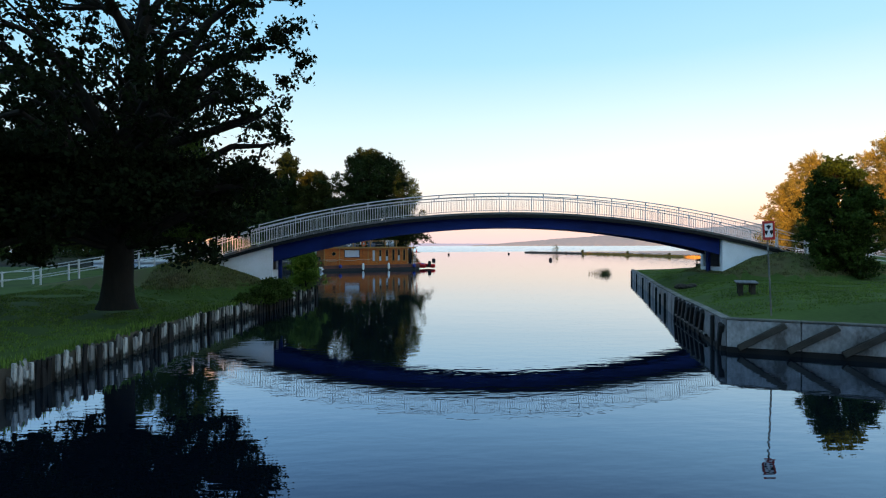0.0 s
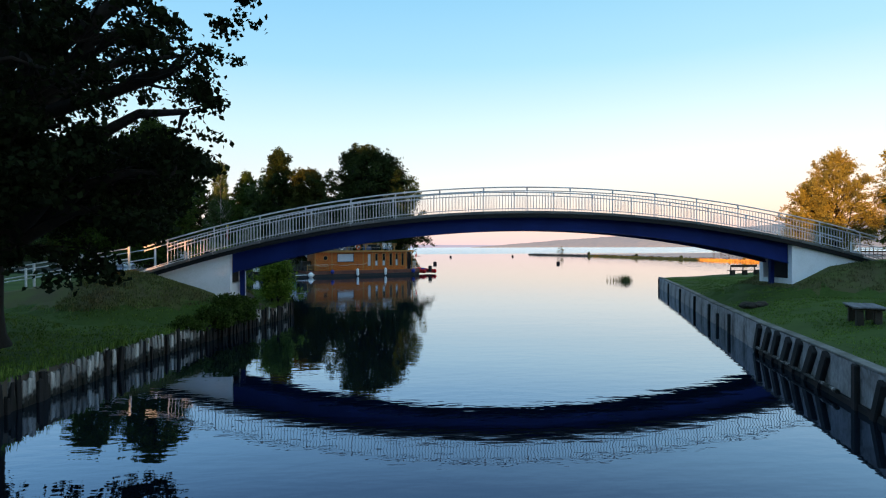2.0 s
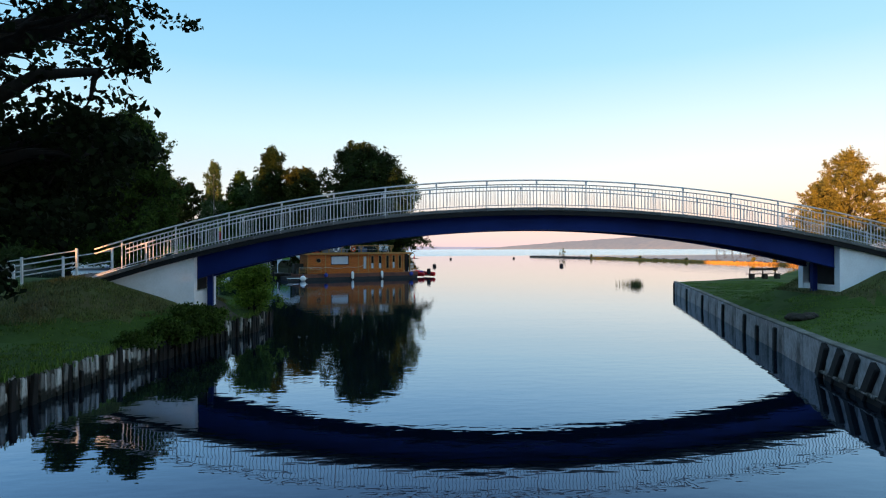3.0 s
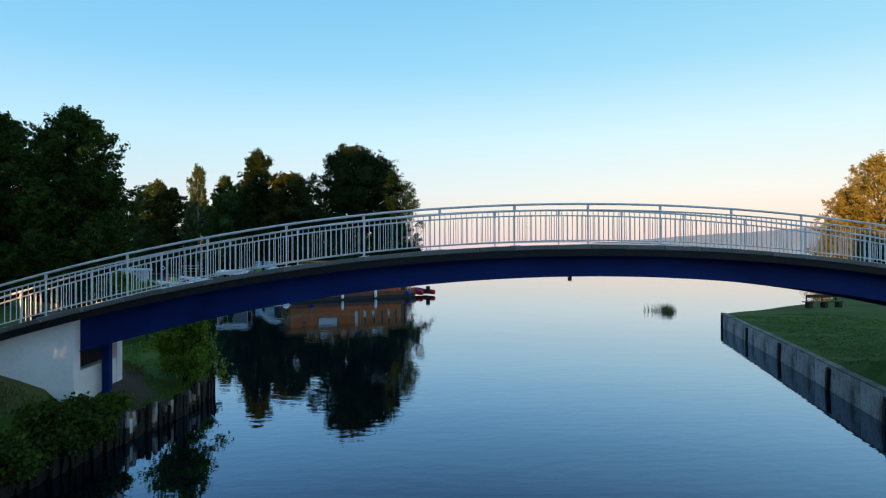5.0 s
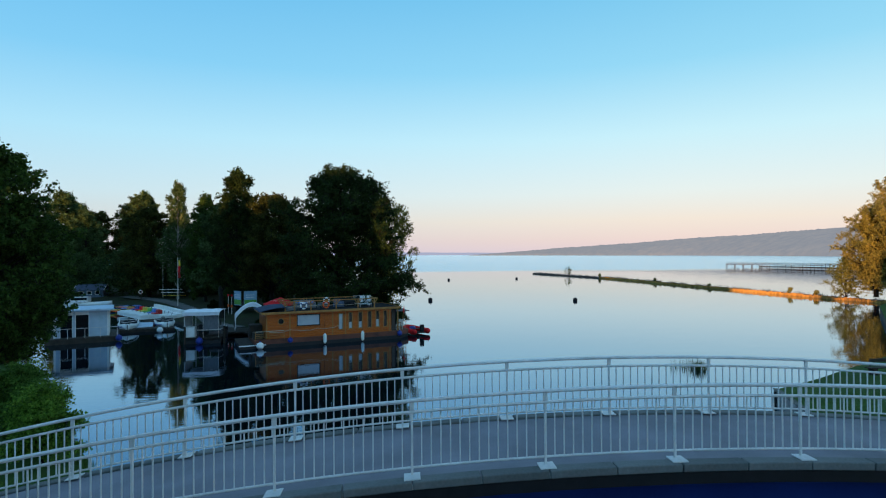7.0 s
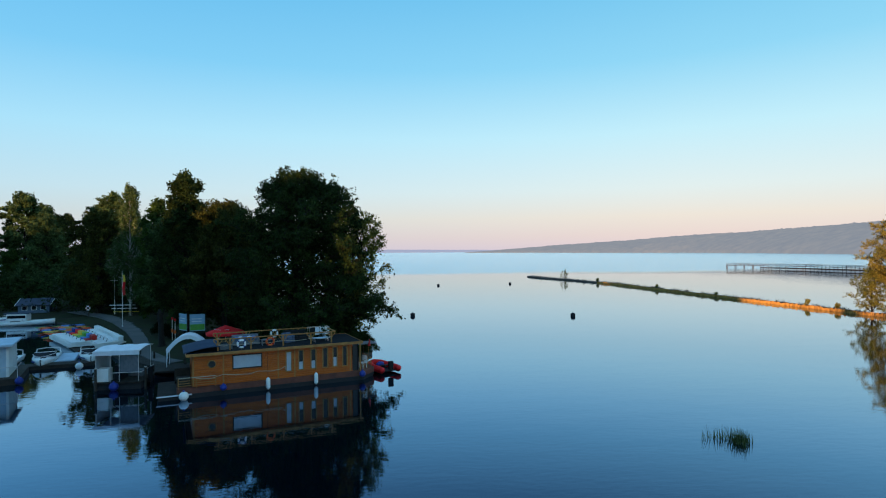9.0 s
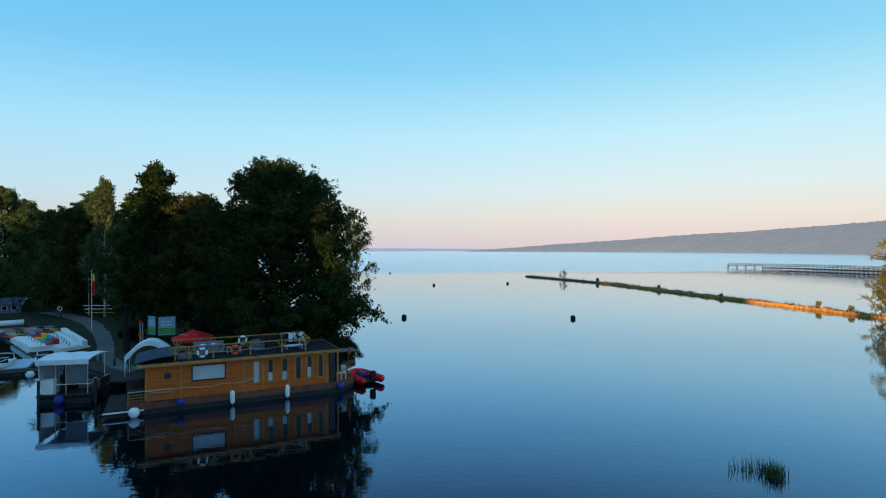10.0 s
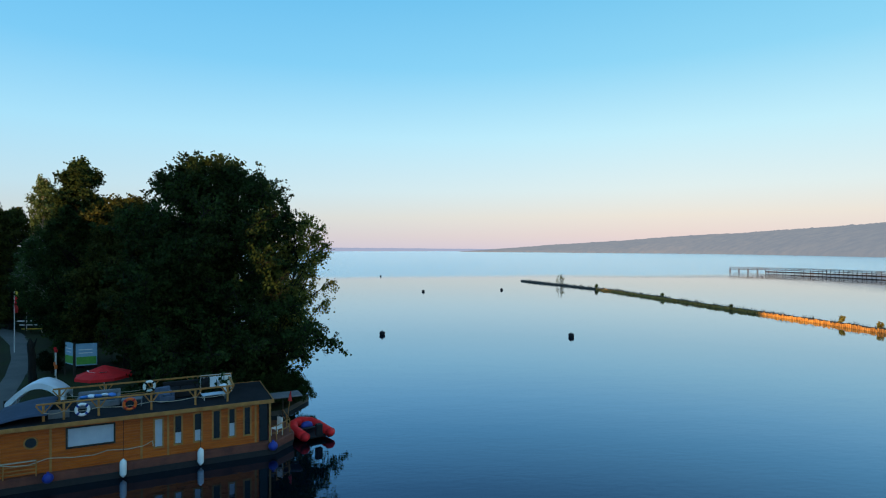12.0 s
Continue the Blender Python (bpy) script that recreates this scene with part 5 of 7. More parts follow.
def pier():
    pts = [(166.4, 323), (178, 312), (187.4, 293), (192.8, 263), (195.6, 237), (199, 209)]
    p = thing("pier", pose(0, 0, 0), "long timber pier with railings standing in the lake", "pier")
    p.scale = (1, 1, 0.82)
    run = along(pts, 2.0)
    part("deck", loft([[(x - math.sin(a) * w, y + math.cos(a) * w, z) for w, z in ((-1.2, 2.15), (1.2, 2.15), (1.2, 1.9), (-1.2, 1.9))] for x, y, a in run], close=True), M["dark_wood"], p)
    pm = to_mesh("pile", R((0, 0, -0.5), (0, 0, 1.9), 0.15, 7))
    sm = to_mesh("railing_post", R((0, 0, 0), (0, 0, 1.1), 0.06, 6))
    for i, (x, y, a) in enumerate(run):
        for w in (-1.1, 1.1):
            q = (x - math.sin(a) * w, y + math.cos(a) * w)
            if i % 2 == 0:
                link_mesh("pile", pm, M["dark_wood"], p, pose(*q, 0))
            link_mesh("railing_post", sm, M["dark_wood"], p, pose(*q, 2.15))
    for w in (-1.1, 1.1):
        for z in (2.7, 3.2):
            part("rail", tube_path([(x - math.sin(a) * w, y + math.cos(a) * w, z) for x, y, a in run], 0.06, 5), M["dark_wood"], p)
    part("lower_stage", loft([[(x - math.sin(a) * w, y + math.cos(a) * w, z) for w, z in ((-1.5, 1.2), (-1.3, 1.2), (-1.3, 0.5), (-1.5, 0.5))] for x, y, a in run[8:]], close=True), M["dark_wood"], p)


pier()


# ---------------------------------------------------------------- houseboat
def houseboat():
    W = 4.2
    hb = thing("houseboat", pose(-11.71 - 0.055, 83.79 + 0.14, 0, 0, 0, 21.4), "wooden houseboat with varnished cladding, red hull and roof terrace", "houseboat")

    def outline(u0, u1, o, z):
        return [(u0, -o, z), (u1 - 1.2, -o, z), (u1, 0.9, z), (u1, W - 0.9, z), (u1 - 1.2, W + o, z), (u0, W + o, z)]
    part("hull", loft([outline(-7.3, 8.75, 0.16, -0.35), outline(-7.45, 8.95, 0.26, 0.34)], close=True), M["black_hull"], hb, "black tarred lower hull")
    part("hull_band", loft([outline(-6.2, 8.95, 0.25, 0.345), outline(-6.2, 8.95, 0.25, 0.72), outline(-6.2, 8.9, 0.18, 0.76)], close=True), M["red_hull"], hb, "rusty red upper hull")
    part("stern_deck", B(-7.45, -6.21, -0.2, W + 0.2, 0.35, 0.42, bevel=0.01), M["dark_wood"], hb)
    part("rubbing_strake", B(-7.5, -5.2, -0.34, -0.27, 0.28, 0.36, bevel=0.01), M["canvas"], hb)

    # clapboard walls with openings
    openings = [(-2.38, -0.33, 1.82, 2.8), (1.50, 1.90, 1.25, 2.75), (2.46, 2.82, 1.27, 2.80), (3.42, 3.80, 1.27, 2.80), (4.36, 4.74, 1.27, 2.84), (5.18, 5.52, 1.27, 2.84), (5.98, 6.33, 1.25, 2.84)]
    u0, u1, z0, z1 = -5.15, 6.75, 0.77, 3.02

    def clap(bm, a, b, y, face, lo, hi):
        n = 16
        for i in range(n):
            p, q = lo + (hi - lo) * i / n, lo + (hi - lo) * (i + 1) / n - 0.012
            g = bmesh.ops.create_cube(bm, size=1.0)["verts"]
            for v in g:
                top = v.co.z > 0
                thick = 0.05 if top else 0.062
                v.co = Vector((a if v.co.x < 0 else b, y + (-face * thick if v.co.y * face < 0 else 0.0), q if top else p))
        return bm
    edges = sorted({u0, u1, *[o[0] for o in openings], *[o[1] for o in openings]})
    bm = bmesh.new()
    for a, b in zip(edges, edges[1:]):
        o = [w for w in openings if w[0] <= a and b <= w[1]]
        if o:
            clap_lo, clap_hi = o[0][2], o[0][3]
            for lo, hi in ((z0, clap_lo), (clap_hi, z1)):
                n = max(1, round((hi - lo) / 0.14))
                for i in range(n):
                    box(bm, a, b, -0.055, 0.0, lo + (hi - lo) * i / n, lo + (hi - lo) * (i + 1) / n - 0.012)
        else:
            clap(bm, a, b, 0.0, 1, z0, z1)
    part("cladding", bm, M["timber"], hb, "varnished orange-brown clapboards")
    bm = clap(bmesh.new(), u0, u1, W, -1, z0, z1)
    part("cladding", bm, M["timber"], hb)
    for x in (u0, u1):
        bm = bmesh.new()
        for i in range(16):
            box(bm, x - 0.03, x + 0.03, 0.01, W - 0.01, z0 + i * 0.14, z0 + i * 0.14 + 0.128)
        part("cladding", bm, M["timber"], hb)
    # solid black block stands in for the unlit room behind the walls
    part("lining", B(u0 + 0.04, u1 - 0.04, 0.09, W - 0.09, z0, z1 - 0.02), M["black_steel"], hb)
    for i, (a, b, lo, hi) in enumerate(openings):
        w = part("window", B(a + 0.03, b - 0.03, 0.0, 0.03, lo + 0.03, hi - 0.03), M["frosted"] if i < 2 else M["dark_glass"], hb, "pale blind behind glass" if i < 2 else "tall dark glass pane")
        if i in (2, 3, 5):
            part("curtain", B(a + 0.04, b - 0.04, -0.006, -0.002, lo + 0.04, lo + (0.62 if i < 5 else 0.75)), M["frosted"], w, "pale half curtain")
        for p, q, r, s in ((a - 0.05, a + 0.03, lo - 0.05, hi + 0.05), (b - 0.03, b + 0.05, lo - 0.05, hi + 0.05), (a + 0.031, b - 0.031, lo - 0.05, lo + 0.03), (a + 0.031, b - 0.031, hi - 0.03, hi + 0.05)):
            part("frame", B(p, q, -0.085, 0.02, r, s), M["dark_wood"] if i == 0 else M["timber_post"], w)
    for x in (0.9, 2.15, 6.6, -5.1, -3.05):
        part("corner_board", B(x - 0.05, x + 0.05, -0.075, -0.064, z0, z1), M["timber_post"], hb)
    port = part("porthole", R((-3.85, -0.07, 2.3), (-3.85, -0.04, 2.3), 0.26, 20), M["dark_glass"], hb, "round dark porthole")
    part("rim", ring(0.27, 0.035, 24, 8), M["timber_post"], port, m=pose(-3.85, -0.075, 2.3))

    part("porch_screen", B(6.82, 7.28, -0.03, 0.01, 0.80, 3.0), M["dark_glass"], hb, "dark glazed porch screen")

    # roof
    part("roof", B(-5.55, 7.5, -0.42, W + 0.42, 3.05, 3.17, bevel=0.01), M["roof_felt"], hb, "flat dark felt roof")
    for y0, y1 in ((-0.47, -0.425), (W + 0.425, W + 0.47)):
        part("fascia", B(-5.6, 7.55, y0, y1, 2.99, 3.2, bevel=0.01), M["timber_post"], hb)
    for x0, x1 in ((-5.6, -5.555), (7.505, 7.55)):
        part("fascia", B(x0, x1, -0.42, W + 0.42, 2.99, 3.2, bevel=0.01), M["timber_post"], hb)
    part("soffit", B(-5.5, 7.45, -0.40, W + 0.40, 3.022, 3.046), M["timber_post"], hb)
    for y in (-0.32, W + 0.3):
        part("porch_post", B(7.3, 7.4, y - 0.05, y + 0.05, 0.77, 3.02), M["timber_post"], hb)

    # terrace railing with bracketed posts
    RZ = 4.02
    for y, us in ((0.32, (-3.4, -2.55, -1.05, 1.35, 3.5, 5.15)), (3.75, (-3.2, -1.0, 1.35, 3.5, 5.4))):
        rail = part("terrace_rail", B(us[0] - 0.3, us[-1] + 0.35, y - 0.05, y + 0.05, RZ - 0.04, RZ + 0.04, bevel=0.01), M["timber_post"], hb, "timber handrail on bracketed posts")
        for x in us:
            part("post", B(x - 0.05, x + 0.05, y - 0.045, y + 0.045, 3.17, RZ - 0.042), M["timber_post"], rail)
            for s in (-1, 1):
                part("bracket", R((x + s * 0.05, y, RZ - 0.42), (x + s * 0.32, y, RZ - 0.05), 0.035, 5), M["timber_post"], rail)
        pts = []
        for a, b in zip(us, us[1:]):
            pts += [(a + (b - a) * i / 6, y - 0.06, 3.62 - 0.10 * math.sin(math.pi * i / 6)) for i in range(6)]
        part("rope", tube_path(pts + [(us[-1], y - 0.06, 3.62)], 0.018, 5), M["rope"], rail)
    part("end_rail", B(5.42, 5.52, 0.3, 3.8, RZ - 0.04, RZ + 0.04), M["timber_post"], hb)

    # navy canopy over the stern end of the roof
    rows = [[(-5.75 + 0.28 * i, y, 3.18 + 0.46 * math.sin(math.pi * (0.08 + 0.5 * i / 9)) ** 1.1 - 0.10 * abs(y - 2.1) ** 1.5 * 0.25) for y in [0.0 + 4.2 * j / 10 for j in range(11)]] for i in range(10)]
    can = part("canopy", loft(rows), M["navy"], hb, "slack navy tarpaulin over the stern", smooth=True)
    can.modifiers.new("thick", "SOLIDIFY").thickness = 0.03
    part("hatch_board", B(-3.25, -2.35, 0.55, 0.62, 3.2, 3.62), M["grey"], hb, m=Matrix.Translation((0, 0, 0)))

    # side rope and rails
    rope = [(-5.3, -0.33, 1.55), (-4.6, -0.3, 1.36), (-3.9, -0.3, 1.32), (-3.1, -0.28, 1.52), (-2.1, -0.28, 1.40), (-1.2, -0.28, 1.38), (-0.6, -0.28, 1.52), (0.3, -0.28, 1.44), (1.0, -0.28, 1.5), (1.42, -0.2, 1.68), (1.44, -0.2, 1.40)]
    smooth = []
    for a, b in zip(rope, rope[1:]):
        smooth += [tuple(Vector(a).lerp(Vector(b), i / 3)) for i in range(3)]
    part("side_rope", tube_path(smooth + [rope[-1]], 0.022, 5), M["rope"], hb, "slack pale rope along the side")
    for z in (0.95, 1.12, 1.29, 1.5):
        part("side_rail", R((-6.1, -0.3, z), (-3.6, -0.3, z), 0.022 if z < 1.4 else 0.032, 6), M["timber_post"] if z < 1.4 else M["rope"], hb)
    for x in (-6.1, -4.9, -3.6):
        part("stanchion", R((x, -0.3, 0.74), (x, -0.3, 1.52), 0.03, 6), M["timber_post"], hb)
    part("stern_box", B(-6.2, -5.3, 0.3, 1.4, 0.77, 1.35, bevel=0.02), M["dark_wood"], hb)
    part("stern_steps", B(-6.3, -5.25, 1.6, 3.2, 0.77, 1.9, bevel=0.02), M["dark_wood"], hb)

    # bow
    part("bow_roof", B(7.6, 9.9, 2.9, 4.3, 2.32, 2.40, bevel=0.02), M["grey_board"], hb, "grey board bow awning")
    for x, y in ((7.8, 3.0), (8.7, 3.1), (7.8, 4.2)):
        part("bow_post", R((x, y, 0.76), (x, y, 2.32), 0.035, 6), M["dark_wood"], hb)
    for z in (1.15, 1.55):
        part("bow_rail", tube_path([(7.5, -0.05, z), (7.75, -0.05, z), (8.7, 0.95, z), (8.7, 3.2, z)], 0.025, 6), M["timber_post"], hb)
    for x, y in ((7.75, -0.05), (8.2, 0.42), (8.7, 0.95), (8.7, 2.0), (8.7, 3.2)):
        part("stanchion", R((x, y, 0.76), (x, y, 1.56), 0.025, 6), M["timber_post"], hb)
    return hb


HB = pose(-11.71 - 0.055, 83.79 + 0.14, 0, 0, 0, 21.4)
houseboat()


def fender(u, label):
    f = thing("fender", HB @ pose(u, -0.42, 0.55), label, "fender", "boat fenders")
    rows = [[(r * math.cos(a), r * math.sin(a), z) for a in [2 * math.pi * j / 14 for j in range(14)]] for r, z in ((0.03, -0.48), (0.06, -0.43), (0.14, -0.36), (0.16, -0.28), (0.16, 0.28), (0.14, 0.36), (0.06, 0.43), (0.03, 0.48))]
    part("body", loft(rows, close=True), M["white"], f, smooth=True)
    part("line", R((0, 0.05, 0.45), (0, 0.36, 2.42), 0.012, 5), M["black_steel"], f)


fender(0.08, "white cylindrical fender hanging on the hull")
fender(3.72, "white cylindrical fender hanging on the hull")


def ball_fender(m, r, mat_key, label):
    f = thing("ball_fender", m, label, "fender", "boat fenders")
    part("body", ball(bmesh.new(), (0, 0, 0), r, 18, 12), M[mat_key], f, smooth=True)
    part("neck", R((0, 0, r * 0.9), (0, 0, r * 1.25), r * 0.22, 8), M["deep_blue"], f)


ball_fender(HB @ pose(-5.75, -0.62, 0.30), 0.33, "white", "round white ball fender with a blue neck")
ball_fender(HB @ pose(-3.1, -0.5, 0.62), 0.24, "deep_blue", "dark blue ball fender on the hull")
ball_fender(HB @ pose(7.5, -0.45, 0.55), 0.26, "deep_blue", "dark blue ball fender on the hull")


def lifebuoy(m, mats, label):
    l = thing("lifebuoy", m, label, "lifebuoy")
    part("ring", ring(0.27, 0.075, 28, 10), M[mats[0]], l, smooth=True)
    for a in range(4):
        bm = bmesh.new()
        rod(bm, (0.27, 0, -0.05), (0.27, 0, 0.05), 0.082, 10)
        part("band", bm, M[mats[1]], l, m=Matrix.Rotation(radians(45 + 90 * a), 4, "Y"))


lifebuoy(HB @ pose(-1.75, 0.2, 3.60), ("white", "deep_blue"), "white lifebuoy with blue bands on the terrace rail")
lifebuoy(HB @ pose(0.35, 0.2, 3.62), ("orange", "red_rubber"), "orange-red lifebuoy on the terrace rail")
lifebuoy(HB @ pose(1.2, 3.55, 3.75, 0, 0, 10), ("white", "black_steel"), "white lifebuoy on the far terrace rail")


def sofa(m, w, d, key, cushion, label):
    s = thing("sofa", m, label, "sofa")
    part("base", B(0, w, 0, d, 0.05, 0.36, bevel=0.03), M[key], s)
    part("back", B(0, w, d - 0.18, d, 0.362, 0.78, bevel=0.04), M[key], s)
    for x in (0.0, w - 0.16):
        part("arm", B(x, x + 0.16, 0, d - 0.185, 0.362, 0.58, bevel=0.03), M[key], s)
    n = max(1, int((w - 0.36) / 0.7))
    for i in range(n):
        a = 0.18 + (w - 0.36) * i / n
        part("cushion", B(a, a + (w - 0.36) / n - 0.02, 0.04, d - 0.2, 0.362, 0.50, bevel=0.04), M[cushion], s)


sofa(HB @ pose(-2.2, 1.9, 3.17), 2.0, 0.95, "grey", "fabric_blue", "grey outdoor sofa with blue cushions on the roof terrace")
sofa(HB @ pose(1.9, 2.3, 3.17), 1.9, 1.1, "black_steel", "black_steel", "black outdoor sofa on the roof terrace")
sofa(HB @ pose(1.75, 1.3, 3.17, 0, 0, 20), 0.8, 0.8, "fabric_blue", "fabric_blue", "slate blue armchair on the roof terrace")
tbl = thing("low_table", HB @ pose(-0.1, 1.3, 3.17), "low grey table on the roof terrace", "table")
part("top", B(0, 1.0, 0, 0.6, 0.38, 0.43, bevel=0.01), M["grey"], tbl)
for x, y in ((0.05, 0.05), (0.95, 0.05), (0.05, 0.55), (0.95, 0.55)):
    part("leg", B(x - 0.03, x + 0.03, y - 0.03, y + 0.03, 0, 0.38), M["grey"], tbl)
pill_rng = random.Random(3)
for i in range(5):
    pm = thing("cushion", HB @ pose(-1.9 + 0.33 * i, 2.25 + 0.1 * (i % 2), 3.76, pill_rng.uniform(-20, 20), pill_rng.uniform(-20, 20), pill_rng.uniform(0, 90)), "loose blue and white cushion on the grey sofa", "cushion", "terrace cushions")
    bm = ball(bmesh.new(), (0, 0, 0), 0.21, 12, 8, (1, 1, 0.42))
    part("cover", bm, M["canvas" if i % 2 else "sky_blue"], pm, smooth=True)
rack = thing("drying_rack", HB @ pose(3.9, 2.7, 3.17), "drying rack hung with white laundry on the roof terrace", "drying rack")
for y in (0, 0.6):
    part("frame", tube_path([(0, y, 0), (0.0, y, 0.95), (1.7, y, 0.95), (1.7, y, 0)], 0.02, 6), M["rail"], rack)
for i, (a, b, k) in enumerate(((0.05, 0.45, "black_steel"), (0.5, 0.85, "canvas"), (0.9, 1.25, "canvas"), (1.3, 1.65, "white"))):
    rows = [[(x, 0.0 + 0.03 * math.sin(9 * x + z * 5) - 0.02, 0.97 - z * 0.62) for z in (0, 0.33, 0.66, 1)] for x in [a + (b - a) * j / 5 for j in range(6)]]
    c = part("cloth", loft(rows), M[k], rack)
    c.modifiers.new("thick", "SOLIDIFY").thickness = 0.015
flap = thing("windbreak", HB @ pose(5.35, 2.3, 3.17, 0, -35, 0), "pale slanting fabric windbreak at the end of the terrace", "windbreak")
part("panel", B(-0.02, 0.02, 0, 1.3, 0, 1.0, bevel=0.008), M["canvas"], flap)
lounger = thing("sun_lounger", HB @ pose(3.9, 1.0, 3.17, 0, 0, 5), "folded blue and white sun lounger on the roof terrace", "lounger")
part("bed", B(0, 1.3, 0, 0.6, 0.24, 0.30, bevel=0.02), M["pale_blue"], lounger)
part("headrest", B(1.0, 1.35, 0, 0.6, 0.0, 0.06, bevel=0.02), M["canvas"], lounger, m=Matrix.Translation((0.0, 0, 0.32)) @ Matrix.Rotation(radians(-16), 4, "Y"))
for x, y in ((0.1, 0.05), (0.1, 0.55), (1.2, 0.05), (1.2, 0.55)):
    part("leg", R((x, y, 0), (x, y, 0.25), 0.02, 6), M["rail"], lounger)
pen = thing("flag", HB @ pose(8.75, 2.2, 0.76), "small furled red flag on a bow staff", "flag")
part("staff", R((0, 0, 0), (0.25, 0, 2.0), 0.02, 6), M["timber_post"], pen)
part("cloth", R((0.2, 0, 1.55), (0.26, 0, 2.15), 0.13, 7, 0.02), M["red_rubber"], pen)
ch = thing("garden_chair", HB @ pose(7.9, 0.7, 0.76, 0, 0, -60), "white slatted garden chair on the bow deck", "chair")
part("seat", B(-0.25, 0.25, -0.25, 0.25, 0.42, 0.46, bevel=0.01), M["white"], ch)
for i in range(5):
    part("slat", B(-0.24 + 0.1 * i, -0.16 + 0.1 * i, 0.22, 0.25, 0.46, 1.02, bevel=0.006), M["white"], ch)
for x in (-0.22, 0.22):
    for y in (-0.22, 0.22):
        part("leg", R((x, y, 0), (x, y, 0.42), 0.022, 6), M["white"], ch)


def dinghy():
    d = thing("inflatable_dinghy", HB @ pose(10.15, 2.2, 0.0, 0, 0, 100), "red and black inflatable dinghy moored at the bow", "dinghy")
    d.scale = (1.0, 1.32, 1.15)
    path = [(-1.3, 0.62, 0.32), (0.6, 0.62, 0.34), (1.25, 0.42, 0.42), (1.5, 0.0, 0.48), (1.25, -0.42, 0.42), (0.6, -0.62, 0.34), (-1.3, -0.62, 0.32)]
    fine = []
    for a, b in zip(path, path[1:]):
        fine += [tuple(Vector(a).lerp(Vector(b), i / 4)) for i in range(4)]
    part("tube", tube_path(fine + [path[-1]], 0.24, 12), M["red"], d, "red inflated tube", smooth=True)
    part("floor", B(-1.25, 1.2, -0.42, 0.42, 0.16, 0.24), M["black_steel"], d)
    part("bench", B(-0.3, 0.0, -0.5, 0.5, 0.42, 0.47), M["black_steel"], d)
    part("bag", ball(bmesh.new(), (0.4, 0, 0.45), 0.3, 12, 8, (1, 1, 0.8)), M["deep_blue"], d, "dark blue bag in the dinghy", smooth=True)
    part("outboard", B(-1.6, -1.3, -0.16, 0.16, 0.3, 0.95, bevel=0.05), M["black_steel"], d)
    for y in (-0.62, 0.62):
        part("tube_end", R((-1.3, y, 0.32), (-1.62, y, 0.33), 0.25, 12, 0.05), M["red"], d, smooth=True)


dinghy()


# ---------------------------------------------------------------- boat hire and marina
def floating_house():
    h = thing("floating_cabin", pose(-37.5, 86.5, 0, 0, 0, 25), "white floating cabin with dark doors on a dark pontoon", "houseboat")
    part("pontoon", B(-0.6, 5.4, -0.95, 4.6, -0.2, 0.5, bevel=0.02), M["dark_wood"], h)
    part("wall", B(0.0, 0.18, 0, 4.2, 0.505, 3.0), M["white"], h)
    part("wall", B(4.42, 4.6, 0, 4.2, 0.505, 3.0), M["white"], h)
    part("wall", B(0.182, 4.418, 4.02, 4.2, 0.505, 3.0), M["white"], h)
    for a, b in ((0.182, 0.5), (1.55, 1.75), (2.9, 4.418)):
        part("wall", B(a, b, 0, 0.16, 0.505, 2.995), M["pale_blue"], h)
    part("lintel", B(0.502, 2.898, 0, 0.155, 2.65, 2.99), M["white"], h)
    for a, b in ((0.5, 1.55), (1.75, 2.9)):
        d = part("door", B(a + 0.03, b - 0.03, 0.06, 0.1, 0.55, 2.64), M["dark_glass"], h, "dark glazed door")
        for x0, x1 in ((a, a + 0.05), (b - 0.05, b)):
            part("frame", B(x0, x1, 0.02, 0.13, 0.51, 2.645), M["white"], d)
    part("roof", B(-0.35, 4.95, -0.5, 4.5, 3.005, 3.2, bevel=0.03), M["pale_blue"], h, "flat pale roof")
    for x in (-0.5, 1.2, 2.6, 3.9, 5.3):
        part("rail_post", R((x, -1.0, 0.5), (x, -1.0, 1.45), 0.025, 6), M["rail"], h)
    part("rail", tube_path([(-0.5, -1.0, 1.45), (5.3, -1.0, 1.45), (5.3, 1.0, 1.45)], 0.025, 6), M["rail"], h)
    ball_fender(pose(-32.0, 87.6, 0.35), 0.3, "deep_blue", "dark blue ball fender on the pontoon")


floating_house()


RAFT = pose(-24.9, 85.1, 0, 0, 0, 6)


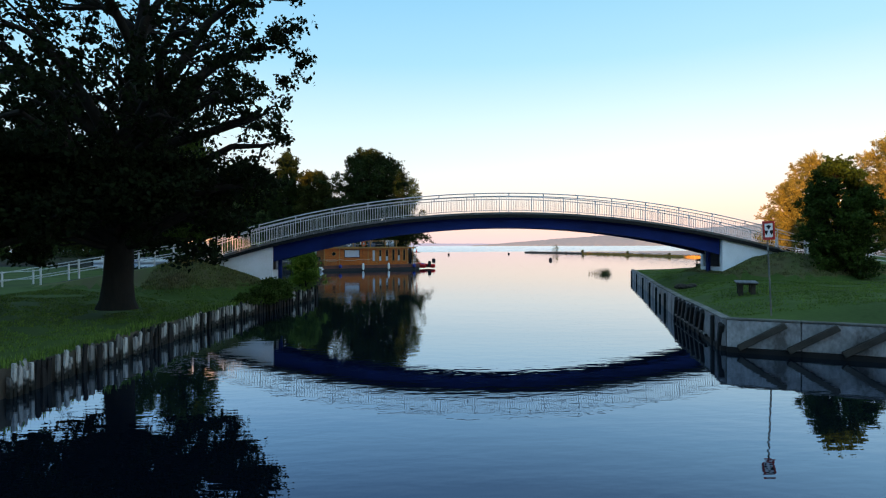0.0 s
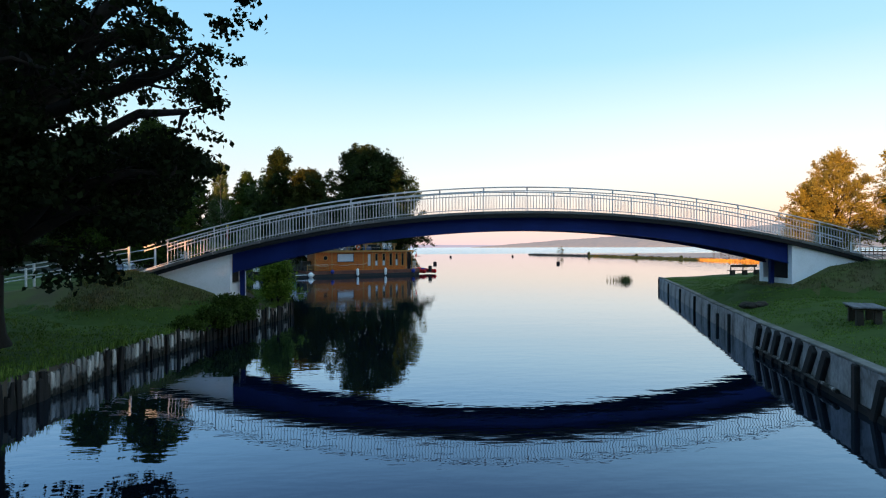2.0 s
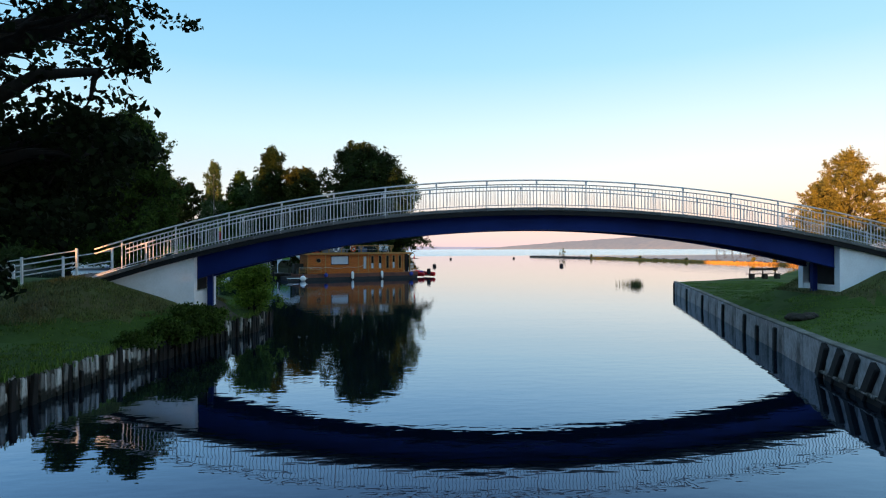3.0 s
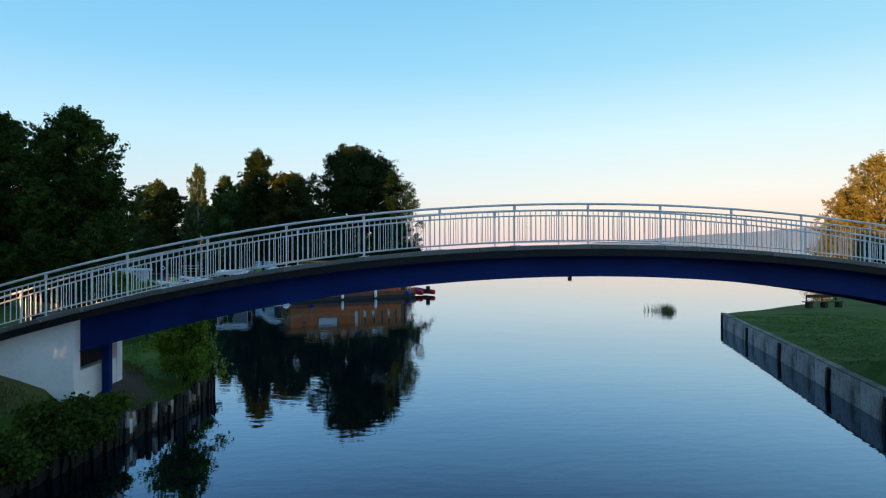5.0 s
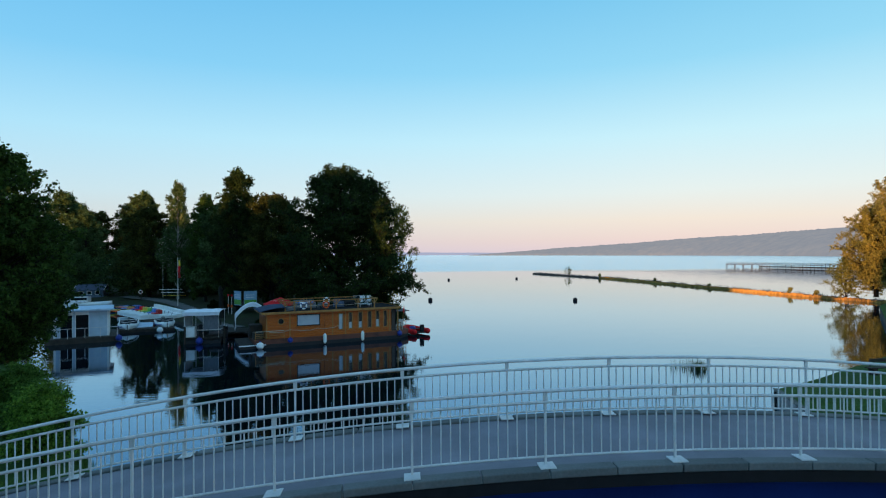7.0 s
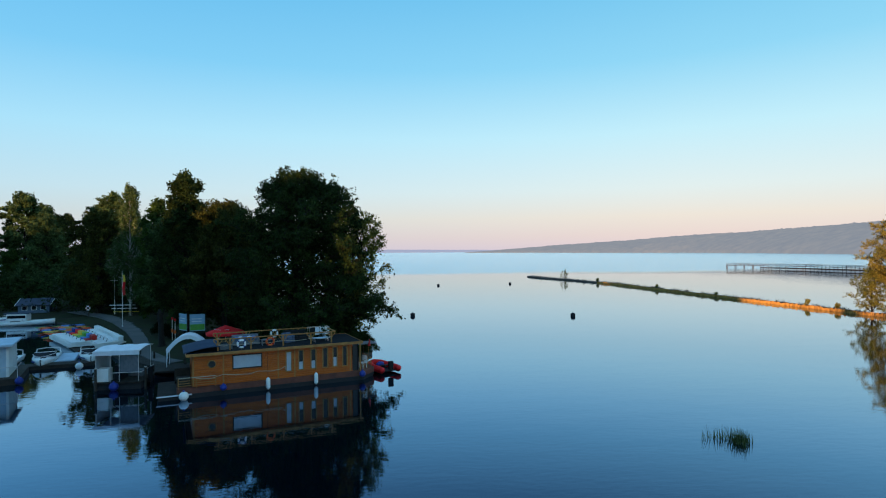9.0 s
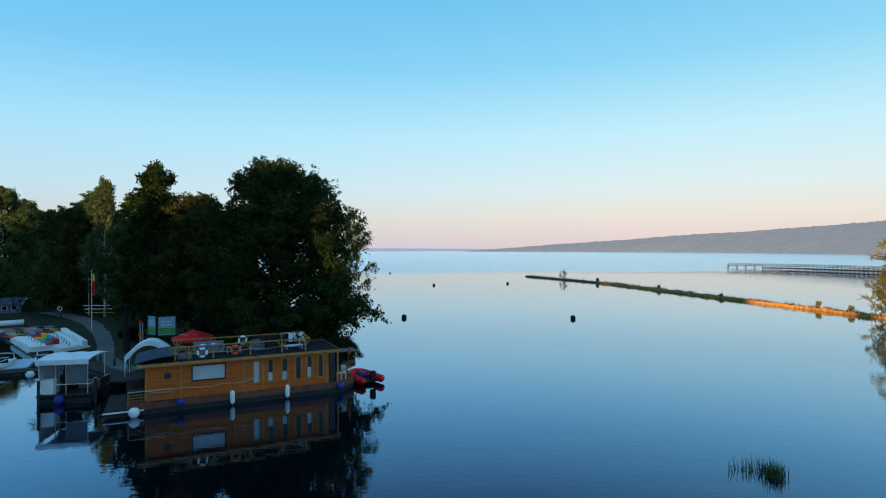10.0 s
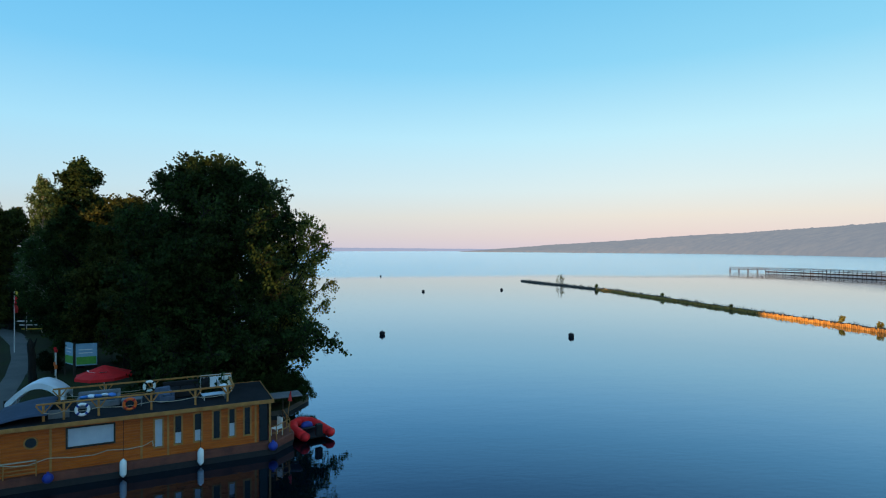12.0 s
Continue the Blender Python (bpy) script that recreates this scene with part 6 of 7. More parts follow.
def raft_cabin():
    r = thing("raft_boat", RAFT, "small raft boat with white canvas roof and clear side sheets", "boat")
    for y in (0.2, 1.9):
        part("float", R((0.0, y, 0.1), (4.6, y, 0.1), 0.32, 10), M["black_hull"], r)
    part("deck", B(-0.1, 4.7, -0.15, 2.4, 0.4, 0.5, bevel=0.01), M["dark_wood"], r)
    for x in (0.1, 1.5, 2.4, 4.3):
        for y in (0.0, 2.25):
            part("post", R((x, y, 0.5), (x, y, 2.55), 0.03, 6), M["rail"], r)
    rows = [[(x, y, 2.55 + 0.12 * math.sin(math.pi * (y + 0.2) / 2.65) + 0.025 * math.sin(x * 4)) for y in [-0.2 + 2.65 * j / 8 for j in range(9)]] for x in [-0.1 + 4.6 * i / 14 for i in range(15)]]
    c = part("canvas_roof", loft(rows), M["canvas"], r, "sagging white canvas roof", smooth=True)
    c.modifiers.new("thick", "SOLIDIFY").thickness = 0.04
    part("valance", B(-0.1, 4.5, -0.2, -0.17, 2.28, 2.56), M["canvas"], r)
    part("side_sheet", B(2.5, 4.25, -0.03, -0.01, 1.15, 2.28), M["grey"], r, "clouded clear side sheet")
    part("side_sheet", B(0.02, 0.05, 0.0, 2.2, 0.9, 2.3), M["frosted"], r)
    part("locker", B(0.15, 1.3, 0.05, 0.7, 0.505, 1.35, bevel=0.02), M["white"], r)
    part("console", B(1.7, 2.3, 0.3, 1.6, 0.505, 1.5, bevel=0.02), M["black_steel"], r)
    part("seat", B(2.6, 4.2, 1.3, 1.9, 0.505, 0.95, bevel=0.03), M["grey"], r)
    part("railing", tube_path([(1.5, -0.05, 1.1), (4.6, -0.05, 1.1), (4.6, 2.3, 1.1)], 0.025, 6), M["rail"], r)
    part("outboard", B(4.75, 5.1, 0.9, 1.3, 0.2, 1.2, bevel=0.05), M["black_steel"], r)
    r.scale = (0.72, 1.3, 1.17)
    for x, y in ((0.0, -0.4), (3.5, -0.3), (-0.4, 2.6)):
        mp = thing("mooring_post", RAFT @ pose(x + 0.2, y, 0), "dark round timber mooring post in the water", "post", "mooring posts")
        part("pile", R((0, 0, -0.6), (0, 0, 1.7), 0.1, 9, 0.085), M["dark_wood"], mp)
        part("cap", R((0, 0, 1.7), (0, 0, 1.74), 0.11, 9), M["rail"], mp)


raft_cabin()
ball_fender(pose(-23.4, 84.85, 0.3), 0.33, "deep_blue", "dark blue float beside the raft boat")
ball_fender(pose(-30.6, 93.6, 0.3), 0.32, "white", "large white ball fender on the dock")
dock = thing("floating_dock", pose(-40.4, 91.9, 0, 0, 0, 19), "dark timber floating dock with boats moored behind", "dock")
part("beam", B(0, 11.2, -0.15, 0.15, -0.2, 0.28), M["dark_wood"], dock)
for i in range(56):
    part("plank", B(0.2 * i, 0.2 * i + 0.185, -0.1, 1.5, 0.285, 0.33), M["dark_wood"], dock)
walkway = thing("boardwalk", pose(-28.6, 96.6, 0, 0, 0, -42), "timber boardwalk linking the shore to the houseboat", "boardwalk")
part("beam", B(0, 11.5, 0.0, 1.6, 0.3, 0.44), M["dark_wood"], walkway)
for i in range(50):
    part("plank", B(0.23 * i, 0.23 * i + 0.21, -0.06, 1.7, 0.445, 0.485), M["dark_wood"], walkway)
for x in (1, 3.8, 6.6, 9.4):
    part("pile", R((x, 1.6, -0.6), (x, 1.6, 1.2), 0.09, 8), M["dark_wood"], walkway)


def motor_boat(m, label, length=5.2, cover="pale_blue", cabin=False):
    b = thing("motor_boat", m, label, "boat", "moored motor boats")
    st = []
    for i in range(9):
        f = i / 8
        x = length * f
        w = 1.0 * (1 - max(0, f - 0.45) ** 2 * 3.0)
        w = max(w, 0.04)
        sheer = 0.62 + 0.25 * f * f
        st.append([(x, -w, sheer), (x, -w * 0.86, 0.15 + 0.2 * f), (x, 0, -0.25 + 0.35 * f * f), (x, w * 0.86, 0.15 + 0.2 * f), (x, w, sheer)])
    hull = part("hull", loft(st), M["white"], b, "white moulded hull", smooth=True)
    hull.modifiers.new("thick", "SOLIDIFY").thickness = 0.05
    dk = [[(p[0][0], p[0][1] * 0.96, p[0][2] - 0.02), (p[0][0], 0, p[0][2] + 0.06), (p[4][0], p[4][1] * 0.96, p[4][2] - 0.02)] for p in st[4:]]
    d = part("foredeck", loft(dk), M["white"], b, smooth=True)
    d.modifiers.new("thick", "SOLIDIFY").thickness = 0.04
    part("sole", B(0.15, length * 0.52, -0.78, 0.78, 0.22, 0.28), M["grey"], b)
    bm = loft([[(length * 0.50 - 0.28 * t, y, 0.72 + 0.42 * t) for t in (0, 1)] for y in (-0.82, -0.45, 0, 0.45, 0.82)])
    ws = part("windscreen", bm, M["dark_glass"], b)
    ws.modifiers.new("thick", "SOLIDIFY").thickness = 0.02
    part("windscreen_rail", tube_path([(length * 0.50 - 0.28, y, 1.15) for y in (-0.84, -0.4, 0, 0.4, 0.84)], 0.03, 6), M["white"], b)
    for y in (-0.4, 0.4):
        part("seat", B(length * 0.26, length * 0.36, y - 0.25, y + 0.25, 0.285, 0.72, bevel=0.05), M["dark_wood" if cover == "dark_wood" else "black_steel"], b)
    part("stern_bench", B(0.1, 0.6, -0.75, 0.75, 0.285, 0.62, bevel=0.05), M["white"], b)
    part("outboard", B(-0.45, -0.08, -0.2, 0.2, 0.1, 1.0, bevel=0.06), M["black_steel"], b)
    if cabin:
        part("cabin", B(length * 0.2, length * 0.55, -0.8, 0.8, 0.75, 1.75, bevel=0.08), M["white"], b)
        part("cabin_window", B(length * 0.22, length * 0.53, -0.812, 0.812, 1.15, 1.55, bevel=0.01), M["dark_glass"], b)
        part("cover", B(length * 0.15, length * 0.58, -0.88, 0.88, 1.78, 1.9, bevel=0.05), M[cover], b)
    else:
        b.scale = (1.12, 1.05, 0.95)
        part("targa_bar", tube_path([(length * 0.16, -0.95, 0.66), (length * 0.13, -0.90, 1.22), (length * 0.13, -0.4, 1.30), (length * 0.13, 0.4, 1.30), (length * 0.13, 0.90, 1.22), (length * 0.16, 0.95, 0.66)], 0.045, 6), M["white"], b)
        for y in (-0.92, 0.92):
            part("coaming", B(0.2, length * 0.5, y - 0.07, y + 0.07, 0.66, 0.74, bevel=0.02), M["white"], b)
        part("hatch", B(length * 0.66, length * 0.76, -0.22, 0.22, 0.80, 0.86, bevel=0.02), M["dark_glass"], b)
        part("cockpit_lining", B(0.62, length * 0.48, -0.80, 0.80, 0.283, 0.40), M["navy"], b)
        part("bow_rail", tube_path([(length * f, y, 1.05 + 0.12 * f) for f, y in ((0.58, -0.88), (0.75, -0.68), (0.9, -0.36), (0.98, 0.0), (0.9, 0.36), (0.75, 0.68), (0.58, 0.88))], 0.022, 6), M["rail"], b)
        part("stripe", loft([[(p[0][0], p[0][1] - 0.028, p[0][2] - 0.16), (p[0][0], p[0][1] - 0.028, p[0][2] - 0.28)] for p in st[:8]]), M["deep_blue"], b)
    return b


motor_boat(pose(-36.5, 99.4, 0, 0, 0, -67), "white open motor boat with low windscreen at the dock")
motor_boat(pose(-39.4, 98.4, 0, 0, 0, -68), "white open motor boat with low windscreen at the dock")
motor_boat(pose(-33.2, 100.9, 0, 0, 0, -64), "white open motor boat with low windscreen at the dock")
motor_boat(pose(-60.2, 127.4, 0, 0, 0, 10), "white cabin cruiser with a dark blue cover", 7.5, "navy", True)
motor_boat(pose(-70.0, 128.5, 0, 0, 0, 24), "white cabin cruiser with a dark blue cover", 7.0, "navy", True)
motor_boat(pose(-66.0, 131.5, 0, 0, 0, 20), "white open motor boat with low windscreen at the dock")
raft = thing("swim_raft", pose(-34.4, 95.9, 0, 0, 0, 22), "flat pale blue raft moored at the dock", "raft")
part("deck", B(0, 1.9, 0, 4.6, 0.05, 0.38, bevel=0.05), M["pale_blue"], raft)

# kayaks and pedal boats stored along the shore


def kayak(m, key, label, length=3.6):
    k = thing("kayak", m, label, "kayak", "hire kayaks")
    rows = []
    for i in range(11):
        f = i / 10
        w = 0.34 * math.sin(math.pi * (0.03 + 0.94 * f)) ** 0.7
        z = 0.05 + 0.12 * (2 * f - 1) ** 2
        rows.append([(length * (f - 0.5), w * math.cos(a), z + 0.16 + 0.17 * math.sin(a) * (w / 0.34)) for a in [2 * math.pi * j / 10 for j in range(10)]])
    part("hull", loft(rows, close=True), M[key], k, smooth=True)
    part("cockpit", ring(0.30, 0.03, 16, 6), M["black_steel"], k, m=Matrix.Translation((0, 0, 0.37)) @ Matrix.Rotation(radians(90), 4, "X") @ Matrix.Diagonal((1.4, 1, 0.75, 1)))


def pedalo(m, key, label):
    p = thing("pedal_boat", m, label, "pedal boat", "hire pedal boats")
    for y in (-0.5, 0.5):
        rows = [[(x, y + 0.28 * s * w, z) for s, z in ((-1, 0.55), (-0.8, 0.1), (0.8, 0.1), (1, 0.55))] for x, w in ((-1.5, 0.7), (-1.2, 1), (0.8, 1), (1.3, 0.8), (1.6, 0.3))]
        part("float", loft(rows, close=True), M["white"], p)
    part("deck", B(-1.3, 1.3, -0.75, 0.75, 0.56, 0.66, bevel=0.03), M["white"], p)
    for y in (-0.36, 0.36):
        part("seat", B(-0.7, -0.1, y - 0.27, y + 0.27, 0.665, 0.82, bevel=0.05), M[key], p)
        part("seat_back", B(-1.25, -0.72, y - 0.30, y + 0.30, 0.665, 1.2, bevel=0.06), M[key], p)
    part("steering", R((0.3, 0, 0.66), (0.2, 0, 0.98), 0.03, 6), M["black_steel"], p)


kr = random.Random(12)
cols = ["orange", "red", "sky_blue", "yellow", "orange", "red_rubber", "deep_blue", "green", "orange", "sky_blue"]
DOCK = pose(-31.4, 104.2, 0, 0, 0, 127)


def on_dock(u, v, z, turn, tip=0.0):
    return DOCK @ pose(u, v, z, tip, 0, turn)


shore_deck = thing("floating_dock", DOCK, "low dark pontoon below the rows of hire boats", "dock")
part("deck", B(0.6, 27.0, -0.2, 4.4, -0.2, 0.1), M["dark_wood"], shore_deck)
part("fascia", B(0.54, 0.6, -0.2, 4.4, -0.12, 0.34), M["red_hull"], shore_deck, "dark red edge board")
for i in range(15):
    for j in range(2):
        kayak(on_dock(15.4 + 0.74 * i + kr.uniform(-0.1, 0.1), 1.2 + 2.5 * j + kr.uniform(-0.3, 0.3), 0.1, 82 + kr.uniform(-12, 12), kr.uniform(-14, 14)), cols[(i * 3 + j * 5) % 10], "moulded plastic hire kayak lying on the shore in a row", 3.0)
seats = ["red_rubber", "sky_blue", "green", "yellow", "red", "deep_blue"]
for i in range(8):
    pedalo(on_dock(2.4 + 1.66 * i, 1.1, 0.1, 90 + kr.uniform(-5, 5)), "white", "white pedal boat with two moulded seats on the pontoon")
for i in range(6):
    pedalo(on_dock(5.2 + 1.66 * i, 3.15 + 0.1 * i, 0.1, 90 + kr.uniform(-6, 6)), seats[i], "white pedal boat with brightly coloured seats on the pontoon")

# shore path
rows = [[(x - math.sin(a) * w, y + math.cos(a) * w, land_marina(x, y) + 0.05) for w in (1.1, -1.1)] for x, y, a in along([(-55, 138), (-46.7, 130.6), (-40.5, 122.7), (-34.4, 113.3), (-30.2, 105.8), (-26.8, 98.8), (-24.0, 95.4), (-21.5, 93.4)], 1.0)]
pth = part("path", loft(rows), M["path"])
pth.modifiers.new("thick", "SOLIDIFY").thickness = 0.12
tagged(pth, "grey footpath curving along the boat hire shore", "path", kind="structure")


def flagpole(x, y, h, flag_h, label, cloth):
    f = thing("flagpole", pose(x, y, land_marina(x, y)), label, "flagpole")
    part("pole", R((0, 0, 0), (0, 0, h), 0.05, 8, 0.03), M["rail"], f)
    if cloth:
        for i, k in enumerate(("yellow", "red", "red_rubber")):
            rows = [[(0.05 + 0.30 * t + 0.05 * math.sin(z * 3), 0.10 * math.sin(5 * t + z * 2), h - 0.5 - z) for t in (0, 0.5, 1)] for z in [flag_h * (i + j / 4) / 3 for j in range(5)]]
            c = part("flag_cloth", loft(rows), M[k], f)
            c.modifiers.new("thick", "SOLIDIFY").thickness = 0.02
    else:
        part("yard", R((-0.6, 0, h * 0.75), (0.6, 0, h * 0.75), 0.03, 6), M["rail"], f)


flagpole(-37.6, 116.8, 7.4, 2.6, "tall pole with a limp red and yellow flag", True)
flagpole(-46.6, 133.6, 7.0, 0, "pale mast with a yard on the shore", False)

# surf boards on a rack
board_rack = thing("board_rack", pose(-44.6, 130.6, 0.95, 0, 0, 0), "timber rack for paddle boards", "rack")
for x in (0, 2.2):
    part("post", B(x - 0.05, x + 0.05, -0.6, -0.5, 0, 1.9), M["dark_wood"], board_rack)
    part("post", B(x - 0.05, x + 0.05, 0.5, 0.6, 0, 1.9), M["dark_wood"], board_rack)
    for z in (0.5, 1.0, 1.5):
        part("arm", B(x - 0.04, x + 0.04, -0.7, 0.7, z, z + 0.08), M["dark_wood"], board_rack)
for i, (z, key) in enumerate(((0.6, "yellow"), (1.1, "white"), (1.6, "white"))):
    sb = thing("paddle_board", pose(-44.6, 130.6, 0.95 + z, 0, 0, 0) @ pose(1.1 - 0.3 * i, 0.1 * i, 0), "long paddle board lying on a rack", "board", "paddle boards")
    rows = [[(1.9 * (2 * f - 1), 0.38 * math.sin(math.pi * (0.04 + 0.92 * f)) ** 0.6 * c, s) for c, s in ((-1, 0.0), (0, -0.05), (1, 0.0), (0, 0.06))] for f in [j / 10 for j in range(11)]]
    part("board", loft(rows, close=True), M[key], sb, smooth=True)


def poster_stand(x, y, turn, keys, label):
    p = thing("display_board", pose(x, y, land_marina(x, y), 0, 0, turn), label, "display board")
    p.scale = (1.1, 1.0, 0.92)
    for a in (-0.75, 0.75):
        part("post", B(a - 0.04, a + 0.04, -0.04, 0.04, 0, 3.2), M["dark_wood"], p)
    part("panel", B(-0.7, 0.7, -0.02, 0.02, 1.1, 3.1), M[keys[0]], p)
    part("band", B(-0.66, 0.66, -0.03, -0.021, 1.2, 1.9), M[keys[1]], p, "green painted lower band")
    for z in (2.2, 2.5):
        part("lettering", B(-0.5, 0.4, -0.028, -0.021, z, z + 0.08), M["white"], p)


poster_stand(-23.6, 103.6, 18, ("poster", "green"), "blue and green display board at the shore path")
poster_stand(-25.4, 104.4, -40, ("poster", "green"), "pale blue and green display board at the shore path")

# white arched awning and red parasol behind the houseboat
aw = thing("arched_awning", pose(-20.5, 92.0, 0.54, 0, 0, 14), "white arched fabric awning on a light frame", "awning")
AX = [-1.6 + 3.2 * i / 20 for i in range(21)]


def arch(x):
    return 1.50 + 1.22 * math.cos(math.pi * 0.5 * (x - 0.12) / 1.80)


rows = [[(x, y, arch(x) + d) for y, d in ((-0.9, 0.0), (-0.4, 0.04), (0.4, 0.04), (0.9, 0.0))] for x in AX]
c = part("fabric", loft(rows), M["canvas"], aw, smooth=True)
c.modifiers.new("thick", "SOLIDIFY").thickness = 0.03
for y in (-0.93, 0.93):
    rows = [[(x, y, arch(x) + 0.01), (x, y * 1.01, arch(x) - 0.34 - 0.25 * ((x / 1.6) ** 4))] for x in AX]
    c = part("valance", loft(rows), M["canvas"], aw)
    c.modifiers.new("thick", "SOLIDIFY").thickness = 0.02
for x in (-1.56, 1.56):
    for y in (-0.88, 0.88):
        part("leg", R((x, y, 0), (x, y, arch(x)), 0.03, 6), M["canvas"], aw)
    part("side_flap", B(x - 0.02, x + 0.02, -0.9, -0.4, arch(x) - 0.95, arch(x) - 0.02), M["canvas"], aw)
landing = thing("landing_stage", pose(-22.5, 88.9, 0, 0, 0, 12), "dark timber landing stage behind the houseboat stern", "dock")
part("deck", B(0, 5.6, 0, 3.4, 0.40, 0.54), M["dark_wood"], landing)
for x in (0.3, 2.8, 5.3):
    part("pile", R((x, 0.15, -0.6), (x, 0.15, 1.1), 0.1, 8), M["dark_wood"], landing)
pa = thing("parasol", pose(-18.1, 95.2, land_marina(-18.1, 95.2)), "red parasol with faded white marks", "parasol")
part("pole", R((0, 0, 0), (0, 0, 2.5), 0.03, 8), M["rail"], pa)
n = 8
pv = bmesh.new()
apex = pv.verts.new((0, 0, 2.78))
rim = [pv.verts.new((1.85 * math.cos(2 * math.pi * i / n), 1.85 * math.sin(2 * math.pi * i / n), 2.1)) for i in range(n)]
low = [pv.verts.new((1.86 * math.cos(2 * math.pi * i / n), 1.86 * math.sin(2 * math.pi * i / n), 1.92)) for i in range(n)]
for i in range(n):
    pv.faces.new((apex, rim[i], rim[(i + 1) % n]))
    pv.faces.new((rim[i], low[i], low[(i + 1) % n], rim[(i + 1) % n]))
c = part("fabric", pv, M["red"], pa)
c.modifiers.new("thick", "SOLIDIFY").thickness = 0.02
for i in (4, 5, 6):
    a = 2 * math.pi * (i + 0.5) / n
    part("mark", B(-0.22, 0.22, -0.10, 0.10, 0, 0.012), M["canvas"], pa, m=Matrix.Translation((0.95 * math.cos(a), 0.95 * math.sin(a), 2.425)) @ Matrix.Rotation(a + math.pi / 2, 4, "Z") @ Matrix.Rotation(radians(-22), 4, "X"))


def cottage(m, label):
    c = thing("boat_shed", m, label, "shed")
    c.scale = (0.74, 0.8, 0.66)
    part("wall", B(0, 6, 0, 4.5, 0, 2.2), M["shed_board"], c)
    rows = [[(x, -0.4, 2.1), (x, 2.25, 3.6), (x, 4.9, 2.1), (x, 4.9, 1.98), (x, 2.25, 3.46), (x, -0.4, 1.98)] for x in (-0.4, 6.4)]
    part("roof", loft(rows, close=True), M["slate_roof"], c)
    for x in (0.8, 2.6, 4.4):
        w = part("window", B(x, x + 0.9, -0.03, 0.0, 0.9, 1.8), M["dark_glass"], c)
        for p in ((x - 0.08, x, -0.05, 0.005, 0.82, 1.88), (x + 0.9, x + 0.98, -0.05, 0.005, 0.82, 1.88), (x + 0.001, x + 0.899, -0.05, 0.005, 0.82, 0.9), (x + 0.001, x + 0.899, -0.05, 0.005, 1.8, 1.88)):
            part("frame", B(*p), M["white"], w)
    for x in (-0.42, 6.4):
        for s in (-1, 1):
            part("barge_board", R((x, 2.25, 3.62), (x, 2.25 + s * 2.7, 2.08), 0.07, 5), M["white"], c)


cottage(pose(-63.5, 137.3, 0.8, 0, 0, 12), "small blue-grey boat shed with white window frames")
lifebuoy(pose(-49.0, 130.43, 2.2, 0, 0, 5), ("white", "red_rubber"), "white lifebuoy with red bands on a shore post")
lp = thing("lifebuoy_post", pose(-49.0, 130.6, 0.8), "wooden post carrying a lifebuoy on the shore", "post")
part("post", B(-0.06, 0.06, -0.06, 0.06, 0, 2.0), M["dark_wood"], lp)
for x, y in ((-26.6, 104.5), (-25.8, 103.2)):
    st = thing("rescue_stand", pose(x, y, land_marina(x, y)), "red rescue stand with orange vests beside the path", "stand")
    part("post", R((0, 0, 0), (0, 0, 2.4), 0.04, 6), M["rail"], st)
    part("lamp_box", B(-0.10, 0.10, -0.08, 0.08, 2.2, 2.45, bevel=0.03), M["red"], st)
    part("vest", B(-0.12, 0.12, -0.10, 0.02, 0.8, 1.2, bevel=0.05), M["orange"], st)
snag = thing("bare_trunk", pose(-26.3, 101.0, land_marina(-26.3, 101.0) - 0.05, 0, -4, 0), "leaning dark bare tree trunk beside the shore path", "tree trunk")
sv, sf = [], []
add_limb(sv, sf, [(0, 0, 0), (0.02, 0, 0.3), (0.0, 0.03, 1.2), (0.08, 0, 2.4), (0.02, 0.02, 3.5), (0.05, 0, 3.9)], [0.42, 0.33, 0.28, 0.27, 0.24, 0.05], 10)
add_limb(sv, sf, [(0.05, 0, 2.9), (0.4, -0.1, 3.4), (0.62, -0.1, 3.9)], [0.12, 0.09, 0.03], 6)
link_mesh("trunk", raw_mesh("snag", sv, sf), M["bark"], snag)
bush(-27.4, 105.4, 0.9, 1.0, 1.6, 81, "dark rounded bush beside the shore path", "oak_leaf")
bush(-29.6, 108.6, 0.9, 1.0, 1.4, 82, "dark rounded bush beside the shore path", "oak_leaf")

for i, (x, y, r, h) in enumerate(((-19.0, 92.6, 1.1, 1.6), (-15.5, 93.0, 1.3, 2.0), (-12.0, 93.6, 1.4, 2.4), (-9.2, 94.6, 1.3, 2.0), (-6.3, 95.4, 1.5, 2.4), (-5.2, 96.4, 1.5, 2.2))):
    bush(x, y, 0.4, r, h, 90 + i, "dark undergrowth hanging over the water's edge", "alder_leaf")


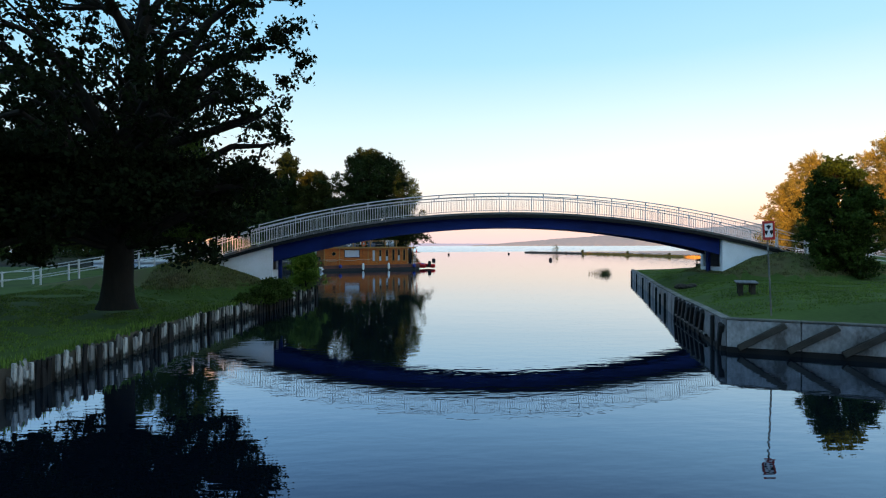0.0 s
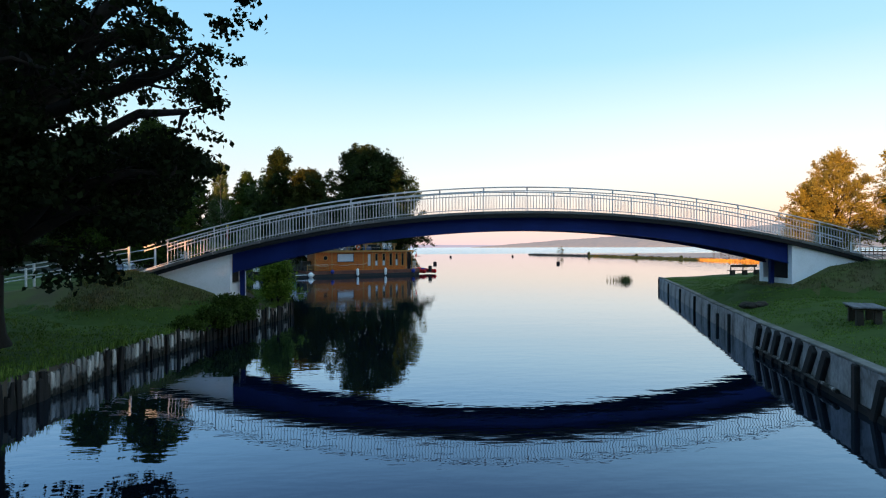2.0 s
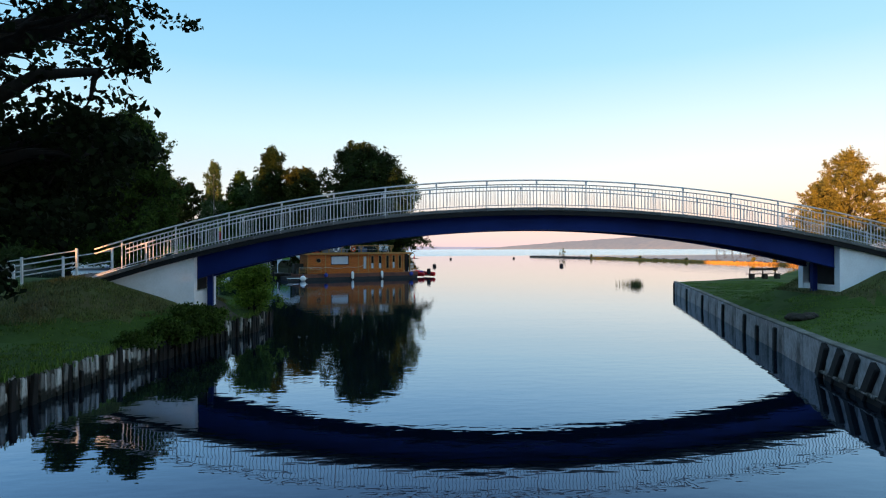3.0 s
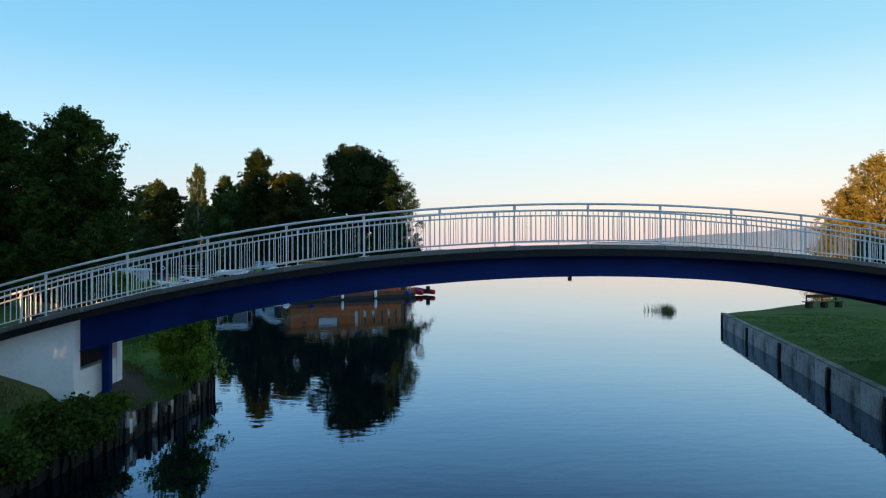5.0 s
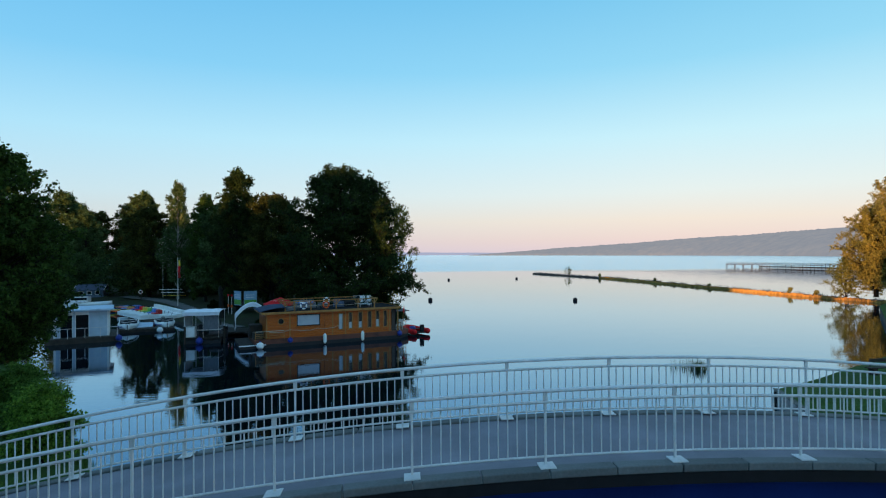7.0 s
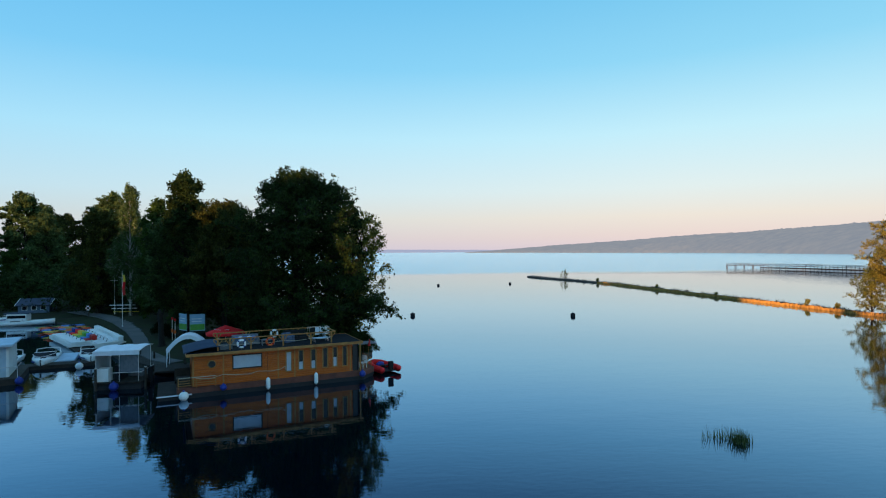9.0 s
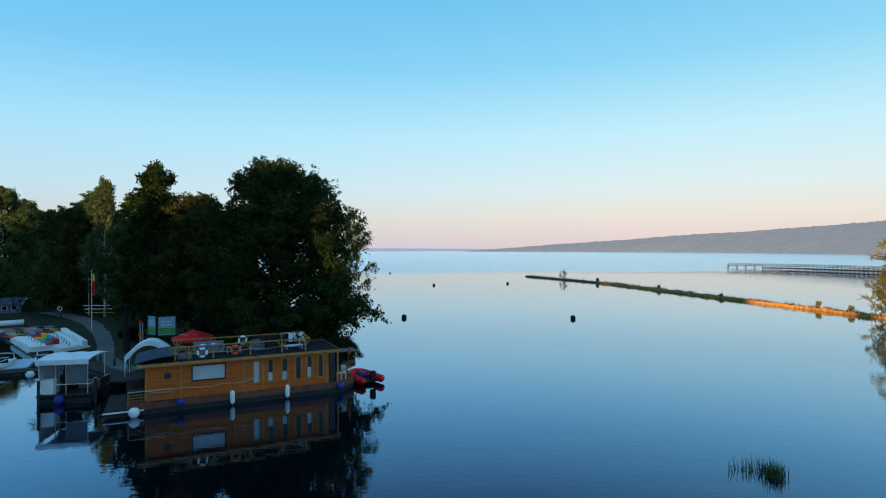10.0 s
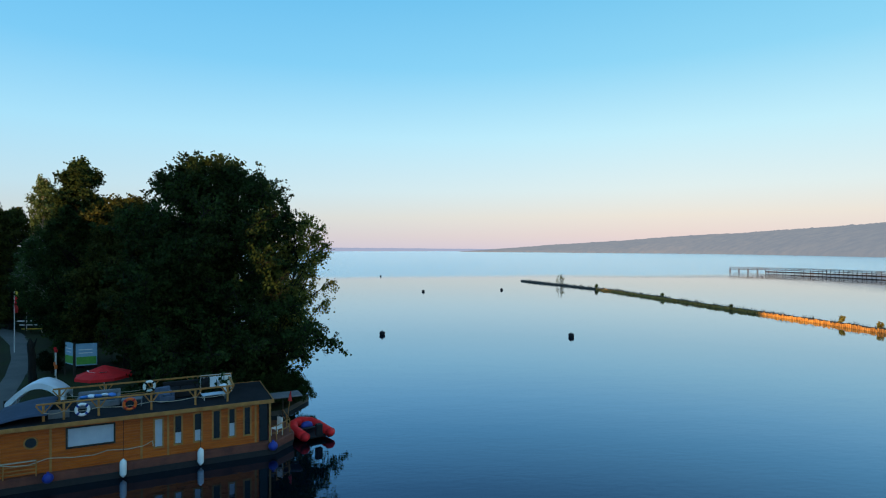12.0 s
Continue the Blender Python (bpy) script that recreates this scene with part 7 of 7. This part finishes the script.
# ---------------------------------------------------------------- grass blades
def lawn(name, n, x0, x1, y0, y1, height_at, ok, seed, h, label, bunch=0.0, blade="blade"):
    rng = np.random.default_rng(seed)
    pts, tries = [], 0
    while len(pts) < n and tries < n * 6:
        tries += 1
        x, y = rng.uniform(x0, x1), rng.uniform(y0, y1)
        if not ok(x, y):
            continue
        if bunch and noise.noise((x * 0.55, y * 0.55, seed)) < bunch:
            continue
        pts.append((x, y, height_at(x, y) - 0.01))
    return grass_tufts(name, pts, h, 0.035, rng, 7, 0.09, label, M[blade])


def on_left(x, y):
    e = [p for p in LEFT_EDGE if 8 < p[1] < 60]
    for (ax, ay), (bx, by) in zip(e, e[1:]):
        if ay <= y < by:
            return x < ax + (bx - ax) * (y - ay) / (by - ay) - 0.05 and not (37.5 < y < 40.9 and x < -13)
    return False


def on_right(x, y):
    e = [p for p in RIGHT_EDGE if p[1] > 22.5 and p[0] < 17]
    for (ax, ay), (bx, by) in zip(e, e[1:]):
        if ay <= y < by:
            return x > ax + (bx - ax) * (y - ay) / (by - ay) + 0.35 and not (37.5 < y < 40.9 and x > 12.4)
    return False


lawn("lawn_grass", 9000, -24, -11.8, 17, 50, land_left, lambda x, y: on_left(x, y) and land_left(x, y) < 1.4 and math.hypot(x + 13.0, (y - 39.9) * 0.6) > 0.9, 3, 0.06, "short green lawn grass on the bank", -0.25)
lawn("lawn_grass", 9000, 4.5, 22, 23.2, 58, land_right, lambda x, y: on_right(x, y) and land_right(x, y) < 1.6, 4, 0.05, "short green lawn grass behind the quay", -0.25)
lawn("long_grass", 2600, -19, -12.2, 33, 45, land_left, lambda x, y: on_left(x, y) and land_left(x, y) > 1.25, 5, 0.10, "rough longer grass on the ramp slope", 0.0, "dry_blade")
lawn("long_grass", 2200, 10.5, 24, 32, 46, land_right, lambda x, y: on_right(x, y) and land_right(x, y) > 1.6, 6, 0.10, "rough longer grass on the ramp slope", 0.0, "dry_blade")
edge_pts = [(x - 0.12 + 0.15 * math.sin(7 * y), y) for x, y, a in along([p for p in LEFT_EDGE if 8 < p[1] < 60], 0.10)]
grass_tufts("bank_grass", [(x - 0.1, y, land_left(x - 0.1, y) - 0.02) for x, y in edge_pts if 15 < y < 52], 0.22, 0.03, np.random.default_rng(8), 9, 0.13, "ragged grass hanging along the plank bank", M["blade"])
